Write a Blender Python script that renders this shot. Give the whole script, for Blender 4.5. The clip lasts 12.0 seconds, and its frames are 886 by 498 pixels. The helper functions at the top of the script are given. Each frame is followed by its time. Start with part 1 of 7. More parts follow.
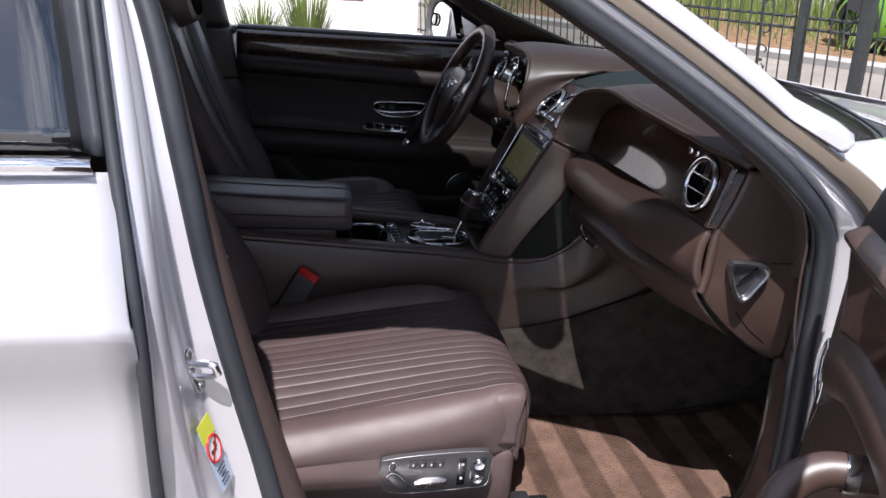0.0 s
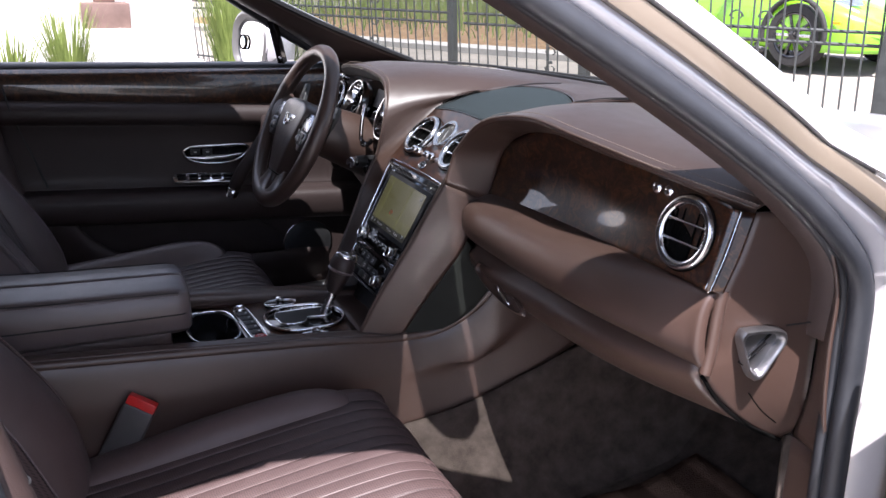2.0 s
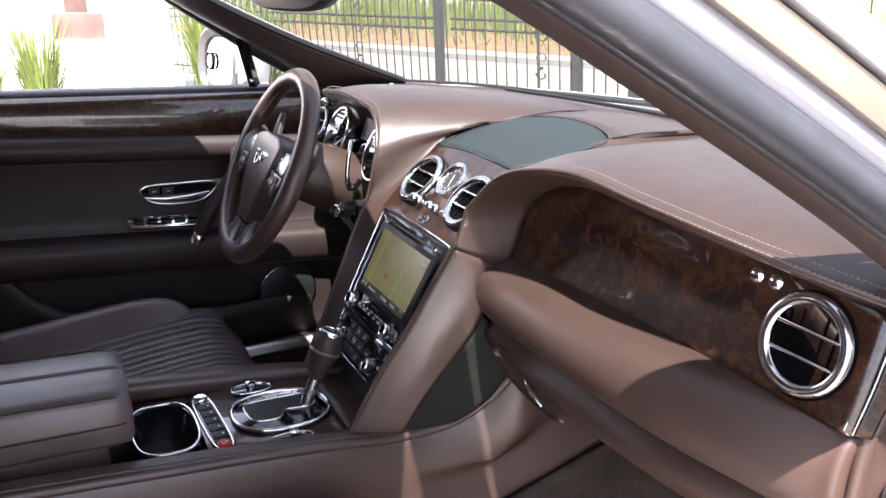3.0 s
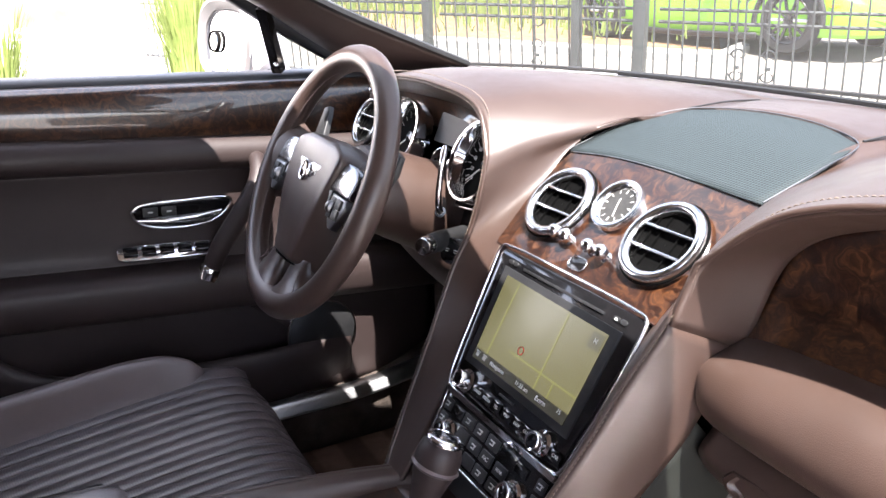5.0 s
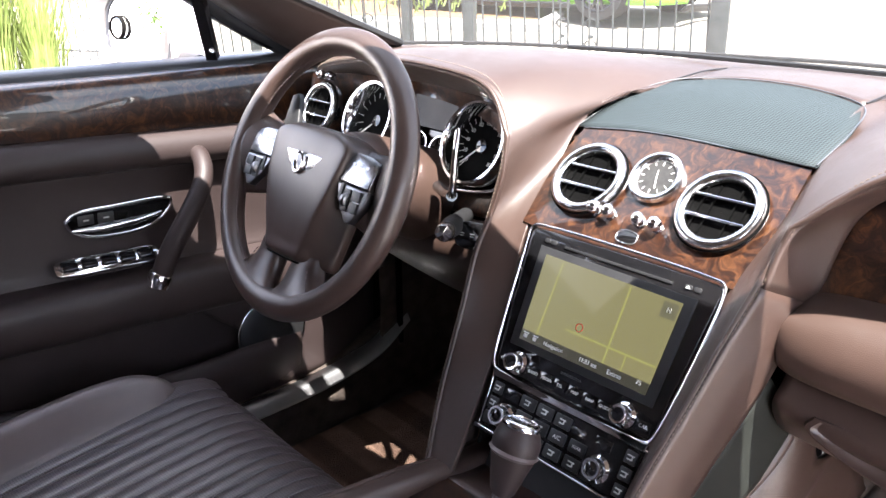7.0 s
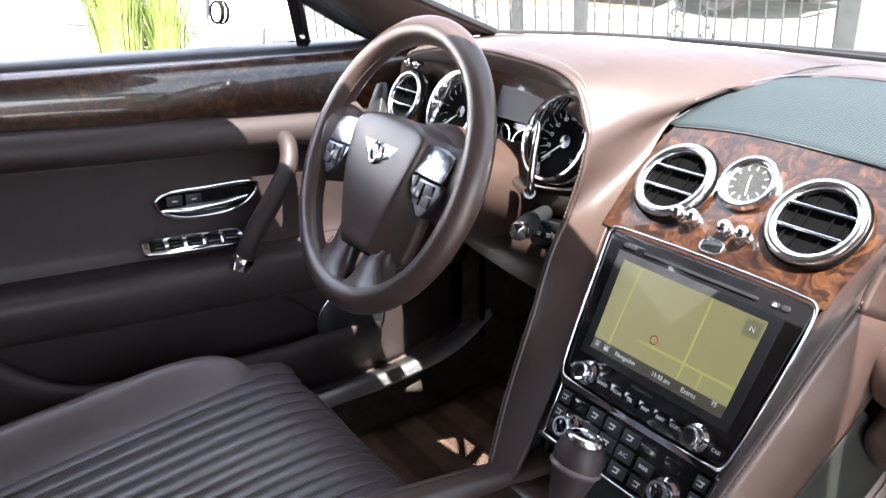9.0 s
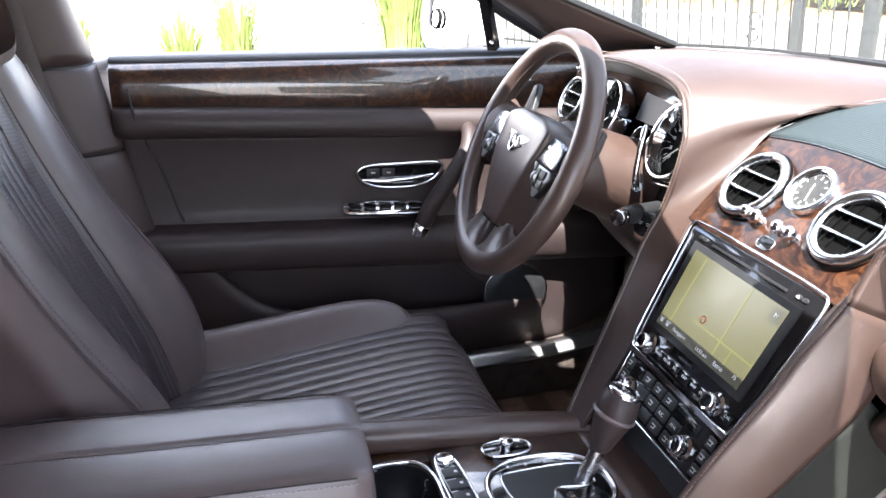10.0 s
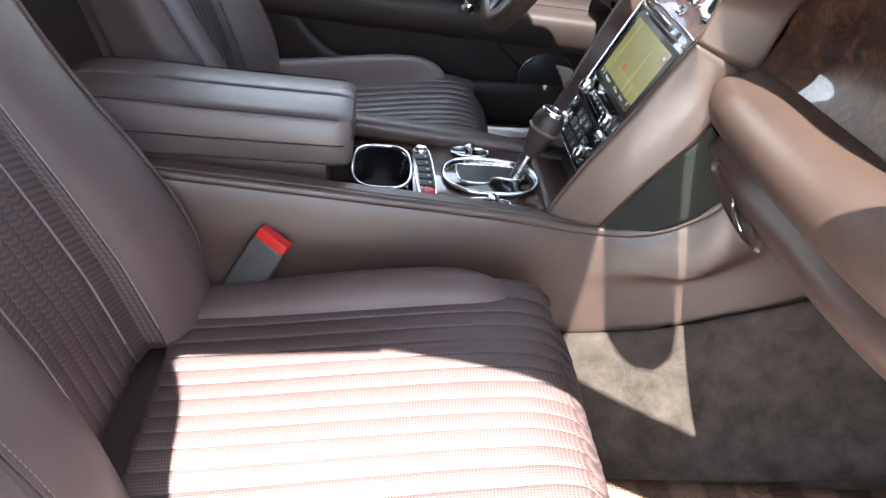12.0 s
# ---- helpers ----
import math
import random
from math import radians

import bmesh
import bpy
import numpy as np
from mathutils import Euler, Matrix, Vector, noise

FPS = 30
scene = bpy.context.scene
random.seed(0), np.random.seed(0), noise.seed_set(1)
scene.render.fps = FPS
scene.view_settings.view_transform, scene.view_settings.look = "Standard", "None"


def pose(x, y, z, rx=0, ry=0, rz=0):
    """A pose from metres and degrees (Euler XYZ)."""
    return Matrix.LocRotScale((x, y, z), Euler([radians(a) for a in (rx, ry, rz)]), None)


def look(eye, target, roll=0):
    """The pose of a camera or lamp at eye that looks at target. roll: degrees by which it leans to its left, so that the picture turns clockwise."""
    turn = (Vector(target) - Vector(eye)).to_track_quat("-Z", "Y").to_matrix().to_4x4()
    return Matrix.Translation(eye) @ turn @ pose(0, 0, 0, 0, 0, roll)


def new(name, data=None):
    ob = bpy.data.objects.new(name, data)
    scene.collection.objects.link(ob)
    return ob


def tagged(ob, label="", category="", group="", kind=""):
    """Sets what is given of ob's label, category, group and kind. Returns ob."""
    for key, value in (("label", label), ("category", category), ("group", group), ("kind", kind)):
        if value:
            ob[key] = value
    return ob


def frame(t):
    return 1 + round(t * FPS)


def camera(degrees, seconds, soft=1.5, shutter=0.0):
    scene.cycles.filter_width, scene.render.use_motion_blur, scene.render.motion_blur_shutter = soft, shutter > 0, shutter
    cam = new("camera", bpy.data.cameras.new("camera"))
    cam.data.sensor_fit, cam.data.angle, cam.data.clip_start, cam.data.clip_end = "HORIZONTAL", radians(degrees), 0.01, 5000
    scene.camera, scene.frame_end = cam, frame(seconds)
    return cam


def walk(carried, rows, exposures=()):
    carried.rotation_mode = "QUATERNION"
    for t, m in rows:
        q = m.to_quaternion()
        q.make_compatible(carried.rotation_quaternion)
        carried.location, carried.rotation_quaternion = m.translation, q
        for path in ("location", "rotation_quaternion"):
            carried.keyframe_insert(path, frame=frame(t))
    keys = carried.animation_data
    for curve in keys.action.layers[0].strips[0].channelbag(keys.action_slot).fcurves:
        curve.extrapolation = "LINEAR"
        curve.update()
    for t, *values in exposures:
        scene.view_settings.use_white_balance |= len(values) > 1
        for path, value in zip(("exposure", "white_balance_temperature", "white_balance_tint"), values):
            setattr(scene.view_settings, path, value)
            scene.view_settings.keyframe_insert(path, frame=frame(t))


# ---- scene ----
# Axes: x runs to the car's nose, y to its left side, z up; y = 0 is the car's middle line, the ground is z = 0.
cam = camera(57.2, 12.0)
PATH = [
    (0.0, -0.5341, -1.791, 1.2493, 70.08, -3.38, -9.48),
    (0.5, -0.5947, -1.698, 1.228, 70.5, -2.89, -17.11),
    (1.0, -0.6882, -1.617, 1.2455, 71.84, -1.87, -23.73),
    (1.5, -0.6808, -1.505, 1.226, 72.21, -1.91, -25.62),
    (2.0, -0.5738, -1.361, 1.2154, 71.77, -1.09, -25.0),
    (2.5, -0.4937, -1.232, 1.231, 71.68, 0.04, -24.89),
    (2.7, -0.4856, -1.171, 1.2306, 71.9, 0.16, -25.72),
    (4.3, -0.4019, -0.708, 1.1663, 71.91, -1.52, -26.32),
    (4.5, -0.4007, -0.676, 1.1634, 71.66, -1.16, -25.84),
    (5.0, -0.4621, -0.618, 1.1671, 71.31, -0.15, -28.27),
    (5.5, -0.552, -0.57, 1.1758, 70.96, 0.67, -33.43),
    (6.0, -0.6103, -0.539, 1.1778, 70.42, 0.75, -38.05),
    (6.5, -0.6442, -0.505, 1.1754, 70.08, 0.32, -41.22),
    (8.5, -0.6158, -0.404, 1.1714, 68.85, 0.58, -41.56),
    (9.0, -0.5948, -0.464, 1.1718, 68.79, 0.35, -33.89),
    (9.5, -0.5447, -0.565, 1.1723, 69.14, -0.11, -21.73),
    (10.0, -0.5112, -0.708, 1.1947, 69.3, 0.4, -14.37),
    (10.5, -0.5167, -0.883, 1.2154, 69.26, 0.48, -13.33),
    (11.0, -0.4825, -0.991, 1.2138, 68.36, -1.53, -10.35),
    (11.5, -0.4155, -1.059, 1.1874, 64.44, -4.52, -5.24),
    (12.0, -0.3759, -1.105, 1.1661, 58.47, -4.68, -2.59),
]
EXPOSURES = [(0.0, 0.96, 6200, 17), (0.5, 1.22, 6200, 18), (1.0, 1.49, 6100, 20), (1.5, 1.74, 6150, 21), (2.7, 2.74, 6550, 20), (4.5, 3.58, 6700, 19), (6.5, 3.90, 6700, 18), (9.0, 4.06, 6550, 15), (10.5, 4.16, 6450, 14), (11.0, 3.97, 6550, 11), (12.0, 3.98, 6550, 8)]
walk(cam, [(t, pose(*p)) for t, *p in PATH], EXPOSURES)

# ---- light ----
SUN_TO = Vector((0.170, 0.475, -1.0)).normalized()   # the way the sunlight travels
sun_elev = math.asin(-SUN_TO.z)
world = bpy.data.worlds.new("world")
scene.world = world
world.use_nodes = True
wt = world.node_tree
sky = wt.nodes.new("ShaderNodeTexSky")
sky.sky_type = "NISHITA"
sky.sun_disc = False
sky.sun_elevation = sun_elev
sky.sun_rotation = math.atan2(-SUN_TO.x, -SUN_TO.y)
wbg = wt.nodes["Background"]
wbg.inputs["Strength"].default_value = 0.072
cloud = wt.nodes.new("ShaderNodeTexNoise")
cloud.inputs["Scale"].default_value, cloud.inputs["Detail"].default_value, cloud.inputs["Roughness"].default_value = 3.2, 8.0, 0.62
cloud_ramp = wt.nodes.new("ShaderNodeValToRGB")
cloud_ramp.color_ramp.elements[0].position, cloud_ramp.color_ramp.elements[1].position = 0.42, 0.68
cloud_tc = wt.nodes.new("ShaderNodeTexCoord")
cloud_mix = wt.nodes.new("ShaderNodeMix")
cloud_mix.data_type = "RGBA"
cloud_mix.inputs["B"].default_value = (10.0, 10.6, 11.4, 1.0)
wt.links.new(cloud_tc.outputs["Generated"], cloud.inputs["Vector"])
wt.links.new(cloud.outputs["Fac"], cloud_ramp.inputs["Fac"])
wt.links.new(cloud_ramp.outputs["Color"], cloud_mix.inputs["Factor"])
wt.links.new(sky.outputs[0], cloud_mix.inputs["A"])
wt.links.new(cloud_mix.outputs["Result"], wbg.inputs["Color"])
sun_data = bpy.data.lights.new("sun", "SUN")
sun_data.energy = 5.0
sun_data.angle = radians(0.55)
sun_data.color = (1.0, 0.965, 0.92)
sun = new("sun", sun_data)
sun.matrix_world = look((0, -4, 9), Vector((0, -4, 9)) + SUN_TO)


# ---- materials ----
def mat_base(name, rough=0.5, metal=0.0, coat=0.0, spec=0.5):
    m = bpy.data.materials.new(name)
    m.use_nodes = True
    b = m.node_tree.nodes["Principled BSDF"]
    b.inputs["Roughness"].default_value = rough
    b.inputs["Metallic"].default_value = metal
    b.inputs["Coat Weight"].default_value = coat
    b.inputs["Specular IOR Level"].default_value = spec
    return m, m.node_tree, b


def node(nt, kind, **vals):
    n = nt.nodes.new(kind)
    for k, v in vals.items():
        n.inputs[k].default_value = v
    return n


def coords(nt, sx=1.0, sy=1.0, sz=1.0):
    tc = nt.nodes.new("ShaderNodeTexCoord")
    mp = nt.nodes.new("ShaderNodeMapping")
    mp.inputs["Scale"].default_value = (sx, sy, sz)
    nt.links.new(tc.outputs["Object"], mp.inputs["Vector"])
    return mp.outputs["Vector"]


def ramp(nt, fac, stops):
    r = nt.nodes.new("ShaderNodeValToRGB")
    while len(r.color_ramp.elements) < len(stops):
        r.color_ramp.elements.new(0.5)
    for e, (p, c) in zip(r.color_ramp.elements, stops):
        e.position = p
        e.color = (*c, 1.0)
    nt.links.new(fac, r.inputs["Fac"])
    return r.outputs["Color"]


def bump(nt, b, height, strength, dist, normal=None):
    n = node(nt, "ShaderNodeBump", Strength=strength, Distance=dist)
    nt.links.new(height, n.inputs["Height"])
    if normal:
        nt.links.new(normal, n.inputs["Normal"])
    nt.links.new(n.outputs["Normal"], b.inputs["Normal"])
    return n.outputs["Normal"]


def two_tone(name, c1, c2, scale, rough, metal=0.0, coat=0.0, grain=0.0, grain_scale=900.0, dist=0.0004, rough_var=0.0, spec=0.5):
    """A surface in two close tones with fine grain."""
    m, nt, b = mat_base(name, rough, metal, coat, spec)
    v = coords(nt)
    n = node(nt, "ShaderNodeTexNoise", Scale=scale, Detail=6.0, Roughness=0.6)
    nt.links.new(v, n.inputs["Vector"])
    nt.links.new(ramp(nt, n.outputs["Fac"], [(0.3, c1), (0.7, c2)]), b.inputs["Base Color"])
    if rough_var:
        mr = node(nt, "ShaderNodeMapRange")
        mr.inputs["To Min"].default_value = rough - rough_var
        mr.inputs["To Max"].default_value = rough + rough_var
        n2 = node(nt, "ShaderNodeTexNoise", Scale=scale * 3.1, Detail=5.0)
        nt.links.new(v, n2.inputs["Vector"])
        nt.links.new(n2.outputs["Fac"], mr.inputs["Value"])
        nt.links.new(mr.outputs["Result"], b.inputs["Roughness"])
    if grain:
        g = node(nt, "ShaderNodeTexVoronoi", Scale=grain_scale)
        nt.links.new(v, g.inputs["Vector"])
        bump(nt, b, g.outputs["Distance"], grain, dist)
    return m


def leather_mat(name, c1, c2, rough, grain=0.35, perforated=False):
    """Grained hide: pebble grain, soft wrinkles, uneven sheen; perforated hide has rows of tiny dark holes."""
    m, nt, b = mat_base(name, rough, 0.0, 0.0, 0.6)
    v = coords(nt)
    big = node(nt, "ShaderNodeTexNoise", Scale=7.0, Detail=6.0, Roughness=0.65)
    nt.links.new(v, big.inputs["Vector"])
    colour = ramp(nt, big.outputs["Fac"], [(0.3, c1), (0.72, c2)])
    pebble = node(nt, "ShaderNodeTexVoronoi", Scale=620.0)
    pebble.feature = "DISTANCE_TO_EDGE"
    nt.links.new(v, pebble.inputs["Vector"])
    wrinkle = node(nt, "ShaderNodeTexNoise", Scale=38.0, Detail=3.0)
    nt.links.new(v, wrinkle.inputs["Vector"])
    nrm = bump(nt, b, wrinkle.outputs["Fac"], 0.05, 0.004)
    nrm = bump(nt, b, pebble.outputs["Distance"], grain, 0.0006, nrm)
    mr = node(nt, "ShaderNodeMapRange")
    mr.inputs["To Min"].default_value = rough - 0.07
    mr.inputs["To Max"].default_value = rough + 0.09
    nt.links.new(wrinkle.outputs["Fac"], mr.inputs["Value"])
    nt.links.new(mr.outputs["Result"], b.inputs["Roughness"])
    if perforated:
        holes = node(nt, "ShaderNodeTexVoronoi", Scale=290.0, Randomness=0.0)
        holes.voronoi_dimensions = "2D"
        turn = nt.nodes.new("ShaderNodeMapping")
        turn.inputs["Rotation"].default_value = (0.0, radians(45), 0.0)
        turn.inputs["Scale"].default_value = (1.3, 1.0, 1.3)
        nt.links.new(v, turn.inputs["Vector"])
        nt.links.new(turn.outputs["Vector"], holes.inputs["Vector"])
        dark = ramp(nt, holes.outputs["Distance"], [(0.22, (0.25, 0.25, 0.25)), (0.40, (1, 1, 1))])
        mix = nt.nodes.new("ShaderNodeMix")
        mix.data_type, mix.blend_type = "RGBA", "MULTIPLY"
        mix.inputs["Factor"].default_value = 1.0
        nt.links.new(colour, mix.inputs["A"])
        nt.links.new(dark, mix.inputs["B"])
        colour = mix.outputs["Result"]
    nt.links.new(colour, b.inputs["Base Color"])
    return m


def burl_mat(name):
    """Lacquered walnut burl: swirling eyes of dark brown and orange under a clear coat."""
    m, nt, b = mat_base(name, 0.32, 0.0, 1.0, 0.5)
    b.inputs["Coat Roughness"].default_value = 0.015
    v = coords(nt)
    warp = node(nt, "ShaderNodeTexNoise", Scale=16.0, Detail=3.0, Roughness=0.6)
    nt.links.new(v, warp.inputs["Vector"])
    mixv = nt.nodes.new("ShaderNodeVectorMath")
    mixv.operation = "MULTIPLY_ADD"
    mixv.inputs[1].default_value = (0.09, 0.09, 0.09)
    nt.links.new(warp.outputs["Color"], mixv.inputs[0])
    nt.links.new(v, mixv.inputs[2])
    swirl = node(nt, "ShaderNodeTexNoise", Scale=31.0, Detail=10.0, Roughness=0.70, Distortion=2.2)
    nt.links.new(mixv.outputs["Vector"], swirl.inputs["Vector"])
    eyes = node(nt, "ShaderNodeTexVoronoi", Scale=22.0)
    nt.links.new(mixv.outputs["Vector"], eyes.inputs["Vector"])
    c1 = ramp(nt, swirl.outputs["Fac"], [(0.36, (0.005, 0.002, 0.0015)), (0.46, (0.018, 0.0062, 0.003)), (0.54, (0.046, 0.0170, 0.0074)), (0.68, (0.102, 0.041, 0.0155))])
    c2 = ramp(nt, eyes.outputs["Distance"], [(0.03, (0.35, 0.3, 0.28)), (0.45, (1, 1, 1))])
    mix = nt.nodes.new("ShaderNodeMix")
    mix.data_type, mix.blend_type = "RGBA", "MULTIPLY"
    mix.inputs["Factor"].default_value = 0.8
    nt.links.new(c1, mix.inputs["A"])
    nt.links.new(c2, mix.inputs["B"])
    nt.links.new(mix.outputs["Result"], b.inputs["Base Color"])
    return m


def weave_mat(name):
    """Fine perforated loudspeaker cover, dark blue-green grey."""
    m, nt, b = mat_base(name, 0.7, 0.0, 0.0, 0.25)
    v = coords(nt)
    holes = node(nt, "ShaderNodeTexVoronoi", Scale=300.0, Randomness=0.0)
    holes.voronoi_dimensions = "2D"
    nt.links.new(v, holes.inputs["Vector"])
    nt.links.new(ramp(nt, holes.outputs["Distance"], [(0.25, (0.008, 0.010, 0.011)), (0.4, (0.034, 0.046, 0.050))]), b.inputs["Base Color"])
    bump(nt, b, holes.outputs["Distance"], 0.8, 0.0010)
    return m


def glass_mat(name, tint, gloss, veil=0.0):
    """A thin clear pane: lets the view through, adds a weak mirror sheen and a sunlit translucent veil that imitates
    haze reflected in the windscreen.
    """
    m = bpy.data.materials.new(name)
    m.use_nodes = True
    nt = m.node_tree
    nt.nodes.remove(nt.nodes["Principled BSDF"])
    clear = node(nt, "ShaderNodeBsdfTransparent", Color=(*tint, 1))
    sheen = node(nt, "ShaderNodeBsdfGlossy", Roughness=0.0)
    mix = node(nt, "ShaderNodeMixShader")
    n = node(nt, "ShaderNodeTexNoise", Scale=9.0, Detail=4.0)
    mr = node(nt, "ShaderNodeMapRange")
    mr.inputs["To Min"].default_value, mr.inputs["To Max"].default_value = gloss * .8, gloss * 1.2
    nt.links.new(n.outputs["Fac"], mr.inputs["Value"])
    nt.links.new(mr.outputs["Result"], mix.inputs["Fac"])
    nt.links.new(clear.outputs[0], mix.inputs[1])
    nt.links.new(sheen.outputs[0], mix.inputs[2])
    film = node(nt, "ShaderNodeBsdfTranslucent", Color=(0.85, 0.88, 0.86, 1))
    mix2 = node(nt, "ShaderNodeMixShader", Fac=veil)
    nt.links.new(mix.outputs[0], mix2.inputs[1])
    nt.links.new(film.outputs[0], mix2.inputs[2])
    nt.links.new(mix2.outputs[0], nt.nodes["Material Output"].inputs["Surface"])
    return m


def glow_mat(name, colour, strength):
    m, nt, b = mat_base(name, 0.25)
    b.inputs["Base Color"].default_value = (0.01, 0.01, 0.01, 1)
    b.inputs["Emission Color"].default_value = (*colour, 1)
    b.inputs["Emission Strength"].default_value = strength
    return m


LEATHER = leather_mat("brown leather", (0.0455, 0.0264, 0.0206), (0.060, 0.0350, 0.0273), 0.42)
LEATHER.node_tree.nodes["Principled BSDF"].inputs["Coat Weight"].default_value = 0.25
LEATHER.node_tree.nodes["Principled BSDF"].inputs["Coat Roughness"].default_value = 0.36
HIDE_DARK = leather_mat("dark leather", (0.098, 0.0765, 0.0735), (0.126, 0.0990, 0.0960), 0.32)
HIDE_PERF = leather_mat("perforated leather", (0.074, 0.0585, 0.0610), (0.098, 0.0785, 0.0815), 0.34, 0.2, True)
HIDE_SEAT = leather_mat("brown perforated leather", (0.059, 0.0385, 0.0375), (0.078, 0.0525, 0.0510), 0.50, 0.2, True)
HIDE_SEAT.node_tree.nodes["Principled BSDF"].inputs["Specular IOR Level"].default_value = 0.40
SEAT_SIDE = leather_mat("brown seat leather", (0.067, 0.0445, 0.0425), (0.088, 0.0605, 0.0575), 0.48)
SEAT_SIDE.node_tree.nodes["Principled BSDF"].inputs["Specular IOR Level"].default_value = 0.45
# Darker than LEATHER, which lines the passenger door; also on the gear grip.
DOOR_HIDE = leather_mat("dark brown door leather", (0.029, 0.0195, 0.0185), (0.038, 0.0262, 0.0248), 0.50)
DOOR_HIDE.node_tree.nodes["Principled BSDF"].inputs["Coat Weight"].default_value = 0.04
DOOR_HIDE.node_tree.nodes["Principled BSDF"].inputs["Specular IOR Level"].default_value = 0.36
RIM_HIDE = leather_mat("smooth steering wheel leather", (0.050, 0.031, 0.026), (0.066, 0.042, 0.035), 0.33, 0.2)
THREAD = two_tone("thread", (0.17, 0.128, 0.105), (0.23, 0.175, 0.145), 400, 0.7)
THREAD_MID = two_tone("grey-brown thread", (0.16, 0.13, 0.13), (0.22, 0.18, 0.18), 400, 0.7)
THREAD_DARK = two_tone("dark thread", (0.07, 0.05, 0.05), (0.11, 0.08, 0.08), 400, 0.7)
BURL = burl_mat("walnut burl")
BURL_EDGE = burl_mat("walnut burl edge")
BURL_EDGE.node_tree.nodes["Principled BSDF"].inputs["Coat Weight"].default_value = 0.1
CHROME = two_tone("chrome", (0.80, 0.80, 0.82), (0.90, 0.90, 0.91), 40, 0.07, 1.0)
VENT_METAL = two_tone("polished vent metal", (0.66, 0.66, 0.67), (0.76, 0.76, 0.77), 50, 0.16, 1.0, rough_var=0.04)
PLATE_METAL = two_tone("grey polished metal", (0.30, 0.31, 0.33), (0.38, 0.39, 0.41), 50, 0.24, 1.0, rough_var=0.05)
SATIN = two_tone("satin metal", (0.55, 0.55, 0.56), (0.66, 0.66, 0.66), 60, 0.26, 1.0, rough_var=0.05)
SILL_METAL = two_tone("brushed aluminium", (0.50, 0.50, 0.51), (0.56, 0.56, 0.57), 7, 0.30, 1.0)
STEEL = two_tone("dull steel", (0.22, 0.22, 0.23), (0.30, 0.30, 0.31), 40, 0.38, 1.0, rough_var=0.08)
BLACK = two_tone("black plastic", (0.012, 0.012, 0.013), (0.02, 0.02, 0.021), 30, 0.45, grain=0.25)
SWITCH_GREY = two_tone("grey switch plastic", (0.030, 0.028, 0.030), (0.042, 0.040, 0.042), 30, 0.45, grain=0.2)
BUCKLE_GREY = two_tone("grey buckle plastic", (0.045, 0.042, 0.041), (0.06, 0.056, 0.054), 30, 0.5, grain=0.25)
GLOSS = two_tone("gloss black", (0.006, 0.006, 0.007), (0.009, 0.009, 0.010), 20, 0.12, coat=0.6)
DEEP = two_tone("dull black", (0.0015, 0.0015, 0.0015), (0.003, 0.003, 0.003), 30, 0.8, spec=0.05)
RUBBER = two_tone("rubber seal", (0.018, 0.020, 0.025), (0.028, 0.031, 0.037), 25, 0.48, grain=0.2, rough_var=0.08)
WEAVE = weave_mat("speaker weave")
PANEL_GREY = two_tone("grey soft panel", (0.012, 0.014, 0.012), (0.018, 0.020, 0.017), 20, 0.70, grain=0.3, spec=0.2)
CARPET = two_tone("carpet", (0.062, 0.048, 0.041), (0.140, 0.112, 0.096), 26, 0.95, grain=1.0, grain_scale=950, dist=0.0022, spec=0.1)
MAT_CARPET = two_tone("floor mat pile", (0.115, 0.072, 0.053), (0.20, 0.130, 0.098), 18, 0.95, grain=1.0, grain_scale=420, dist=0.004, spec=0.1)


def brushed(m, wide, phase):
    """Lays soft stripes into the pile, as a vacuum cleaner leaves them."""
    nt = m.node_tree
    b = nt.nodes["Principled BSDF"]
    base = b.inputs["Base Color"].links[0].from_socket
    wave = node(nt, "ShaderNodeTexWave", Scale=math.pi / (10 * wide), Distortion=0.5, Detail=1.0)
    wave.inputs["Phase Offset"].default_value = phase
    nt.links.new(coords(nt), wave.inputs["Vector"])
    mix = nt.nodes.new("ShaderNodeMix")
    mix.data_type, mix.blend_type = "RGBA", "MULTIPLY"
    mix.inputs["Factor"].default_value = 1.0
    nt.links.new(base, mix.inputs["A"])
    nt.links.new(ramp(nt, wave.outputs["Fac"], [(0.36, (0.58, 0.55, 0.54)), (0.62, (1.12, 1.08, 1.06))]), mix.inputs["B"])
    nt.links.new(mix.outputs["Result"], b.inputs["Base Color"])


brushed(MAT_CARPET, 0.096, 4.97)
PAINT = two_tone("pale champagne metallic paint", (0.52, 0.51, 0.53), (0.56, 0.55, 0.57), 3, 0.30, 0.35, 0.8)
PAINT.node_tree.nodes["Principled BSDF"].inputs["Coat Roughness"].default_value = 0.03
# The body paint again, with a warm tan reflection put into its colour.
JAMB_REFLECTION = two_tone("jamb paint with tan reflection", (0.22, 0.180, 0.138), (0.26, 0.215, 0.165), 3, 0.34, 0.3, 0.8)
GLASS = glass_mat("clear glass", (0.42, 0.445, 0.44), 0.05, 0.008)
TINT = two_tone("dark tinted glass", (0.006, 0.007, 0.008), (0.010, 0.011, 0.012), 2, 0.03, coat=1.0, spec=0.8)
TINT.node_tree.nodes["Principled BSDF"].inputs["Coat IOR"].default_value = 1.9
MIRROR = two_tone("mirror glass", (0.86, 0.88, 0.88), (0.88, 0.90, 0.90), 3, 0.01, 1.0)
CLOCK_FACE = two_tone("silvered dial", (0.030, 0.029, 0.028), (0.055, 0.053, 0.050), 160, 0.40, 0.2)
SCREEN = glow_mat("lit screen", (0.36, 0.35, 0.16), 0.05)
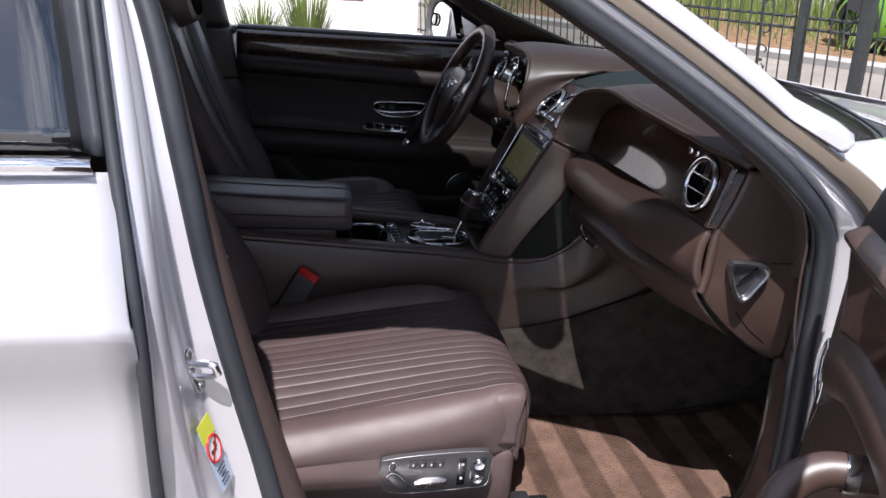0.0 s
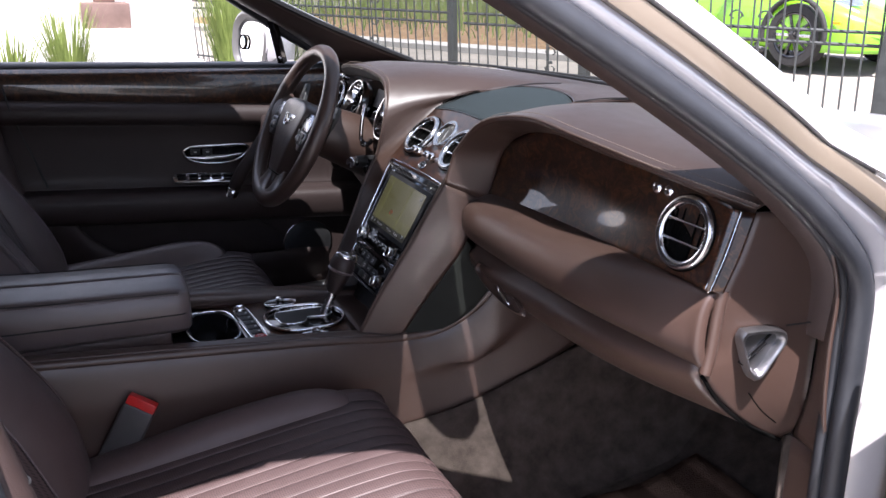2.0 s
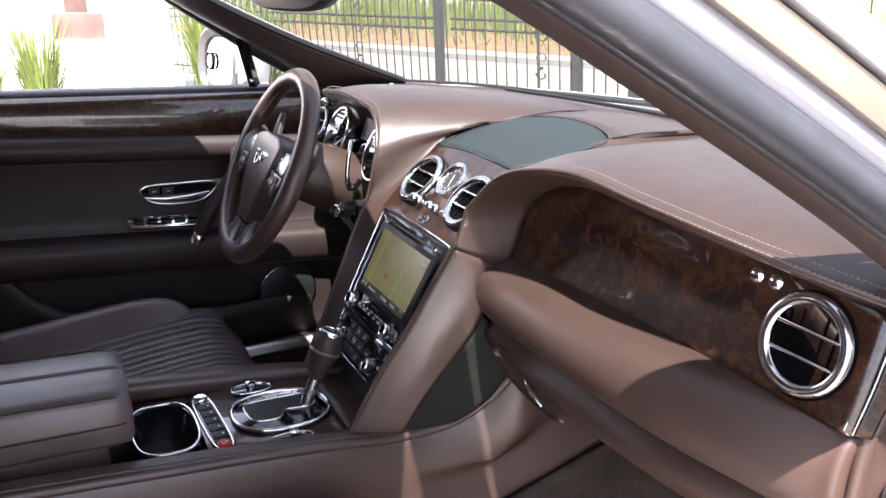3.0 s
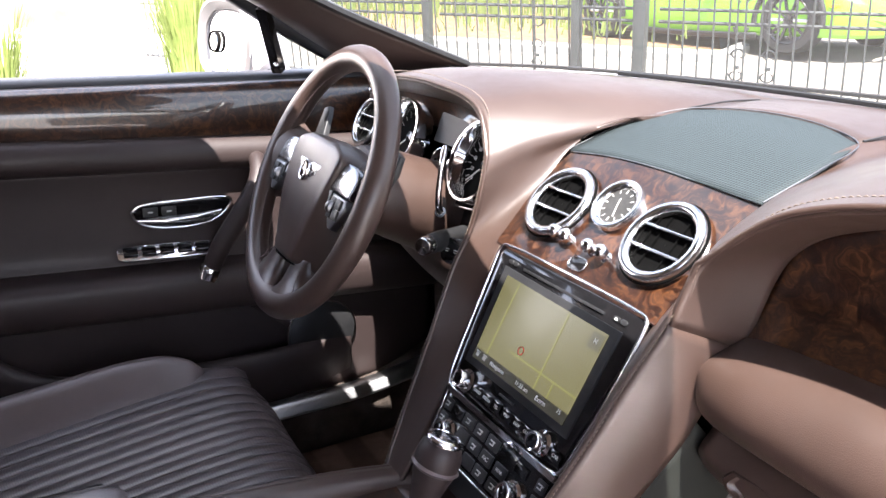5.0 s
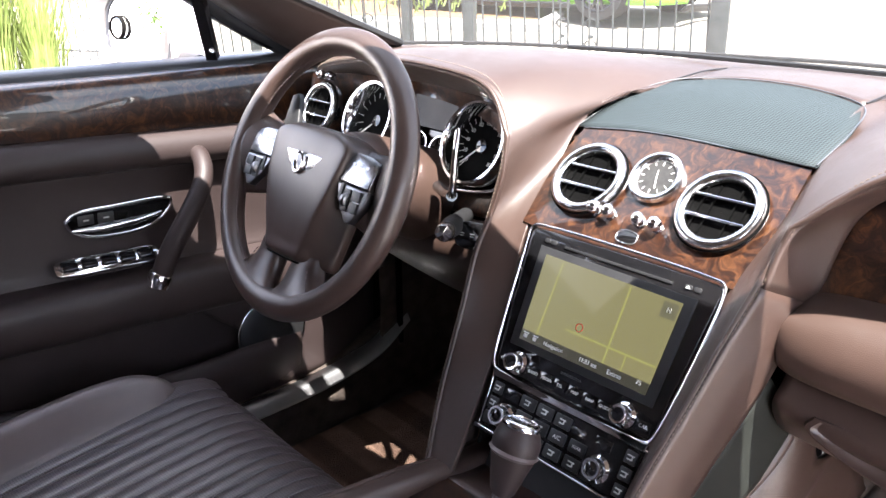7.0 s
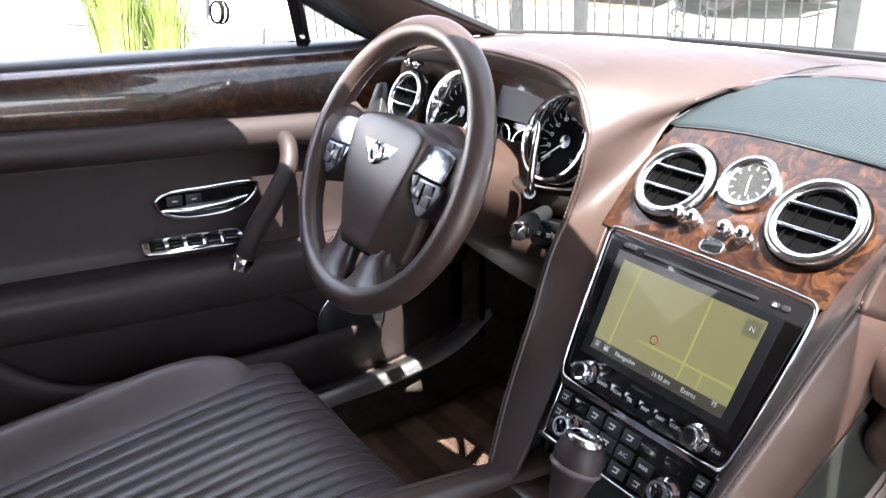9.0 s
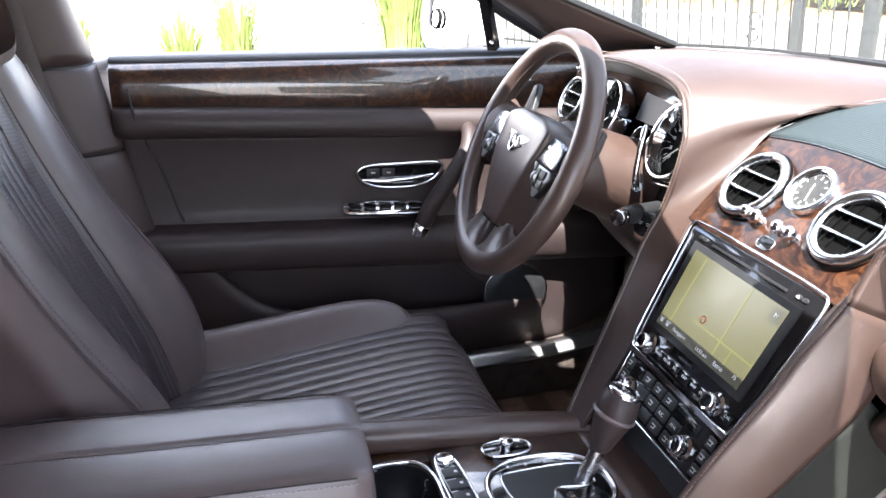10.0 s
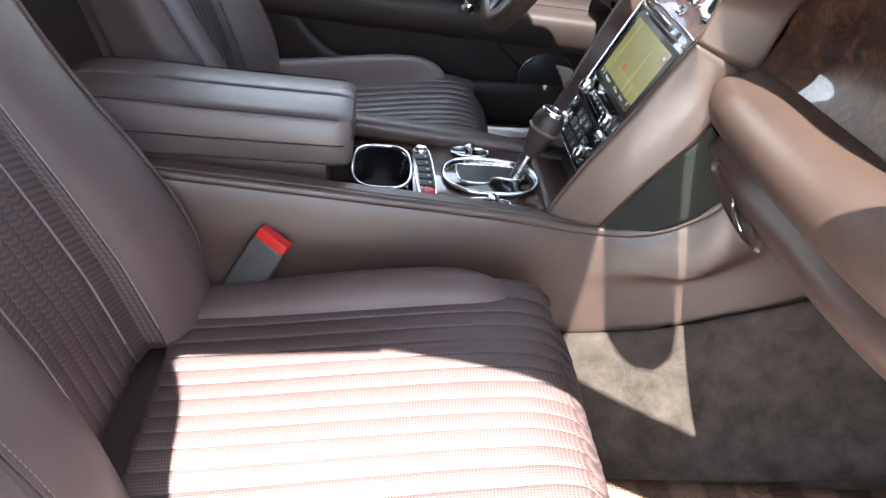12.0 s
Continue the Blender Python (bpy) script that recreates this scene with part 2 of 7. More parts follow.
SCREEN_LINE = glow_mat("lit screen line", (0.75, 0.78, 0.25), 0.034)
SCREEN_TILE = glow_mat("screen tile", (0.22, 0.22, 0.13), 0.05)
SCREEN_DARK = glow_mat("screen bar", (0.05, 0.05, 0.035), 0.07)
LEGEND = two_tone("white legend", (0.55, 0.55, 0.53), (0.62, 0.62, 0.60), 50, 0.6)
RED = two_tone("red plastic", (0.45, 0.012, 0.010), (0.55, 0.02, 0.016), 30, 0.4)
BELT = two_tone("belt webbing", (0.045, 0.034, 0.030), (0.060, 0.046, 0.041), 300, 0.8, grain=0.4)
LINING = two_tone("roof lining", (0.20, 0.16, 0.13), (0.25, 0.20, 0.17), 60, 0.9, grain=0.5)
TRIM_LEATHER = leather_mat("pillar leather", (0.042, 0.0265, 0.0235), (0.054, 0.0345, 0.0305), 0.5)


# ---- geometry helpers: a shape is (vertices, faces) ----
def sp(pts, n):
    """n points on a smooth curve through the given points."""
    p = np.array(pts, float)
    if len(p) == 2:
        return p[0] + np.linspace(0, 1, n)[:, None] * (p[1] - p[0])
    d = np.concatenate([[0], np.cumsum(np.maximum(np.linalg.norm(np.diff(p, axis=0), axis=1), 1e-6) ** 0.5)])
    m = np.zeros_like(p)
    for k in range(p.shape[1]):
        m[:, k] = np.gradient(p[:, k], d)
    out = []
    for u in np.linspace(0, d[-1], n):
        i = min(max(int(np.searchsorted(d, u)) - 1, 0), len(p) - 2)
        h = d[i + 1] - d[i]
        s = (u - d[i]) / h
        out.append((2 * s**3 - 3 * s**2 + 1) * p[i] + (s**3 - 2 * s**2 + s) * h * m[i] + (-2 * s**3 + 3 * s**2) * p[i + 1] + (s**3 - s**2) * h * m[i + 1])
    return np.array(out)


def even(curve, n):
    """n points at even steps along a curve."""
    d = np.concatenate([[0], np.cumsum(np.linalg.norm(np.diff(curve, axis=0), axis=1))])
    u = np.linspace(0, d[-1], n)
    return np.stack([np.interp(u, d, curve[:, k]) for k in range(3)], 1)


def grid(P, wrap_u=False, wrap_v=False):
    P = np.array(P, float)
    nu, nv = P.shape[:2]
    f = []
    for i in range(nu if wrap_u else nu - 1):
        for j in range(nv if wrap_v else nv - 1):
            a, b2 = i * nv + j, i * nv + (j + 1) % nv
            c, d = ((i + 1) % nu) * nv + (j + 1) % nv, ((i + 1) % nu) * nv + j
            f.append((a, b2, c, d))
    return P.reshape(-1, 3), f


def loft(rows, nu=24, nv=24):
    """A smooth sheet through rows of points."""
    r = np.array([sp(q, nv) for q in rows])
    return grid(np.stack([sp(r[:, j], nu) for j in range(nv)], 1))


def flip(g):
    return g[0], [tuple(reversed(f)) for f in g[1]]


def join(*gs):
    V, F, o = [], [], 0
    for v, f in gs:
        V.append(np.array(v, float).reshape(-1, 3))
        F += [tuple(i + o for i in q) for q in f]
        o += len(V[-1])
    return np.concatenate(V), F


def moved(g, m):
    a = np.array(m)
    return np.array(g[0]) @ a[:3, :3].T + a[:3, 3], (g[1] if np.linalg.det(a[:3, :3]) > 0 else [tuple(reversed(f)) for f in g[1]])


def axes(origin, u, v):
    """A frame with x along u, y near v, z across both."""
    u = Vector(u).normalized()
    w = u.cross(Vector(v)).normalized()
    v = w.cross(u)
    return Matrix(((u.x, v.x, w.x, origin[0]), (u.y, v.y, w.y, origin[1]), (u.z, v.z, w.z, origin[2]), (0, 0, 0, 1)))


def tube(path, r, n=10, closed=False):
    """A round bar along a path; r is one radius or one for each point."""
    p = np.array(path, float)
    k = len(p)
    r = np.broadcast_to(np.array(r, float), (k,))
    t = np.roll(p, -1, 0) - np.roll(p, 1, 0) if closed else np.gradient(p, axis=0)
    t /= np.maximum(np.linalg.norm(t, axis=1), 1e-9)[:, None]
    a = np.array([0.0, 0.0, 1.0]) if abs(t[0][2]) < 0.9 else np.array([1.0, 0, 0])
    rings = []
    for i in range(k):
        a = a - t[i] * (a @ t[i])
        a /= np.linalg.norm(a)
        b = np.cross(t[i], a)
        w = np.linspace(0, 2 * np.pi, n, endpoint=False)
        rings.append(p[i] + r[i] * (np.cos(w)[:, None] * a + np.sin(w)[:, None] * b))
    V, F = grid(rings, wrap_u=closed, wrap_v=True)
    if not closed:
        F = F + [tuple(range(n))[::-1], tuple(range((k - 1) * n, k * n))]
    return V, [tuple(reversed(f)) for f in F]


def lathe(profile, n=32, m=None):
    """A turned shape: (radius, height) points about the z axis of m."""
    w = np.linspace(0, 2 * np.pi, n, endpoint=False)
    rings = [np.stack([r * np.cos(w), r * np.sin(w), np.full(n, h)], 1) for r, h in profile]
    g = grid(rings, wrap_v=True)
    return moved(g, m) if m is not None else g


def box(sx, sy, sz, bevel=0.0, m=None, seg=2):
    bm = bmesh.new()
    bmesh.ops.create_cube(bm, size=1.0, matrix=Matrix.Diagonal((sx, sy, sz, 1)))
    if bevel:
        bmesh.ops.bevel(bm, geom=bm.edges[:], offset=bevel, segments=seg, affect="EDGES", profile=0.6)
    bm.verts.index_update()
    g = (np.array([v.co[:] for v in bm.verts]), [tuple(v.index for v in f.verts) for f in bm.faces])
    bm.free()
    return moved(g, m) if m is not None else g


def slab(outline, thick, m=None, round_edge=0.0):
    """A plate from an outline in x and y, its top at z = 0, going down by thick."""
    o = np.array(outline, float)
    c = o.mean(0)
    k = len(o)
    rings = []
    if round_edge:
        d = np.linalg.norm(o - c, axis=1)[:, None]
        small = c + (o - c) * (1 - round_edge / d)
        rings = [np.c_[small, np.zeros(k)], np.c_[c + (o - c) * (1 - 0.3 * round_edge / d), np.full(k, -0.3 * round_edge)], np.c_[o, np.full(k, -round_edge)]]
    else:
        rings = [np.c_[o, np.zeros(k)]]
    rings.append(np.c_[o, np.full(k, -thick)])
    V, F = grid(rings, wrap_v=True)
    F = [tuple(reversed(f)) for f in F]
    F += [tuple(range(k)), tuple(range(len(V) - k, len(V)))[::-1]]
    return moved((V, F), m) if m is not None else (V, F)


def oval(rx, ry, n=32, power=2.0):
    """A rounded outline; power above 2 squares it."""
    w = np.linspace(0, 2 * np.pi, n, endpoint=False)
    return [(rx * math.copysign(abs(math.cos(a)) ** (2 / power), math.cos(a)), ry * math.copysign(abs(math.sin(a)) ** (2 / power), math.sin(a))) for a in w]


def ring(outline, r, m=None, n=8):
    p = np.array([(x, y, 0) for x, y in outline])
    g = tube(p, r, n, True)
    return moved(g, m) if m is not None else g


def stitches(path, pitch=0.0045, size=0.0007, lift=0.0006, up=(0, 0, 1)):
    """A row of single threads along a path."""
    p = np.array(path, float)
    length = np.linalg.norm(np.diff(p, axis=0), axis=1).sum()
    k = max(int(length / pitch), 2)
    q = even(p, 2 * k + 1)
    out = []
    for i in range(0, 2 * k, 2):
        a, b2 = q[i], q[i] + (q[i + 1] - q[i]) * 1.35
        mid = (a + b2) / 2 + np.array(up) * lift
        out.append(tube([a, mid, b2], [size * 0.6, size, size * 0.6], 5))
    return join(*out)




def part(name, g, mat, parent=None, label="", thick=0.0, flat=False, offset=-1.0):
    """One mesh object under a thing or a part."""
    me = bpy.data.meshes.new(name)
    me.from_pydata([tuple(v) for v in np.array(g[0])], [], g[1])
    me.validate()
    me.materials.append(mat)
    if not flat:
        me.shade_smooth()
        me.set_sharp_from_angle(angle=radians(48))
    ob = new(name, me)
    if thick:
        mod = ob.modifiers.new("thickness", "SOLIDIFY")
        mod.thickness, mod.offset = thick, offset
    if parent:
        ob.parent = parent
        if parent.type == "EMPTY":
            ob.matrix_parent_inverse = Matrix.Translation(-parent.location)
    if label:
        ob["label"] = label
    return ob


def thing(name, label, category, at=(0, 0, 0), group="", kind=""):
    e = new(name)
    e.empty_display_size = 0.05
    e.location = at
    return tagged(e, label, category, group, kind)


def structure(name, g, mat, label, category, thick=0.0, flat=False):
    ob = part(name, g, mat, None, "", thick, flat)
    return tagged(ob, label, category, kind="structure")




def dome(outline, prof, m=None):
    """A plate swelling from an outline: prof holds (scale, height) from the rim inwards."""
    o = np.array(outline, float)
    c = o.mean(0)
    rings = [np.c_[c + (o - c) * s, np.full(len(o), h)] for s, h in prof]
    V, F = grid(rings, wrap_v=True)
    k = len(o)
    F = F + [tuple(range(len(V) - k, len(V)))]
    return moved((V, F), m) if m is not None else (V, F)


def words(name, text, size, m, mat, parent, align="CENTER"):
    """Raised lettering in the built-in font."""
    cu = bpy.data.curves.new("lettering", "FONT")
    cu.body, cu.size, cu.extrude = text, size, 0.0002
    cu.align_x, cu.align_y = align, "CENTER"
    ob = new("lettering", cu)
    dg = bpy.context.evaluated_depsgraph_get()
    me = bpy.data.meshes.new_from_object(ob.evaluated_get(dg))
    bpy.data.objects.remove(ob)
    g = (np.array([v.co[:] for v in me.vertices]), [tuple(p.vertices) for p in me.polygons])
    bpy.data.meshes.remove(me)
    return part(name, moved(g, m), mat, parent, flat=True)


def at2(F, u, v, w=0.0):
    """The frame F moved by u, v, w in its own axes."""
    return F @ Matrix.Translation((u, v, w))


def ysign(pts, s):
    return [(x, y * s, z) for x, y, z in pts]


# ---- frames of the centre stack ----
BURL_F = axes((0.075, 0, 0.94), (0, -1, 0), (0.7, 0, 0.714))      # burl panel round the clock
UNIT_F = axes((0.010, -0.006, 0.873), (0, -1, 0), (0.48, 0, 0.877))  # head unit, from its top edge

# ---- dashboard ----
dash = thing("dashboard", "brown leather dashboard with walnut burl panels and two arched hoods", "dashboard", (0.2, 0, 0.6))
HOOD = [(.126, .712, .982), (.07, .60, 1.006), (.035, .48, 1.026), (.028, .357, 1.033), (.012, .25, 1.008), (.003, .18, .95)]
LOWER = [(.003, .18, .95), (.001, .170, .92), (-.02, .157, .87), (-.06, .138, .785), (-.105, .120, .70), (-.146, .107, .610)]


# the driver's hood reaches further in beside the centre stack, over a broader pillar
HOOD_D = [(.126, .712, .982), (.07, .60, 1.006), (.036, .46, 1.029), (.032, .32, 1.034), (.030, .208, 1.017), (.016, .1635, .970)]
LOWER_D = [(.016, .1635, .970), (.008, .162, .930), (.0, .172, .880), (-.02, .175, .837), (-.05, .168, .771), (-.09, .160, .684), (-.146, .130, .590)]


for s in (1, -1):
    # hood top, flowing into the leather beside the centre stack
    ridge_row = HOOD_D + LOWER_D[1:] if s > 0 else HOOD + [(.001, .172, .925), (-.008, .165, .895), (-.022, .156, .865), (-.06, .138, .785), (-.105, .120, .70), (-.146, .107, .610)]
    far_row = [(.32, .735, 1.004), (.46, .53, 1.002), (.53, .34, 1.000), (.58, .20, 1.000), (.58, .119, 1.001), (.275, .118, 1.012), (.132, .142, .982), (.080, .138, .936), (.014, .127, .874), (-.048, .109, .760), (-.10, .102, .672), (-.137, .100, .610)]
    lift = [.014, .016, .018, .018, .016, .010, .006, .004, .003, .002, .002, .002]
    rows = [ridge_row]
    for k, up in ((.16, .75), (.40, .85), (.70, .30)):
        rows.append([(a[0] + (b2[0] - a[0]) * k - up * h * .3, a[1] + (b2[1] - a[1]) * k, a[2] + (b2[2] - a[2]) * k + up * h) for a, b2, h in zip(ridge_row, far_row, lift)])
    rows.append(far_row)
    g = loft([ysign(r, s) for r in rows], 40, 90)
    part("dash_top", g if s > 0 else flip(g), LEATHER, dash, thick=0.006)
    # the cove under the hood
    hood_in = HOOD_D + [LOWER_D[2]] if s > 0 else HOOD + [(-.008, .165, .895)]
    cove_mid = [(.128, .708, .975), (.085, .60, .998), (.060, .48, 1.012), (.055, .357, 1.019), (.046, .25, .999), (.038, .187, .950), (.025, .170, .880)]
    cove = [(.136, .703, .966), (.112, .60, .990), (.100, .48, 1.004), (.092, .36, 1.008), (.085, .27, .996), (.083, .205, .957), (.068, .178, .862)]
    if s > 0:
        cove_mid = [(.128, .708, .975), (.085, .60, .998), (.062, .46, 1.013), (.058, .32, 1.017), (.055, .215, .999), (.045, .172, .955), (.032, .177, .872)]
        cove = [(.136, .703, .966), (.112, .60, .989), (.102, .46, .998), (.097, .33, .997), (.090, .225, .984), (.080, .184, .942), (.068, .186, .858)]
    g = loft([ysign(r, s) for r in (hood_in, cove_mid, cove)], 14, 48)
    part("hood_cove", flip(g) if s < 0 else g, LEATHER, dash, thick=0.005)
    # the outer face of the pillar, down to the console
    ridge = [(-.008, .165, .895), (-.035, .150, .84), (-.06, .138, .785), (-.105, .12, .70), (-.146, .107, .610)]
    bulge = [(.025, .172, .880), (.004, .162, .827), (-.017, .150, .775), (-.066, .131, .693), (-.11, .117, .610)]
    crease = [(.068, .178, .862), (.045, .166, .81), (.03, .156, .768), (-.02, .138, .69), (-.068, .123, .610)]
    if s > 0:
        ridge = LOWER_D[2:]
        bulge = [(.032, .177, .872), (.012, .176, .822), (-.012, .170, .762), (-.055, .161, .678), (-.11, .136, .588)]
        crease = [(.068, .186, .858), (.05, .173, .81), (.035, .166, .762), (-.015, .152, .678), (-.068, .132, .588)]
    g = loft([ysign(r, s) for r in (ridge, bulge, crease)], 12, 30)
    part("pillar_outer_face", flip(g) if s < 0 else g, LEATHER, dash, thick=0.005)
    # grey panel behind the pillar
    g = loft([ysign(r, s) for r in ([(.04, .160, .79), (.03, .156, .768), (-.02, .138, .69), (-.068, .121, .610)], [(.10, .166, .72), (.088, .164, .690), (.03, .150, .635), (-.05, .126, .600)])], 12, 20)
    part("side_panel", flip(g) if s < 0 else g, PANEL_GREY, dash, "dark grey soft-touch panel", thick=0.004)
    # stitching, two rows along the ridge
    edge = np.concatenate([sp(ysign(HOOD_D if s > 0 else HOOD, s), 120), sp(ysign(LOWER_D if s > 0 else LOWER, s), 120)[1:]])
    part("stitching", join(stitches(edge + np.array([-.001, 0.004 * s, .001]), 0.005, 0.0007), stitches(edge + np.array([.009, 0.001 * s, .006]), 0.005, 0.0007)), THREAD, dash, "pale stitching")
    part("hood_piping", tube(edge, 0.0028, 8), LEATHER, dash)
# middle of the dash behind the grille
g = loft([[(.275, .118, 1.012), (.305, .06, 1.017), (.31, 0, 1.018), (.30, -.06, 1.016), (.275, -.118, 1.010)],
          [(.40, .119, 1.014), (.41, .06, 1.016), (.41, 0, 1.017), (.41, -.06, 1.016), (.40, -.119, 1.014)],
          [(.61, .12, 1.0), (.615, .06, 1.0), (.62, 0, 1.0), (.615, -.06, 1.0), (.61, -.12, 1.0)]], 12, 16)
part("dash_middle", g, LEATHER, dash, thick=0.006)
for s in (1, -1):
    part("seam", tube(sp([(.276, .118 * s, 1.0125), (.34, .119 * s, 1.0160), (.40, .1195 * s, 1.0140)], 14), 0.0012, 6), BLACK, dash)
# speaker grille
g = loft([[(.116, .144, .9715), (.1135, .07, .9787), (.113, 0, .9802), (.1105, -.07, .9797), (.1065, -.149, .9775)],
          [(.20, .139, .998), (.205, .07, 1.007), (.205, 0, 1.009), (.20, -.07, 1.007), (.185, -.146, 1.000)],
          [(.272, .116, 1.0115), (.298, .06, 1.0165), (.304, 0, 1.0175), (.295, -.06, 1.0155), (.272, -.116, 1.0095)]], 16, 20)
part("grille_bed", loft([[(.112, .165, .955), (.108, 0, .966), (.104, -.165, .962)], [(.20, .160, .985), (.205, 0, 1.000), (.19, -.165, .988)], [(.29, .13, 1.004), (.31, 0, 1.010), (.29, -.13, 1.003)]], 12, 16), LEATHER, dash, thick=0.003)
part("speaker_grille", g, WEAVE, dash, "dark blue-grey perforated speaker grille", thick=0.0008)
part("grille_trim", tube(sp([(.117, .143, .9730), (.20, .138, .999), (.272, .116, 1.0125), (.30, .06, 1.0175), (.306, 0, 1.0185), (.297, -.06, 1.0165), (.272, -.116, 1.0105), (.185, -.145, 1.001), (.108, -.148, .9790)], 60), 0.0008, 6), STEEL, dash)
# burl panel with clock and vents
outline = [(-.134, -.088), (-.137, -.03), (-.133, .02), (-.126, .046), (-.06, .054), (0, .056), (.07, .054), (.144, .050), (.143, 0), (.140, -.04), (.130, -.090), (.06, -.0915), (0, -.0915), (-.07, -.091)]
part("burl_panel", slab(outline, 0.012, BURL_F), BURL, dash, "glossy walnut burl centre panel")
part("panel_trim", tube(sp([(BURL_F @ Vector((u, v, .001)))[:] for u, v in outline[3:8]], 30), 0.0008, 6), STEEL, dash)


def round_vent(name, F, r, parent_thing):
    """A bull's-eye air vent: chrome bezel, dark bowl, two bright slats on a pivot."""
    v = part(name, lathe([(r * 1.02, -.010), (r * 1.035, .002), (r * 1.02, .0060), (r * .98, .0078), (r * .93, .0084), (r * .85, .0080), (r * .79, .0064), (r * .765, .0030), (r * .75, -.008)], 56, F), VENT_METAL, parent_thing, "polished metal bull's-eye air vent")
    part("bezel_gap", ring(oval(r * 1.05, r * 1.05, 56), .0012, F @ Matrix.Translation((0, 0, .001))), DEEP, v)
    part("bowl", lathe([(r * .77, .0), (r * .75, -.0022), (0.0005, -.0024)], 40, F), DEEP, v)
    for k in (-1, 1):
        y = k * r * .27
        w = math.sqrt((r * .765) ** 2 - y * y)
        part("slat", join(box(2 * w, .0035, .010, .0012, F @ Matrix.Translation((0, y, -.001)))), GLOSS, v)
        part("slat_edge", tube([(F @ Vector((a, y, .0040)))[:] for a in (-w, -w / 3, w / 3, w)], 0.0018, 8), CHROME, v)
    for k in (-2, -1, 1, 2):
        part("vane", box(.0015, 1.25 * r, .006, 0, F @ Matrix.Translation((k * r * .27, 0, -.0025))), DEEP, v)
    return v


def organ_stop(F, length, parent_thing):
    """A small turned push knob on a stem."""
    part("organ_stop", lathe([(.0005, length + .0045), (.004, length + .004), (.0068, length + .001), (.0078, length - .003), (.0068, length - .007), (.003, length - .009), (.0028, .003), (.006, .001), (.0062, -.002)], 24, F), CHROME, parent_thing, "small chrome knob")


for u in (-.078, .083):
    round_vent("air_vent", at2(BURL_F, u, -.018, .004), .0435, dash)
for u in (-.048, -.029, .009, .029):
    organ_stop(at2(BURL_F, u, -.052), .014, dash)
clock = part("clock", lathe([(.0305, -.003), (.031, .004), (.0295, .0080), (.0265, .0088), (.0220, .0065), (.0205, .003)], 48, at2(BURL_F, -.001, .002)), VENT_METAL, dash, "round analogue clock with a chrome bezel")
part("clock_face", lathe([(.0225, .0035), (.0005, .0036)], 40, at2(BURL_F, -.001, .002)), CLOCK_FACE, clock, "silvered clock face")
part("chapter_ring", join(*[box(.0007 if k % 3 else .0013, .004, .0004, 0, at2(BURL_F, -.001, .002) @ Matrix.Rotation(k * math.pi / 6, 4, "Z") @ Matrix.Translation((0, .0172, .0041))) for k in range(12)]), LEGEND, clock)
for ang, ln in ((-12, .0105), (168, .0), (162, .016)):
    if ln:
        part("clock_hand", box(.0011, ln, .0005, 0, at2(BURL_F, -.001, .002) @ Matrix.Rotation(radians(-ang), 4, "Z") @ Matrix.Translation((0, ln / 2 - .002, .0046))), LEGEND, clock)
part("badge", slab(oval(.012, .007, 24, 3), .004, at2(BURL_F, .002, -.071, .002), .001), GLOSS, dash)
part("badge_rim", ring(oval(.0125, .0075, 32, 3), .0006, at2(BURL_F, .002, -.071, .002)), SATIN, dash)

# head unit
unit = part("head_unit", slab([(-.1185, -.001), (-.113, .0035), (-.06, .004), (.06, .004), (.113, .0035), (.1185, -.001), (.118, -.01), (.1045, -.148), (.100, -.156), (.05, -.158), (-.05, -.158), (-.098, -.156), (-.1015, -.148), (-.118, -.01)], .02, at2(UNIT_F, 0, 0, .003), .002), GLOSS, dash, "black navigation head unit with an olive-green map screen")
frame_line = [(-.121, -.003), (-.117, .005), (-.10, .0075), (.10, .0075), (.117, .005), (.121, -.003), (.1065, -.15), (.102, -.158), (.095, -.160), (-.093, -.160), (-.100, -.158), (-.1045, -.15)]
part("unit_frame", ring([tuple(p[:2]) for p in sp([(*q, 0) for q in frame_line + frame_line[:1]], 90)[:-1]], .0018, at2(UNIT_F, 0, 0, .004)), CHROME, unit)
part("screen_surround", slab([(-.098, -.014), (.099, -.016), (.094, -.127), (-.091, -.127)], .004, at2(UNIT_F, 0, 0, .0052), .001), BLACK, unit)
part("screen", slab([(-.086, -.022), (.087, -.024), (.084, -.118), (-.080, -.118)], .002, at2(UNIT_F, 0, 0, .0058)), SCREEN, unit, "lit olive-green map screen", flat=True)
part("status_bar", slab([(-.0805, -.107), (.0845, -.107), (.084, -.1185), (-.080, -.1185)], .001, at2(UNIT_F, 0, 0, .0063)), SCREEN_DARK, unit, flat=True)
part("map_line", join(box(.0022, .083, .0004, 0, at2(UNIT_F, -.060, -.066, .0062)), box(.0022, .082, .0004, 0, at2(UNIT_F, .028, -.066, .0062)), box(.112, .0022, .0004, 0, at2(UNIT_F, .0285, -.090, .0062)), box(.0016, .016, .0004, 0, at2(UNIT_F, .050, -.099, .0062))), SCREEN_LINE, unit, flat=True)
part("map_marker", ring(oval(.0042, .0042, 20), .0005, at2(UNIT_F, -.012, -.083, .0064)), RED, unit)
part("compass_tile", slab([(.068, -.027), (.085, -.027), (.0845, -.043), (.0675, -.043)], .0004, at2(UNIT_F, 0, 0, .0064)), SCREEN_TILE, unit, flat=True)
for u in (-.073, -.060):
    part("status_icon", join(box(.008, .0012, .0003, 0, at2(UNIT_F, u, -.1095, .0066)), box(.005, .0040, .0003, 0, at2(UNIT_F, u, -.1128, .0066))), LEGEND, unit, flat=True)
words("lettering", "N", .007, at2(UNIT_F, .0762, -.035, .0066), LEGEND, unit)
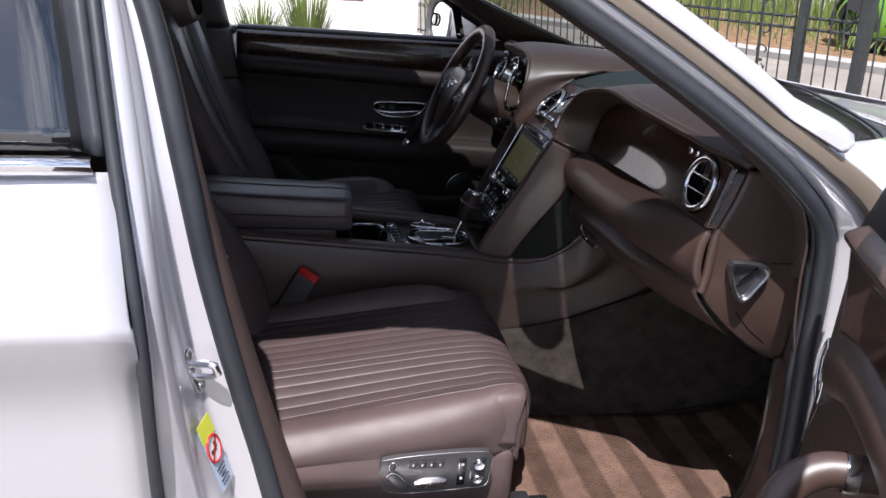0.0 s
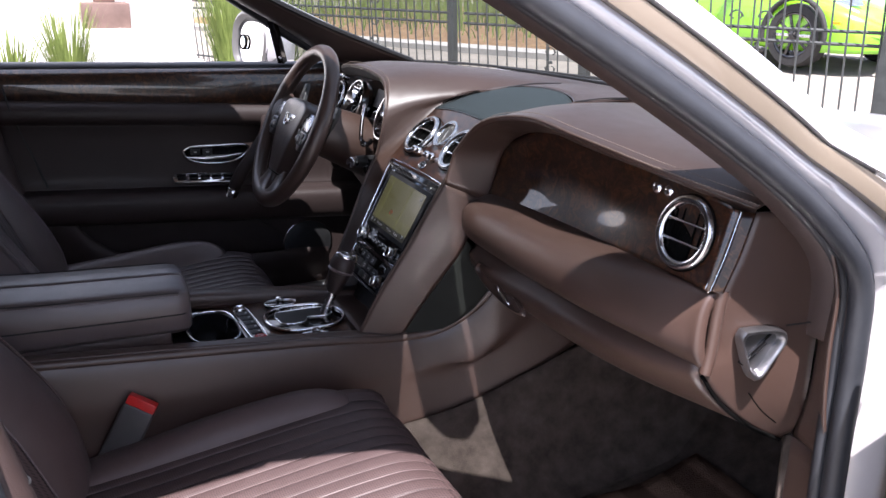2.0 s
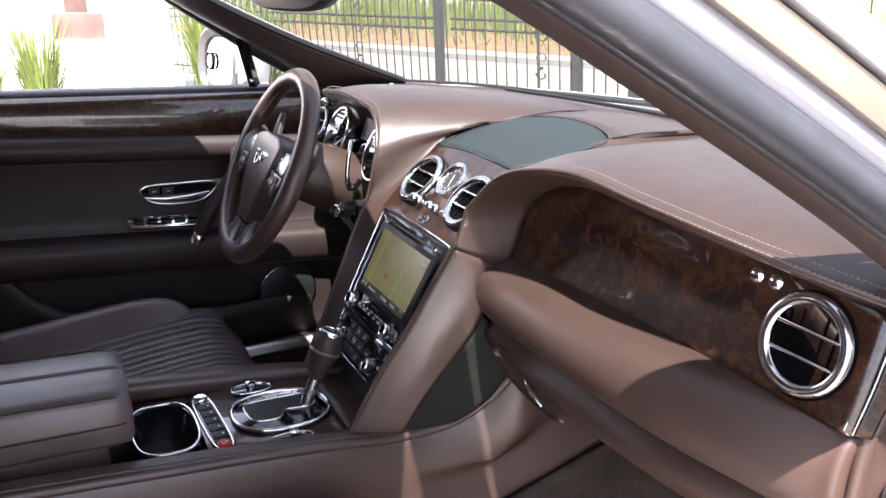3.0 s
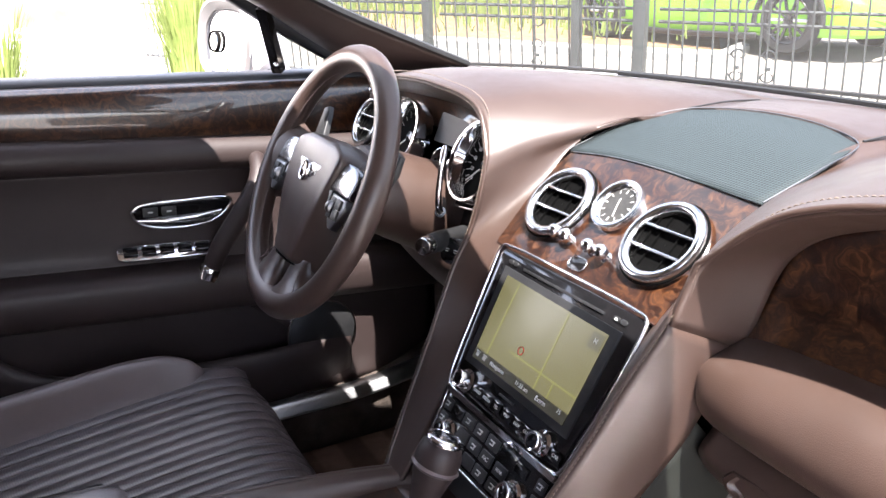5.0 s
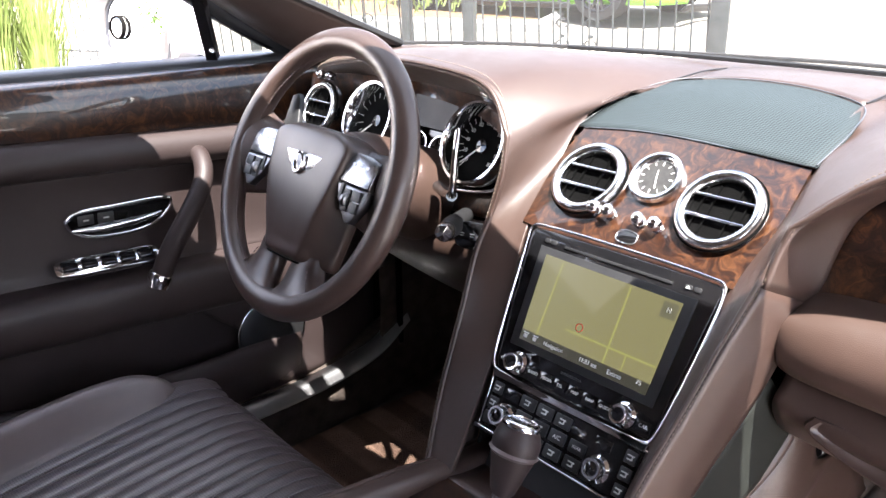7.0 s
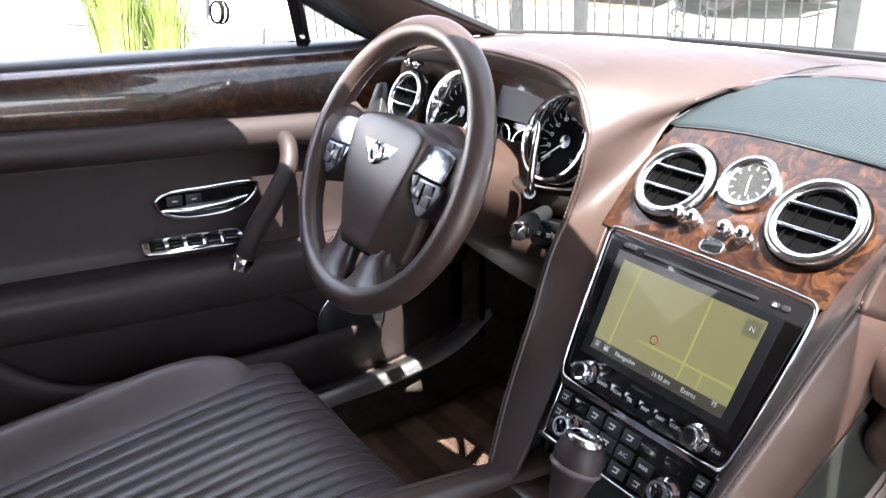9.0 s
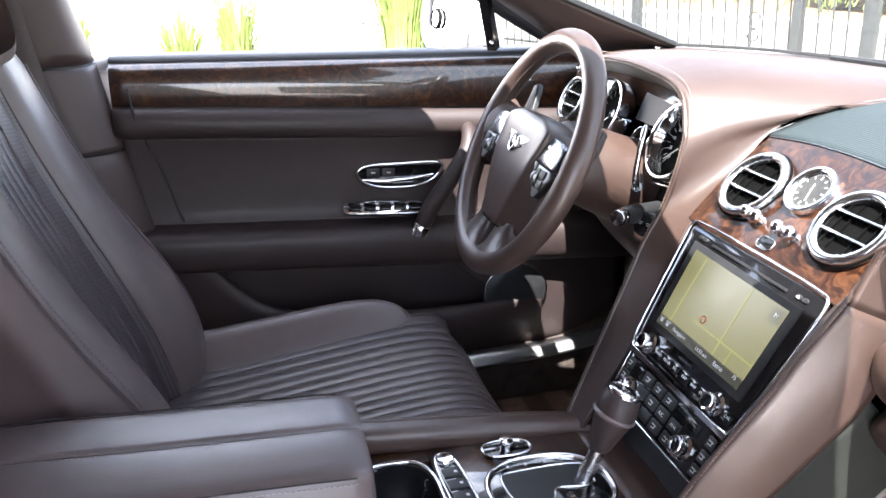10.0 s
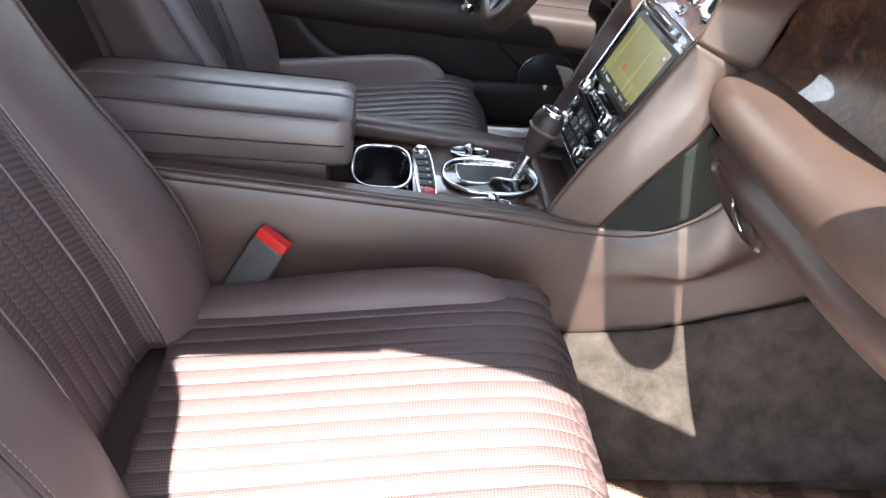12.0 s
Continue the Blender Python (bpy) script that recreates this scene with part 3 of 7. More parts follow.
words("lettering", "Navigation", .0062, at2(UNIT_F, -.034, -.1125, .0066), LEGEND, unit)
words("lettering", "11:33 am", .0062, at2(UNIT_F, .012, -.1125, .0066), LEGEND, unit)
words("lettering", "Extras", .0068, at2(UNIT_F, .045, -.1125, .0066), LEGEND, unit)
words("lettering", "75", .0062, at2(UNIT_F, .073, -.110, .0066), LEGEND, unit)
part("disc_slot", box(.135, .003, .002, .0006, at2(UNIT_F, 0, -.0085, .0036)), BLACK, unit)
for u in (-.092, -.083, .085, .095):
    part("button", slab(oval(.0042, .0026, 20, 3), .002, at2(UNIT_F, u, -.0075, .0046), .0006), BLACK, unit)
part("legend_mark", slab([(.0825, -.0088), (.0875, -.0088), (.085, -.0058)], .0002, at2(UNIT_F, 0, 0, .0048)), LEGEND, unit, flat=True)
for u in (-.070, .071):
    k = part("knob", lathe([(.0125, .001), (.0128, .004), (.0098, .006), (.0098, .016), (.0088, .0175), (.0070, .0172), (.0068, .0158), (.0005, .0158)], 36, at2(UNIT_F, u, -.144, .003)), CHROME, unit, "chrome rotary knob")
    part("knob_cap", lathe([(.0066, .0158), (.0060, .0166), (.0005, .0168)], 24, at2(UNIT_F, u, -.144, .003)), GLOSS, k)
for u, w, t in ((-.0885, .011, "TONE"), (-.047, .018, "BAND"), (-.028, .018, "MEDIA"), (-.010, .016, "TEL"), (.010, .018, "MAP"), (.029, .018, "NAV"), (.048, .018, "GUIDE"), (.093, .016, "CAR")):
    part("button", box(w, .011, .003, .0008, at2(UNIT_F, u, -.146, .0042)), GLOSS, unit)
    words("lettering", t, .0048, at2(UNIT_F, u, -.146, .0060), LEGEND, unit)
part("card_slot", box(.026, .0022, .002, .0005, at2(UNIT_F, -.002, -.133, .0046)), BLACK, unit)
# climate panel
clim = part("climate_panel", slab([(-.094, -.168), (.103, -.168), (.0985, -.222), (-.090, -.222)], .016, at2(UNIT_F, 0, 0, .002), .002), GLOSS, dash, "gloss black climate control panel")
part("bright_bar", slab([(-.098, -.1605), (.105, -.1605), (.1035, -.1665), (-.0965, -.1665)], .006, at2(UNIT_F, 0, 0, .006), .0012), CHROME, clim)
cl = [(-.097, -.166), (.106, -.166), (.101, -.2245), (-.0925, -.2245)]
part("panel_frame", ring([tuple(p[:2]) for p in np.concatenate([np.linspace((*a, 0), (*b2, 0), 8, endpoint=False) for a, b2 in zip(cl, cl[1:] + cl[:1])])], .0014, at2(UNIT_F, 0, 0, .003)), CHROME, clim)
for row, vs in enumerate((-.178, -.195, -.212)):
    for u in (-.084, -.040, -.016, .008, .034, .092):
        if row == 0 and u == .034:
            continue
        part("button", box(.020 if abs(u) < .06 else .013, .013, .003, .001, at2(UNIT_F, u, vs, .0032)), BLACK, clim)
for u, v, t, z in ((.008, -.195, "A/C", .006), (.034, -.195, "REAR", .0046), (.064, -.203, "AUTO", .0034)):
    words("lettering", t, z, at2(UNIT_F, u, v, .0048 if t != "AUTO" else .0176), LEGEND, clim)
for u, v in ((-.084, -.178), (-.084, -.195), (-.040, -.178), (-.016, -.178), (.008, -.178), (-.016, -.195), (.008, -.212), (.034, -.212), (.092, -.178), (.092, -.195), (.092, -.212)):
    part("legend_mark", join(box(.0080, .0013, .0003, 0, at2(UNIT_F, u, v + .0020, .0048)), box(.0013, .0050, .0003, 0, at2(UNIT_F, u + .002, v, .0049)), box(.0055, .0013, .0003, 0, at2(UNIT_F, u - .001, v - .0020, .0048))), LEGEND, clim, flat=True)
for u in (-.062, .060):
    part("temperature_window", box(.020, .011, .002, .0008, at2(UNIT_F, u, -.179, .003)), GLOSS, clim)
for u in (-.064, .064):
    k = part("knob", lathe([(.0135, 0), (.0138, .004), (.0108, .006), (.0108, .015), (.0098, .0168), (.0078, .0168), (.0076, .0155), (.0005, .0155)], 36, at2(UNIT_F, u, -.203, .002)), CHROME, clim, "chrome temperature knob")
    part("knob_cap", lathe([(.0074, .0155), (.0066, .0164), (.0005, .0166)], 24, at2(UNIT_F, u, -.203, .002)), GLOSS, k)
# open cubby below
part("cubby", join(box(.20, .05, .012, 0, at2(UNIT_F, 0, -.248, -.05)), box(.20, .004, .055, 0, at2(UNIT_F, 0, -.226, -.026))), BLACK, dash, "dark open cubby")

# ---- passenger side ----
burl_low = [(.084, -.703, .880), (.088, -.60, .879), (.088, -.45, .871), (.077, -.30, .864), (.068, -.174, .860)]
burl_mid = [(.097, -.704, .925), (.104, -.58, .935), (.112, -.45, .935), (.104, -.30, .930), (.084, -.183, .905)]
burl_top = [(.114, -.702, .974), (.108, -.59, .995), (.103, -.45, 1.008), (.097, -.31, 1.008), (.090, -.205, .966)]
part("burl_fascia", flip(loft([burl_low, burl_mid, burl_top], 20, 40)), BURL, dash, "glossy walnut burl passenger fascia", thick=0.008, offset=1.0)
part("burl_end", loft([[(.079, -.7045, .884), (.094, -.7055, .925), (.110, -.7045, .975)], [(.089, -.713, .882), (.105, -.714, .923), (.122, -.713, .974)]], 8, 12), BURL_EDGE, dash, thick=0.003)
for off in (.0, .0075):
    part("end_trim", tube(sp([(.078 - .1 * off, -.7045 + off, .884), (.093 - .1 * off, -.7055 + off, .925), (.109 - .1 * off, -.7045 + off, .975)], 14), 0.0009, 6), SATIN, dash)
VENT_P = axes((.0905, -.640, .934), (0, -1, 0), (.26, 0, .966))
round_vent("air_vent", VENT_P, .0445, dash)
for y in (-.570, -.592):
    organ_stop(axes((.110, y, .970), (0, -1, 0), (.42, 0, .91)) @ Matrix.Scale(1.25, 4), .008, dash)
# padded roll and glovebox door


def pod_section(y, k):
    f = np.interp(-y, [.40, .55, .62, .66, .70], [1.0, .86, .64, .46, .27])
    pts = [(.088 - .02 * k, .876 + .004 * (1 - k)), (.060, .879 - .016 * k), (.028, .862 - .012 * k), (.014 + .014 * k, .832), (.022 + .012 * k, .805 + .006 * k), (.052, .788 + .008 * k), (.080, .778 + .008 * k)]
    return [(.088 - (.088 - x) * f, y, z) for x, z in pts]


rows = [[(.060, -.168, .842), (.058, -.168, .842), (.055, -.168, .840), (.052, -.168, .832), (.053, -.168, .826), (.058, -.168, .822), (.066, -.168, .822)]]
rows += [pod_section(y, k) for y, k in ((-.171, .9), (-.178, .55), (-.195, .25), (-.26, .05), (-.40, 0), (-.55, 0), (-.62, 0), (-.66, 0), (-.690, 0), (-.703, .0))]
rows += [[(x + .010, -.7065, z) for x, _, z in pod_section(-.703, .0)]]
part("padded_roll", loft(rows, 70, 24), LEATHER, dash, "brown leather padded roll", thick=0.004)
gb = part("glovebox_door", loft([[(.092, -.699, .806), (.080, -.55, .802), (.076, -.4, .800), (.074, -.25, .800), (.068, -.172, .804)],
                                 [(.085, -.699, .790), (.060, -.55, .781), (.052, -.4, .777), (.049, -.25, .776), (.050, -.172, .782)],
                                 [(.080, -.700, .775), (.045, -.55, .764), (.040, -.4, .757), (.036, -.25, .755), (.040, -.170, .765)],
                                 [(.115, -.700, .730), (.085, -.55, .715), (.080, -.4, .706), (.078, -.25, .708), (.070, -.168, .722)],
                                 [(.180, -.698, .680), (.165, -.55, .668), (.160, -.4, .664), (.150, -.25, .672), (.105, -.168, .700)],
                                 [(.240, -.695, .648), (.260, -.55, .642), (.260, -.4, .642), (.240, -.25, .655), (.150, -.168, .690)]], 36, 40), LEATHER, dash, "brown leather glovebox door", thick=0.006)
recess = [(p[0], p[1]) for p in sp([(-.075, .012, 0), (-.04, .017, 0), (.02, .014, 0), (.07, .002, 0), (.075, -.004, 0), (.06, -.010, 0), (.0, -.014, 0), (-.05, -.010, 0), (-.08, .0, 0), (-.075, .012, 0)], 48)[:-1]]
GBF = axes((.0375, -.285, .742), (0.05, -1, -.18), (.25, 0, .95))
part("handle_recess", dome(recess, [(1.04, -.004), (1.0, .001), (.93, .0015), (.86, -.004), (.5, -.008), (.05, -.008)], GBF), LEATHER, gb)
part("glovebox_handle", tube([(GBF @ Vector(p))[:] for p in ((-.004, .004, .001), (.012, .002, .005), (.030, -.003, .005), (.040, -.007, .001))], [.0025, .0042, .0038, .002], 10), CHROME, gb, "chrome glovebox pull")
# end cap with the triangular vent
cap = part("end_cap", loft([[(.123, -.7135, .975), (.106, -.7145, .923), (.090, -.7130, .883), (.086, -.704, .800), (.082, -.704, .775), (.118, -.704, .730), (.182, -.702, .680), (.240, -.698, .648)],
                            [(.175, -.728, .974), (.180, -.729, .921), (.18, -.729, .883), (.175, -.724, .830), (.175, -.722, .79), (.19, -.720, .745), (.215, -.714, .695), (.243, -.704, .655)],
                            [(.225, -.735, .960), (.226, -.737, .921), (.226, -.737, .883), (.228, -.735, .830), (.231, -.733, .79), (.236, -.730, .745), (.241, -.722, .695), (.246, -.708, .660)]], 14, 40), LEATHER, dash, "brown leather dash end cap", thick=0.005)
TRI_F = axes((.146, -.7265, .805), (1, -.16, -.10), (.12, .0, 1))
tri = [(p[0] * .86, p[1] * .88) for p in sp([(-.034, .030, 0), (-.005, .033, 0), (.028, .030, 0), (.036, .020, 0), (.022, -.010, 0), (.008, -.036, 0), (.0, -.040, 0), (-.010, -.034, 0), (-.030, 0, 0), (-.038, .020, 0), (-.034, .030, 0)], 48)[:-1]]
tv = part("triangular_vent", dome(tri, [(1.06, -.006), (1.05, .003), (.98, .007), (.90, .0068), (.81, .004), (.76, -.004)], TRI_F), STEEL, dash, "rounded triangular vent in satin metal")
part("bowl", dome(tri, [(.78, -.002), (.75, -.012), (.05, -.013)], TRI_F), DEEP, tv)
for a in (-.010, .004):
    part("slat", box(.040, .0022, .012, .0006, TRI_F @ Matrix.Translation((a * .5, a + .006, -.007)) @ Matrix.Rotation(radians(48), 4, "Z")), GLOSS, tv)
# seam across the cap
part("seam", tube(sp([(.178, -.7315, .835), (.20, -.736, .836), (.226, -.7385, .836)], 10), 0.0013, 6), BLACK, dash)

for s in (1, -1):
    part("dash_core", box(.26, .50, .24, .02, Matrix.Translation((.30, .445 * s, .84))), DEEP, dash)
part("dash_core", box(.20, .44, .15, .01, Matrix.Translation((.24, 0, .885))), DEEP, dash)
part("dash_core", box(.16, .06, .13, .01, Matrix.Translation((.155, -.185, .79))), DEEP, dash)
part("dash_core", box(.16, .25, .40, .01, Matrix.Translation((.24, 0, .62))), DEEP, dash)
part("cap_joint", tube(sp([(.094, -.7075, .884), (.091, -.7065, .85), (.089, -.7055, .80), (.085, -.7055, .778)], 24), .0078, 10), LEATHER, dash)
part("cap_gap", tube(sp([(.081, -.7055, .775), (.117, -.7055, .730), (.181, -.7035, .680), (.238, -.699, .648)], 40), .0026, 6), DEEP, dash)
part("stitching", stitches(sp([(.089, -.7118, .884), (.086, -.7108, .85), (.084, -.7098, .80), (.080, -.7098, .778)], 40), .0045, .0006, 0), THREAD_DARK, dash)
part("cap_seam", tube(sp([(.140, -.7255, .750), (.165, -.724, .722), (.205, -.716, .690)], 16), .0010, 6), DEEP, dash)
# ---- driver side: cluster, vent, column ----
part("burl_fascia", loft([ysign(r, -1) for r in ([(.070, -.703, .870), (.072, -.60, .850), (.075, -.45, .835), (.070, -.30, .835), (.062, -.179, .850)],
                                                          [(.100, -.704, .920), (.108, -.58, .925), (.112, -.45, .925), (.104, -.30, .92), (.080, -.192, .900)], burl_top)], 20, 40), BURL, dash, "glossy walnut burl driver fascia", thick=0.008, offset=1.0)
round_vent("air_vent", axes((.068, .628, .932), (0, -1, 0), (.42, 0, .91)), .042, dash)
for y in (.622, .648):
    organ_stop(axes((.092, y, .980), (0, -1, 0), (.42, 0, .91)), .010, dash)
cluster = part("instrument_binnacle", dome(oval(.176, .066, 48, 3.2), [(1.05, -.01), (1.04, .004), (1.0, .008), (.955, .006), (.94, -.002), (.05, -.004)], axes((.092, .378, .930), (0, -1, 0), (.40, 0, .92))), GLOSS, dash, "black instrument binnacle with chrome-ringed dials")
part("cluster_rim", ring(oval(.180, .070, 64, 3.2), .0022, axes((.084, .378, .934), (0, -1, 0), (.40, 0, .92))), CHROME, cluster)


def dial(y, z, r, marks, needle, x=.078, numbers=()):
    F = axes((x, y, z), (0, -1, 0), (.40, 0, .92))
    k = r / .057
    d = part("dial", lathe([(r, -.004), (r * 1.02, .022 * k), (r * 1.0, .026 * k), (r * .94, .026 * k), (r * .90, .020 * k), (r * .875, .008 * k), (r * .86, .006 * k), (r * .85, -.001)], 48, F), CHROME, cluster, "chrome-ringed dial")
    part("dial_face", lathe([(r * .87, .0), (.0005, .0005)], 40, F), DEEP, d)
    out = []
    for k in range(marks):
        a = radians(225 - 270 * k / (marks - 1))
        out.append(box(.0008, r * (.14 if k % 2 else .2), .0004, 0, F @ Matrix.Rotation(a - math.pi / 2, 4, "Z") @ Matrix.Translation((0, r * .72, .0012))))
    part("dial_marks", join(*out), LEGEND, d, flat=True)
    part("needle", box(.0014, r * .8, .001, 0, F @ Matrix.Rotation(radians(needle), 4, "Z") @ Matrix.Translation((0, r * .36, .003))), LEGEND, d)
    part("needle_hub", lathe([(r * .16, .001), (r * .16, .004), (.0005, .005)], 24, F), GLOSS, d)
    for k, t in enumerate(numbers):
        a = radians(225 - 270 * k / (len(numbers) - 1))
        words("lettering", t, .0075, F @ Matrix.Translation((r * .56 * math.cos(a), r * .56 * math.sin(a), .0012)), LEGEND, d)


dial(.489, .931, .054, 17, 128)
dial(.266, .931, .054, 21, 132, .078, ("0", "20", "40", "60", "80", "100", "120", "140", "160", "180", "200"))
dial(.4015, .907, .0205, 7, 40, .086)
dial(.3545, .907, .0205, 7, -30, .086)
part("trip_display", slab([(-.047, .036), (.047, .036), (.043, -.026), (-.043, -.026)], .002, axes((.0925, .378, .962), (0, -1, 0), (.40, 0, .92))), SWITCH_GREY, cluster, "dark trip display", flat=True)
# lower knee panel and column shroud
part("knee_panel", loft([ysign(r, -1) for r in ([(.064, -.70, .868), (.066, -.60, .848), (.070, -.45, .833), (.064, -.30, .832), (.058, -.182, .848)],
                                               [(.080, -.70, .82), (.068, -.60, .79), (.052, -.45, .775), (.048, -.30, .780), (.058, -.185, .80)],
                                               [(.16, -.70, .72), (.14, -.60, .70), (.125, -.45, .690), (.120, -.30, .690), (.13, -.175, .72)],
                                               [(.25, -.70, .66), (.24, -.60, .65), (.24, -.45, .65), (.24, -.30, .65), (.22, -.17, .68)])], 30, 30), LEATHER, dash, thick=0.006, offset=1.0)
COL = axes((-.045, .378, .895), (0, -1, 0), (.407, 0, .914))
part("column_shroud", lathe([(.036, .03), (.052, .024), (.060, .0), (.064, -.05), (.070, -.12)], 32, COL @ Matrix.Diagonal((1, .95, 1, 1))), LEATHER, dash)
part("light_switch", lathe([(.0005, .036), (.0098, .035), (.0112, .032), (.0114, .018), (.0100, .016)], 32, axes((-.018, .222, .855), (.5, -.8, 0), (.12, 0, 1))), CHROME, dash, "chrome-tipped stalk switch")
part("switch_body", lathe([(.0100, .018), (.0122, .014), (.0130, -.010), (.0115, -.03), (.010, -.07)], 24, axes((-.018, .222, .855), (.5, -.8, 0), (.12, 0, 1))), BLACK, dash)
part("stalk_arm", tube([(.03, .30, .880), (.01, .262, .882), (-.008, .232, .890)], [.008, .007, .007], 14), GLOSS, dash)
part("stalk", tube([(-.004, .238, .889), (-.012, .226, .893), (-.017, .220, .902), (-.018, .218, .918), (-.014, .219, .945), (-.008, .221, .970), (-.007, .2215, .9745)], [.0044, .0046, .0045, .0040, .0038, .0036, .0018], 14), CHROME, dash, "upright chrome shift stalk")
POD = axes((-.004, .200, .846), (.3, -1, 0), (.40, 0, .92))
pod = part("button_pod", slab(oval(.025, .017, 28, 3), .01, POD, .002), GLOSS, dash)
for u in (-.014, .0, .014):
    part("legend_mark", join(box(.007, .0012, .0003, 0, at2(POD, u, .0014, .0004)), box(.005, .0012, .0003, 0, at2(POD, u, -.0014, .0004))), LEGEND, pod, flat=True)

# ---- steering wheel ----
TILT_W = radians(25.2)
WHEEL_AT = (-.117, .3745, .9104)
wheel = thing("steering_wheel", "brown leather steering wheel with metal spokes and a winged badge", "steering wheel", WHEEL_AT)
WF = axes(WHEEL_AT, (0, -1, 0), (math.sin(TILT_W), 0, math.cos(TILT_W)))
w = np.linspace(0, 2 * np.pi, 96, endpoint=False)
rim_path = [(WF @ Vector((.1693 * math.cos(a), .1693 * math.sin(a), .0)))[:] for a in w]
rim = part("rim", tube(rim_path, [.0160 + .0016 * math.cos(2 * a) ** 2 for a in w], 20, True), RIM_HIDE, wheel)
inner_seam = [(WF @ Vector((.1530 * math.cos(a), .1530 * math.sin(a), .0035)))[:] for a in np.linspace(0, 2 * np.pi, 160)]
part("rim_stitching", stitches(inner_seam, .0065, .0010, 0.0), THREAD_DARK, rim)
# shield-shaped pad: its face narrows downwards, its flanks fall away to the lower spokes
rows = [[(x, .060, -.030) for x in np.linspace(-.03, .03, 13)]]
for y, xf, xo, zf in ((.0585, .034, .040, .006), (.054, .054, .062, .011), (.043, .076, .083, .014), (.015, .0745, .083, .016), (-.02, .066, .082, .0165), (-.055, .0535, .080, .014), (-.085, .0425, .076, .010), (-.106, .0350, .072, .006)):
    half = [(xf * .5, zf + .0006), (xf - .002, zf - .0008), (xf + .001, zf - .0028), (xf + (xo - xf) * .45, zf * .3 - .006), (xo - .001, -.020), (xo, -.032)]
    rows.append([(-x, y, z) for x, z in reversed(half)] + [(0, y, zf + .001)] + [(x, y, z) for x, z in half])
rows.append([(x, -.1075, -.030) for x in np.linspace(-.07, .07, 13)])
g = loft([[(WF @ Vector(p))[:] for p in r] for r in rows], 60, 80)
part("airbag_pad", flip(g), RIM_HIDE, wheel, thick=0.003)
part("pad_seam", tube([(WF @ Vector(p))[:] for p in sp([(-.068, -.1075, -.022), (-.030, -.1085, .004), (0, -.1085, .0065), (.030, -.1085, .004), (.068, -.1075, -.022)], 30)], .0014, 6), DEEP, wheel)
PF = WF @ Matrix.Translation((0, 0, .009))
for s in (-1, 1):
    sk = lambda p: [(WF @ Vector((s * x, y, z)))[:] for x, y, z in p]
    # leather arm from the hub to the rim, behind the metal plate
    g = loft([sk([(.070, .044, -.026), (.072, .034, -.016), (.070, -.006, -.016), (.064, -.040, -.030)]), sk([(.11, .044, -.026), (.112, .034, -.014), (.112, -.004, -.014), (.106, -.042, -.030)]), sk([(.155, .064, -.012), (.160, .040, .006), (.162, -.010, .006), (.156, -.055, -.012)])], 18, 16)
    part("side_spoke", g if s < 0 else flip(g), RIM_HIDE, wheel, thick=0.012, offset=0.0)
    upper = [(.074, .0040), (.080, .034), (.088, .0415), (.116, .0405), (.130, .036), (.135, .026), (.133, .0025)]
    plate = part("spoke_plate", slab([(s * x, y) for x, y in upper][::-s], .010, PF @ Matrix.Rotation(radians(-9), 4, "X") @ Matrix.Translation((0, 0, .003)), .002), PLATE_METAL, wheel, "polished metal spoke plate")
    for u, v in ((.092, .027), (.105, .027), (.117, .026)):
        part("plate_legend", box(.006, .004, .0006, 0, PF @ Matrix.Rotation(radians(-9), 4, "X") @ Matrix.Translation((s * u, v, .0032))), STEEL, plate, flat=True)
    lower = [(.075, .0020), (.133, .0005), (.136, -.008), (.132, -.020), (.117, -.040), (.108, -.040), (.086, -.018)]
    low = part("switch_plate", slab([(s * x, y) for x, y in lower][::-s], .010, PF @ Matrix.Translation((0, 0, .0025)), .002), STEEL, wheel, "satin metal switch plate")
    for v in (-.008, -.0215):
        part("thumb_button", box(.015, .0125, .004, .001, PF @ Matrix.Translation((s * .119, v, .0035))), BLACK, low)
    part("thumb_slot", box(.012, .026, .003, .001, PF @ Matrix.Translation((s * .101, -.015, .0030))), BLACK, low)
    part("thumb_wheel", lathe([(.0005, .0045), (.0065, .0045), (.008, .003), (.008, -.003), (.0065, -.0045), (.0005, -.0045)], 24, PF @ Matrix.Translation((s * .101, -.015, .0025)) @ Matrix.Rotation(radians(90), 4, "Y")), STEEL, low)
    part("button_row", box(.006, .020, .003, .001, PF @ Matrix.Translation((s * .0885, -.007, .0030))), BLACK, low)
    # two lower spokes with a slot between them
    g = loft([sk([(.0170, -.095, -.020), (.0175, -.097, -.004), (.038, -.097, .000), (.060, -.095, -.004), (.064, -.092, -.018)]), sk([(.0145, -.118, -.018), (.0150, -.120, -.003), (.040, -.120, .003), (.064, -.117, -.004), (.070, -.112, -.018)]), sk([(.0100, -.140, -.014), (.0105, -.142, .000), (.042, -.142, .008), (.076, -.136, .000), (.084, -.126, -.014)]), sk([(.0, -.156, -.012), (.0, -.158, .006), (.042, -.158, .012), (.092, -.146, .006), (.106, -.132, -.010)])], 22, 20)
    part("lower_spoke", g if s < 0 else flip(g), RIM_HIDE, wheel, thick=0.010, offset=-1.0)
    part("spoke_stitching", stitches(sp(sk([(.058, -.112, .001), (.066, -.128, .004), (.080, -.140, .007)]), 30), .006, .0010, 0.0), THREAD_DARK, wheel)
    reach = .022 if s < 0 else 0.0
    part("shift_paddle", slab([(s * x, y) for x, y in ((.080, .030), (.100, .046), (.116, .066 + reach), (.124, .076 + reach), (.137, .072 + reach), (.140, .05), (.118, .0), (.088, -.01))][::-s], .008, WF @ Matrix.Translation((0, 0, -.030)), .002), BLACK, wheel)
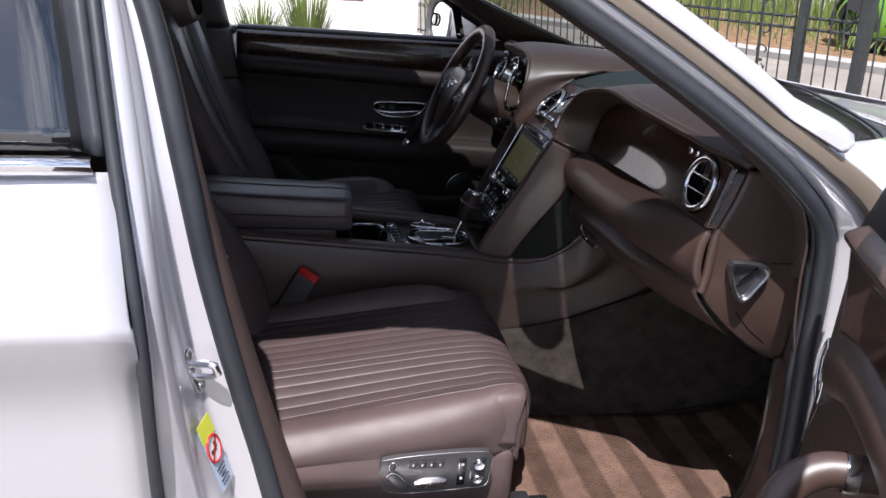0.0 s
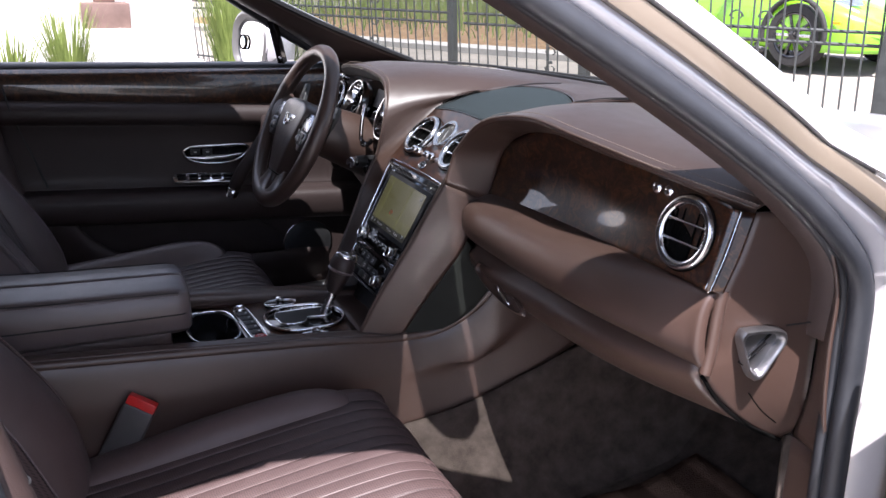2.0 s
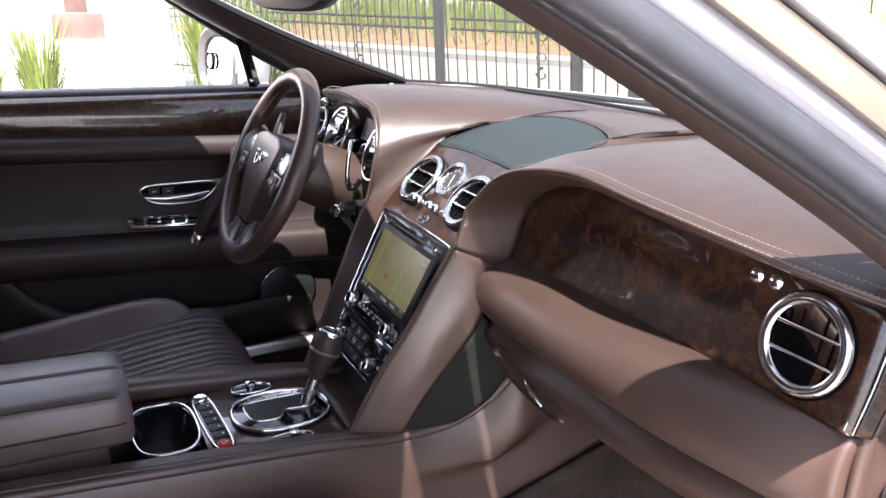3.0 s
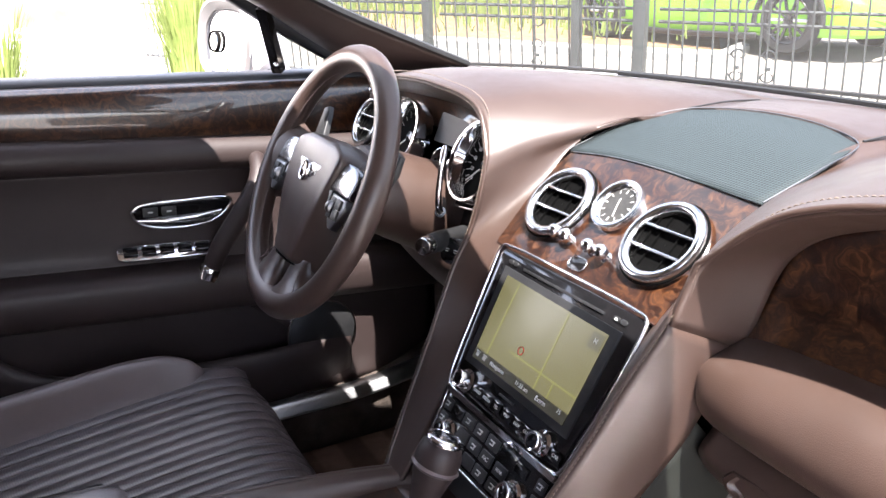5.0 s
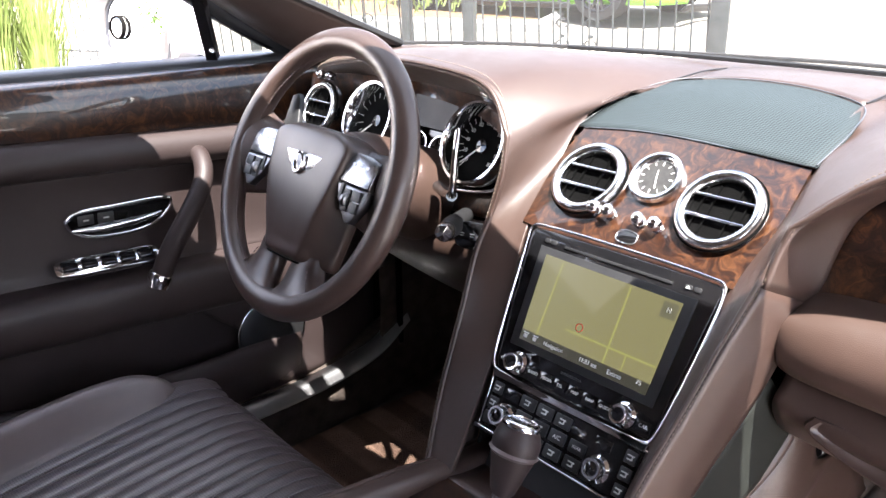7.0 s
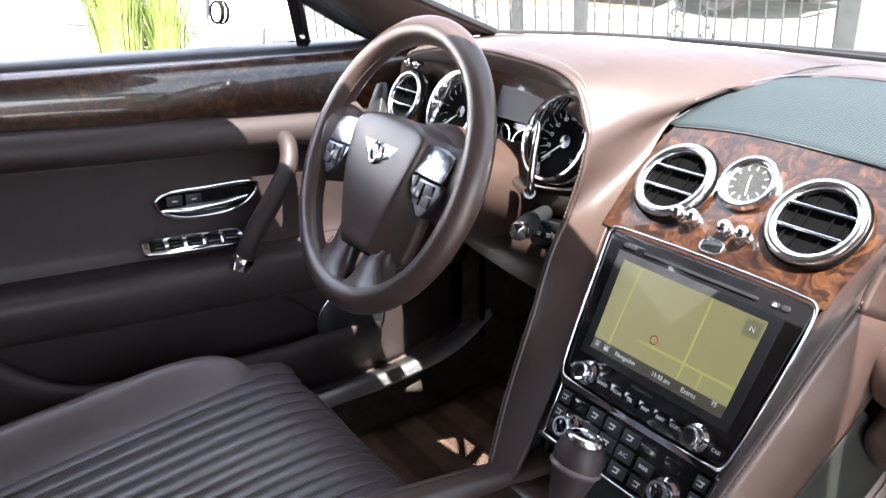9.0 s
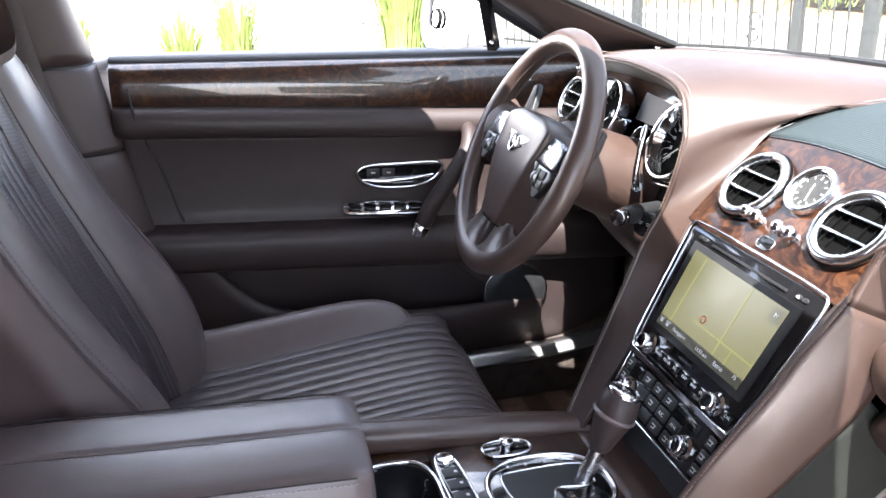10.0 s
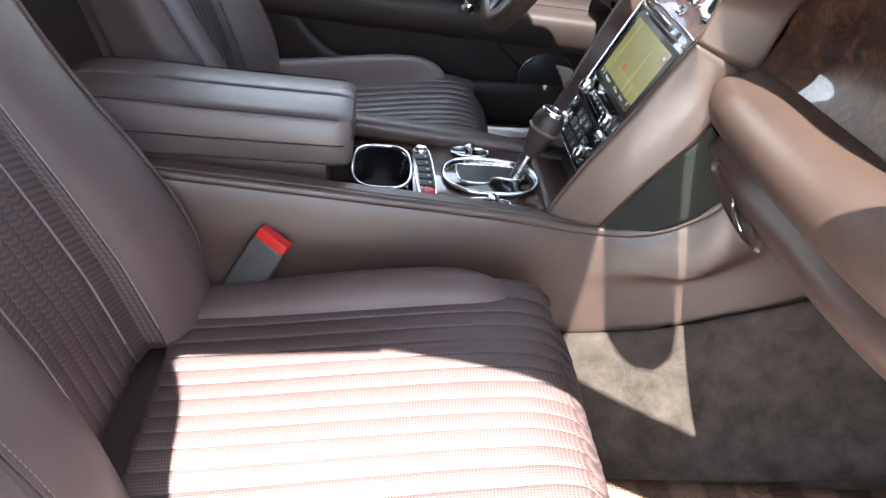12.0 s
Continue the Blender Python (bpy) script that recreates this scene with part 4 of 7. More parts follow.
BF = WF @ Matrix.Translation((0, .010, .0190))
for s in (-1, 1):
    wing = [(s * .004, .010), (s * .014, .0130), (s * .030, .0125), (s * .050, .0125), (s * .0465, .006), (s * .038, .000), (s * .026, -.004), (s * .015, -.0075), (s * .004, -.011)]
    part("badge_wing", slab(wing[::-s], .004, BF @ Matrix.Rotation(radians(s * 4), 4, "Y"), .0007), SATIN, wheel)
part("badge_disc", lathe([(.0110, -.003), (.0110, .0012), (.0098, .0024), (.0085, .0018), (.0005, .0020)], 28, BF @ Matrix.Translation((0, -.001, .0012)) @ Matrix.Diagonal((1, 1.3, 1, 1))), CHROME, wheel)
part("badge_field", lathe([(.0078, .0022), (.0005, .0030)], 24, BF @ Matrix.Translation((0, -.001, .0012)) @ Matrix.Diagonal((1, 1.3, 1, 1))), GLOSS, wheel)
# ---- centre console ----
console = thing("centre_console", "brown leather centre console with a burl top and raised rails", "console", (-.3, 0, .3))
RAIL = [(-.82, .150, .690), (-.69, .142, .676), (-.45, .137, .654), (-.20, .133, .630), (-.068, .130, .613), (.0, .138, .620), (.05, .150, .648), (.088, .163, .69), (.13, .166, .75)]
for s in (1, -1):
    low = [(-.82, .172, .47), (-.66, .168, .46), (-.45, .165, .45), (-.2, .162, .445), (-.07, .162, .450), (.04, .167, .468), (.10, .174, .490), (.17, .185, .52), (.26, .20, .57)]
    shoulder = [(x, y + .009, z - .012) for x, y, z in RAIL]
    waist = [(x + .01 * (i > 5), y + .018, z - .060 if i < 6 else z - .09) for i, (x, y, z) in enumerate(RAIL)]
    hollow = [(x * .5 + a * .5 + .01, y * .5 + b2 * .5 + .004, z * .45 + c * .55) for (x, y, z), (a, b2, c) in zip(RAIL, low)]
    g = loft([ysign(r, s) for r in (RAIL, shoulder, waist, hollow, low)], 30, 60)
    part("side_panel", g if s < 0 else flip(g), LEATHER, console, thick=0.004, offset=1.0)
    inner = [(x, y - .024, z - .001) for x, y, z in RAIL[:5]] + [(-.01, .112, .612), (.04, .12, .62), (.08, .13, .63), (.12, .14, .64)]
    floor_row = [(x, y - .028, z - .022) for x, y, z in RAIL[:5]] + [(-.01, .110, .598), (.04, .118, .60), (.08, .128, .61), (.12, .138, .62)]
    g = loft([ysign([(x, y - .002, z + .002) for x, y, z in RAIL], s), ysign([(x, y - .004, z) for x, y, z in inner], s), ysign(floor_row, s)], 10, 60)
    part("rail", flip(g) if s < 0 else g, LEATHER, console, thick=0.003)
    part("rail_crest", tube(sp([(x, (y + .001) * s, z - .003) for x, y, z in RAIL], 80), .0075, 12), LEATHER, console)
    part("stitching", stitches([(x, y * s, z) for x, y, z in sp([(x, y - .006, z + .0035) for x, y, z in RAIL[:8]], 120)], 0.005, 0.0006), THREAD_DARK, console)
TOP_F = axes((-.28, 0, .624), (0, -1, 0), (1, 0, -.02))
part("burl_top", slab([(-.108, -.048), (-.108, .06), (-.103, .13), (-.098, .15), (.098, .15), (.103, .13), (.108, .06), (.108, -.048)], .02, at2(TOP_F, 0, 0, -.004), .001), BURL, console, "glossy walnut burl console top")
for u0, u1 in ((-.108, -.082), (.064, .108)):
    part("burl_side", slab([(u0, -.20), (u1, -.20), (u1, -.0485), (u0, -.0485)], .02, at2(TOP_F, 0, 0, -.004), .001), BURL, console)
part("boot_tray", loft([[(-.135, .10, .618), (-.135, 0, .620), (-.135, -.10, .618)], [(-.10, .10, .612), (-.09, 0, .616), (-.10, -.10, .612)], [(-.03, .10, .615), (-.03, 0, .62), (-.03, -.10, .615)], [(.0, .10, .68), (.0, 0, .69), (.0, -.10, .68)]], 14, 14), LEATHER, console, thick=0.004)
# cup holder

cup_o = [(u + .004, v) for u, v in oval(.073, .044, 40, 3.0)]
CUP = at2(TOP_F, -.014, -.094, -.003)
cup = part("cup_holder", dome(cup_o, [(1.0, .002), (.93, .0), (.90, -.02), (.88, -.055), (.05, -.056)], CUP), GLOSS, console, "gloss black twin cup holder with a chrome rim")
part("cup_rim", ring(cup_o, .0028, CUP @ Matrix.Translation((0, 0, .002))), CHROME, cup)
part("cup_mat", slab([(u * .86, v * .86) for u, v in cup_o], .002, CUP @ Matrix.Translation((0, 0, -.052))), BLACK, cup)
for u, v, a in ((-.05, .034, 0), (-.052, -.034, 180), (.052, .034, 0), (.052, -.034, 180)):
    part("cup_spring", box(.020, .004, .032, .0015, CUP @ Matrix.Translation((u, v, -.018)) @ Matrix.Rotation(radians(14 if a else -14), 4, "X")), SATIN, cup)
# button strip with the hazard switch
STRIP = at2(TOP_F, .0, -.030, -.003) @ Matrix.Rotation(radians(3), 4, "Z")
strip_o = oval(.085, .0145, 40, 3.5)
strip = part("button_strip", slab(strip_o, .006, STRIP @ Matrix.Translation((0, 0, .004)), .001), GLOSS, console, "gloss black switch strip")
part("strip_rim", ring(strip_o, .0016, STRIP @ Matrix.Translation((0, 0, .004))), CHROME, strip)
part("start_button", lathe([(.011, .004), (.011, .007), (.009, .009), (.0005, .0085)], 28, STRIP @ Matrix.Translation((-.071, 0, 0))), CHROME, strip, "round chrome button")
haz = part("hazard_button", lathe([(.0105, .004), (.0105, .0075), (.009, .0085), (.0005, .0085)], 28, STRIP @ Matrix.Translation((.070, 0, 0))), RED, strip, "red hazard warning button")
part("hazard_triangle", ring([(-.005, -.004), (0, .0055), (.005, -.004)], .0006, STRIP @ Matrix.Translation((.070, 0, .0088))), LEGEND, haz)
for k, u in enumerate((-.046, -.024, -.002, .020, .042)):
    part("switch", box(.016, .021, .003, .0008, STRIP @ Matrix.Translation((u, 0, .0045))), BLACK, strip)
    part("legend_mark", box(.004, .0035, .0003, 0, STRIP @ Matrix.Translation((u, .005, .0061))), LEGEND, strip, flat=True)
# gear selector
GATE = at2(TOP_F, .004, .070, -.003)
gate_o = oval(.058, .071, 56, 2.4)
gate = part("selector_gate", slab(gate_o, .006, GATE @ Matrix.Translation((0, 0, .004)), .001), GLOSS, console, "gloss black gear selector gate with a chrome rim")
part("gate_rim", ring(gate_o, .0038, GATE @ Matrix.Translation((0, 0, .004))), CHROME, gate)
slot_o = [tuple(p[:2]) for p in sp([(.003, .052, 0), (-.028, .052, 0), (-.034, .040, 0), (-.034, -.03, 0), (-.030, -.048, 0), (.005, -.050, 0), (.022, -.044, 0), (.026, -.010, 0), (.018, -.002, 0), (.006, .004, 0), (.008, .040, 0), (.003, .052, 0)], 60)[:-1]]
part("gate_slot", slab(slot_o, .001, GATE @ Matrix.Translation((0, 0, .0048))), BLACK, gate, flat=True)
part("slot_rim", ring(slot_o, .0014, GATE @ Matrix.Translation((0, 0, .005))), CHROME, gate)
for v in (-.036, -.014, .008, .030):
    part("gear_mark", box(.004, .003, .0004, 0, GATE @ Matrix.Translation((-.046, v, .0045))), LEGEND, gate, flat=True)
for u, v in ((-.079, .045), (.092, .062)):
    pod = part("toggle_pod", slab(oval(.016, .030, 32, 2.6), .006, at2(TOP_F, u, v, .001), .0015), GLOSS, console)
    part("pod_rim", ring(oval(.016, .030, 32, 2.6), .0018, at2(TOP_F, u, v, .001)), CHROME, pod)
    part("toggle", lathe([(.008, 0), (.0075, .006), (.009, .009), (.008, .013), (.0005, .014)], 24, at2(TOP_F, u, v + (.004 if u > 0 else 0), .0)), CHROME, pod)
# gear lever
lever = thing("gear_lever", "brown leather gear lever with a chrome neck and cap", "gear lever", (-.172, -.003, .622))
LEV = axes((-.172, -.003, .622), (0, -1, 0), (.93, 0, -.37))
part("neck", lathe([(.0095, -.01), (.0090, .025), (.0085, .048)], 20, LEV), SATIN, lever)
part("grip", lathe([(.0100, .044), (.0135, .049), (.0175, .064), (.0205, .076), (.0235, .086), (.0250, .096), (.0245, .104), (.0215, .112), (.018, .117)], 32, LEV @ Matrix.Diagonal((1.0, .92, 1, 1))), DOOR_HIDE, lever)
cap = part("cap", lathe([(.019, .1155), (.0195, .1185), (.0175, .1215), (.0145, .122), (.0140, .1205), (.0005, .1208)], 32, LEV), CHROME, lever)
part("cap_badge", lathe([(.0132, .1206), (.0125, .1216), (.0005, .1220)], 28, LEV), GLOSS, cap, "dark round badge")
part("badge_mark", join(box(.016, .0022, .0004, 0, LEV @ Matrix.Translation((0, .001, .1221))), box(.004, .007, .0004, 0, LEV @ Matrix.Translation((0, 0, .1222)))), SATIN, cap, flat=True)
part("grip_band", lathe([(.0238, .0865), (.0262, .0895), (.0240, .0925)], 32, LEV @ Matrix.Diagonal((1.0, .94, 1, 1))), HIDE_DARK, lever)
# rear end of the console, behind the armrest
part("console_rear", box(.26, .30, .34, .03, Matrix.Translation((-.94, 0, .53)), 3), LEATHER, console)
# armrest
arm = thing("armrest", "padded dark brown leather armrest with a stitched middle seam", "armrest", (-.62, 0, .66))


def arm_ring(x, k, lift):
    top, w = .735 + lift, .082
    pts = [(-w, .668 + lift * .3), (-w - .004, .700 + lift * .6), (-w + .002, top - .014), (-w + .008, top - .005), (-.045, top + .0005), (-.012, top + .0020), (-.004, top + .0010), (.0, top - .0035), (.004, top + .0010), (.012, top + .0020), (.045, top + .0005), (w - .008, top - .005), (w - .002, top - .014), (w + .004, .700 + lift * .6), (w, .668 + lift * .3), (w - .02, .655 + lift * .3), (0, .650 + lift * .3), (-w + .02, .655 + lift * .3)]
    c = (0, .695 + lift * .6)
    return [(x, c[0] + (y - c[0]) * k, c[1] + (z - c[1]) * k) for y, z in pts]


rings = [arm_ring(x, k, l) for x, k, l in ((-.424, .5, 0), (-.419, .72, 0), (-.4175, .86, 0), (-.423, .96, 0), (-.440, 1.0, .001), (-.52, 1.0, .004), (-.62, 1.0, .008), (-.72, 1.0, .014), (-.78, .98, .016), (-.81, .9, .014), (-.825, .6, .01))]
R = np.array([sp(r + r[:1], 145)[:-1] for r in rings])
V, F = grid(R, wrap_v=True)
n = R.shape[1]
part("cushion", flip((V, F + [tuple(range(n))[::-1], tuple(range(len(V) - n, len(V)))])), HIDE_DARK, arm)
for y in (-.0785, .0, .0785):
    top = [(x, y, (.7352 if abs(y) < .05 else .7315) + l) for x, l in ((-.435, .0), (-.52, .004), (-.62, .008), (-.72, .014), (-.79, .014))]
    if abs(y) > .05:
        part("seam", tube(sp([(x, y, z - .0008) for x, y, z in top], 40), .0009, 6), BLACK, arm)
        part("stitching", stitches(sp([(x, y * 1.055, z - .0045) for x, y, z in top], 80), .005, .0008), THREAD_MID, arm)
    else:
        part("seam", tube(sp([(x, y, z - .0026) for x, y, z in top], 40), .0013, 6), BLACK, arm)
        part("stitching", join(stitches(sp([(x, y - .0075, z + .0009) for x, y, z in top], 80), .005, .0006), stitches(sp([(x, y + .0075, z + .0009) for x, y, z in top], 80), .005, .0006)), THREAD_MID, arm)
part("lid_split", tube(sp([(-.417, .0, .696), (-.4185, -.06, .696), (-.428, -.083, .696), (-.46, -.0868, .6965), (-.62, -.0868, .700), (-.78, -.085, .704)], 60), .0014, 6), BLACK, arm)
part("armrest_base", box(.38, .15, .06, .01, Matrix.Translation((-.64, 0, .637))), LEATHER, arm)

# ---- seats ----


def seat(s, nose, cy, label):
    """A front seat; s tells on which side its door is."""
    st = thing("front_seat", label, "seat", (nose - .3, cy, .31), "front seats")
    lit = HIDE_SEAT if s < 0 else HIDE_PERF
    hide = SEAT_SIDE if s < 0 else HIDE_DARK

    def W(p):
        return [(nose + x, cy + s * y, z) for x, y, z in p]

    def fix(g):
        return g if s < 0 else flip(g)

    # pleated cushion insert, rolling over the nose
    path = sp([(-.50, 0, .506), (-.40, 0, .518), (-.25, 0, .538), (-.12, 0, .553), (-.060, 0, .554), (-.022, 0, .541), (-.002, 0, .512), (-.006, 0, .475), (-.030, 0, .440)], 70)
    tan = np.gradient(path, axis=0)
    nrm = np.stack([-tan[:, 2], np.zeros(70), tan[:, 0]], 1)
    nrm /= np.linalg.norm(nrm, axis=1)[:, None]
    ys = np.linspace(-.185, .185, 150)
    pleat = .0045 * (np.abs(np.sin((ys + .1625) / .025 * np.pi)) ** .35 - 1) * (np.abs(ys) < .163)
    dish = .014 * (ys / .185) ** 2
    P = np.zeros((70, 150, 3))
    for i in range(70):
        fade = min(1, max(0, (66 - i) / 8))
        P[i] = path[i] + np.outer(dish + pleat * fade, nrm[i])
        P[i, :, 1] = ys * (1 - .05 * max(0, (i - 52) / 18))
        if i > 48:
            P[i, :, 0] -= .030 * (np.abs(ys) / .185) ** 4
    def low(x):
        return float(np.interp(x, [-.5, -.1, 0], [.042, .020, 0])) if s < 0 else 0.0

    ease = np.clip((ys - .05) / .135, 0, 1)
    for i in range(70):
        P[i, :, 2] -= low(path[i, 0]) * ease * ease * (3 - 2 * ease)
    V, F = grid(P)
    part("seat_insert", fix((np.array(W(V)), F)), lit, st, "pleated perforated leather", thick=0.006, offset=1.0)
    rows = []
    for k in range(14):
        j = int(np.argmin(np.abs(ys - (-.1625 + .025 * k))))
        line = np.array([P[i, j] + nrm[i] * .0012 for i in range(4, 60)])
        rows.append(stitches(W(line), .0075, .0006, .0004))
    part("pleat_stitching", join(*rows), THREAD_DARK if s < 0 else THREAD_MID, st)
    for q in (-1, 1):
        top = .030 if q < 0 else (.010 if s < 0 else .050)
        secs = []
        for x, k in (((-.52, 1), (-.42, 1), (-.32, 1), (-.24, 1), (-.18, .95), (-.13, .80), (-.095, .52), (-.078, .2)) if s > 0 and q > 0 else ((-.52, 1), (-.42, 1), (-.30, 1), (-.20, .98), (-.14, .90), (-.10, .78), (-.068, .60), (-.040, .40), (-.020, .15)) if q > 0 else ((-.52, 1), (-.42, 1), (-.30, 1), (-.20, 1), (-.15, .92), (-.115, .74), (-.088, .48), (-.068, .22), (-.056, .04))):
            zi = .506 + (x + .50) * .115 - .024 * (1 - k) ** 2 - (float(np.interp(x, [-.07, -.04, -.02], [0, .006, .022])) if s < 0 else 0)
            hgt = top * (min(1, max(.15, (x + .56) / .28)) if q < 0 else 1)
            if q > 0:
                zi -= low(x)
                secs.append(W([(x, q * .146, zi - .004), (x, q * .172, zi + .010 + hgt * .45 * k), (x, q * (.172 + .040 * k), zi + .012 + hgt * k), (x - .004 * (1 - k), q * (.186 + .052 * k), zi - .002 + hgt * .5 * k), (x, q * (.19 + .058 * k), zi - .035 + low(x) * .6), (x, q * (.19 + .052 * k), .445)]))
                continue
            secs.append(W([(x, q * .146, zi - .004), (x, q * .160, zi + .012 + hgt * .6 * k), (x, q * .186, zi + .012 + hgt * k), (x - .004 * (1 - k), q * (.186 + .045 * k), zi + .004 + hgt * .5 * k), (x, q * (.19 + .058 * k), zi - .035), (x, q * (.19 + .052 * k), .445)]))
        g = loft(secs, 40, 22)
        part("cushion_bolster", (flip(g) if q < 0 else g) if s < 0 else (g if q < 0 else flip(g)), hide, st, thick=0.004, offset=1.0)
        crest = np.array([r[2] for r in secs]) + np.array([0, 0, .001])
        fine = sp(crest, 60)
        part("bolster_piping", tube(fine, .0022, 8), hide, st)
        part("stitching", stitches(fine + np.array([0, -s * q * .006, .0004]), .006, .0007, .0004), THREAD_DARK if s > 0 else THREAD, st)
        part("end_seam", tube(sp(np.array(secs[-3][:5]) + np.array([0, 0, .0012]), 30), .0012, 6), THREAD_DARK if s > 0 else THREAD_MID, st)
        part("bolster_seam", tube(sp(W([(x, q * y, z - (low(x) if q > 0 else 0)) for x, y, z in ((-.46, .150, .512), (-.3, .150, .531), (-.17, .151, .549), (-.12, .160, .556), (-.098, .182, .556))]), 40), .0018, 6), THREAD_DARK if s > 0 else THREAD, st)
    part("nose_piping", tube(W(P[57, ::3] + np.array([.0015, 0, 0])), .0016, 6), THREAD_DARK if s > 0 else THREAD, st)
    # rolled front corners
    for q in (-1, 1):
        edge = 149 if q > 0 else 0
        rows = [[], [], [], []]
        for k, i in enumerate(np.linspace(36, 68, 11).astype(int)):
            bx, by, bz = P[i, edge]
            t = k / 10
            rows[0].append((bx, by - q * .004, bz + .001))
            rows[1].append((bx - .004, by + q * .026 * (1 - .4 * t), bz - .003))
            rows[2].append((bx - .012, by + q * .042 * (1 - .45 * t), bz - .026 + .012 * t))
            rows[3].append((bx - .018, by + q * .048 * (1 - .45 * t), max(.425, bz - .09)))
        g = loft([W(r) for r in rows], 18, 30)
        part("nose_corner", (flip(g) if q < 0 else g) if s < 0 else (g if q < 0 else flip(g)), hide, st, thick=0.004, offset=0.0)
    # skirt
    for q in (-1, 1):
        part("cushion_side", loft([W([(-.52, q * .243, .455), (-.30, q * .246, .470), (-.14, q * .238, .482), (-.06, q * .205, .488), (-.03, q * .16, .490)]), W([(-.52, q * .252, .430), (-.30, q * .256, .440), (-.14, q * .246, .445), (-.055, q * .21, .448), (-.022, q * .16, .450)]), W([(-.52, q * .245, .405), (-.30, q * .248, .410), (-.14, q * .24, .412), (-.06, q * .205, .415), (-.03, q * .16, .42)])], 12, 24), hide, st, thick=0.004, offset=0.0)
    part("cushion_core", moved(box(.42, .30, .085, .035, None, 3), Matrix.Translation((nose - .26, cy + (.02 if s < 0 else 0), .452))), hide, st)
    base = part("seat_base", moved(box(.53, .46, .13, .022, None, 3), Matrix.Translation((nose - .305, cy, .392))), hide, st)
    if s < 0:
        SW = axes((nose - .185, cy - .2535, .440), (1, 0, -.01), (0, -.18, 1))
        pane = [tuple(p[:2]) for p in sp([(-.092, .030, 0), (-.05, .037, 0), (.07, .043, 0), (.090, .039, 0), (.093, .0, 0), (.088, -.034, 0), (.05, -.040, 0), (-.07, -.043, 0), (-.088, -.030, 0), (-.095, .0, 0), (-.092, .030, 0)], 48)[:-1]]
        sw = part("switch_panel", slab(pane, .010, SW @ Matrix.Translation((0, 0, .004)), .0015), SWITCH_GREY, st, "dark grey seat switch panel")
        part("panel_rim", ring(pane, .0008, SW @ Matrix.Translation((0, 0, .0035))), STEEL, sw)
        for u, v, a, l in ((-.064, -.016, -55, .024), (-.008, -.020, 5, .028)):
            o = oval(l, .011, 28, 2.6)
            M2 = SW @ Matrix.Translation((u, v, .009)) @ Matrix.Rotation(radians(a), 4, "Z")
            part("seat_switch", slab(o, .006, M2, .002), SATIN if a > 0 else BLACK, sw)
            part("switch_rim", ring(o, .0011, M2 @ Matrix.Translation((0, 0, -.002))), CHROME, sw)
        for k in range(4):
            part("memory_button", box(.0135, .014, .004, .001, SW @ Matrix.Translation((-.040 + .0150 * k, .021, .0055))), BLACK, sw)
            part("legend_mark", box(.003, .005, .0003, 0, SW @ Matrix.Translation((-.040 + .0150 * k, .021, .0077))), LEGEND, sw, flat=True)
        part("heat_button", slab(oval(.006, .009, 20, 2.6), .004, SW @ Matrix.Translation((-.073, .018, .007)), .001), BLACK, sw)
        part("button_rim", ring(oval(.006, .009, 20, 2.6), .0008, SW @ Matrix.Translation((-.073, .018, .006))), SATIN, sw)
        part("rocker", box(.013, .058, .004, .001, SW @ Matrix.Translation((.043, .001, .0055))), GLOSS, sw)
        for v in (.019, -.012):
            part("legend_mark", box(.004, .005, .0003, 0, SW @ Matrix.Translation((.043, v, .0077))), LEGEND, sw, flat=True)
        for v in (.018, -.014):
            part("knob_seat", box(.026, .028, .002, .001, SW @ Matrix.Translation((.071, v, .0045))), BLACK, sw)
            part("knob", lathe([(.0100, .003), (.0100, .008), (.008, .011), (.0005, .0105)], 24, SW @ Matrix.Translation((.071, v, 0.001))), CHROME, sw)
        slot = part("side_slot", box(.075, .005, .022, .002, axes((nose - .44, cy - .2405, .462), (1, 0, 0), (0, 0, 1)) @ Matrix.Rotation(radians(90), 4, "X")), BLACK, st)
        part("slot_rim", ring(oval(.040, .011, 28, 4), .0014, axes((nose - .44, cy - .2435, .462), (1, 0, 0), (0, -.1, 1))), SATIN, slot)
    # backrest: closed body with bolsters, then the pleated insert
    front = sp([(-.440, 0, .500), (-.468, 0, .58), (-.515, 0, .70), (-.560, 0, .80), (-.600, 0, .90), (-.634, 0, 1.00), (-.650, 0, 1.05), (-.668, 0, 1.085)], 40)
    lean = ([0.5, .62, .8, .95, 1.1], [-.030, -.030, -.046, -.060, -.072]) if s < 0 else ([.5, .62, .8, 1.1], [.0, .015, .018, .008])
    front[:, 0] += np.interp(front[:, 2], *lean)
    rings = []
    for i, (fx, _, fz) in enumerate(front):
        u = i / 39
        bol = .064 * (1 - .55 * u ** 2)
        hw = .255 - .02 * u - .05 * max(0, (u - .82) / .18) ** 2
        iw = .100 + .004 * u
        bk = .19 - .07 * u - .05 * max(0, (u - .9) / .1)
        bl = .030 * math.exp(-((u - .24) / .20) ** 2)
        half = [(-bol, 0), (-bol, iw * .6), (-bol * .9, iw), (-bol * .25 + bl * .4, iw + .022), (bl, (iw + hw) / 2 + .004), (-.012 + bl * .9, hw - .010), (-.045 + bl * .4, hw + bl * .2), (-bk * .75, hw - .004), (-bk, hw - .03), (-bk - .01, hw * .5)]
        ringp = [(fx + a, b2, fz + a * -.32) for a, b2 in half] + [(fx + a, -b2, fz + a * -.32) for a, b2 in reversed(half[1:])]
        rings.append(W(ringp))
    R = np.array([sp(r + r[:1], 73)[:-1] for r in rings])
    V, F = grid(R, wrap_v=True)
    n = R.shape[1]
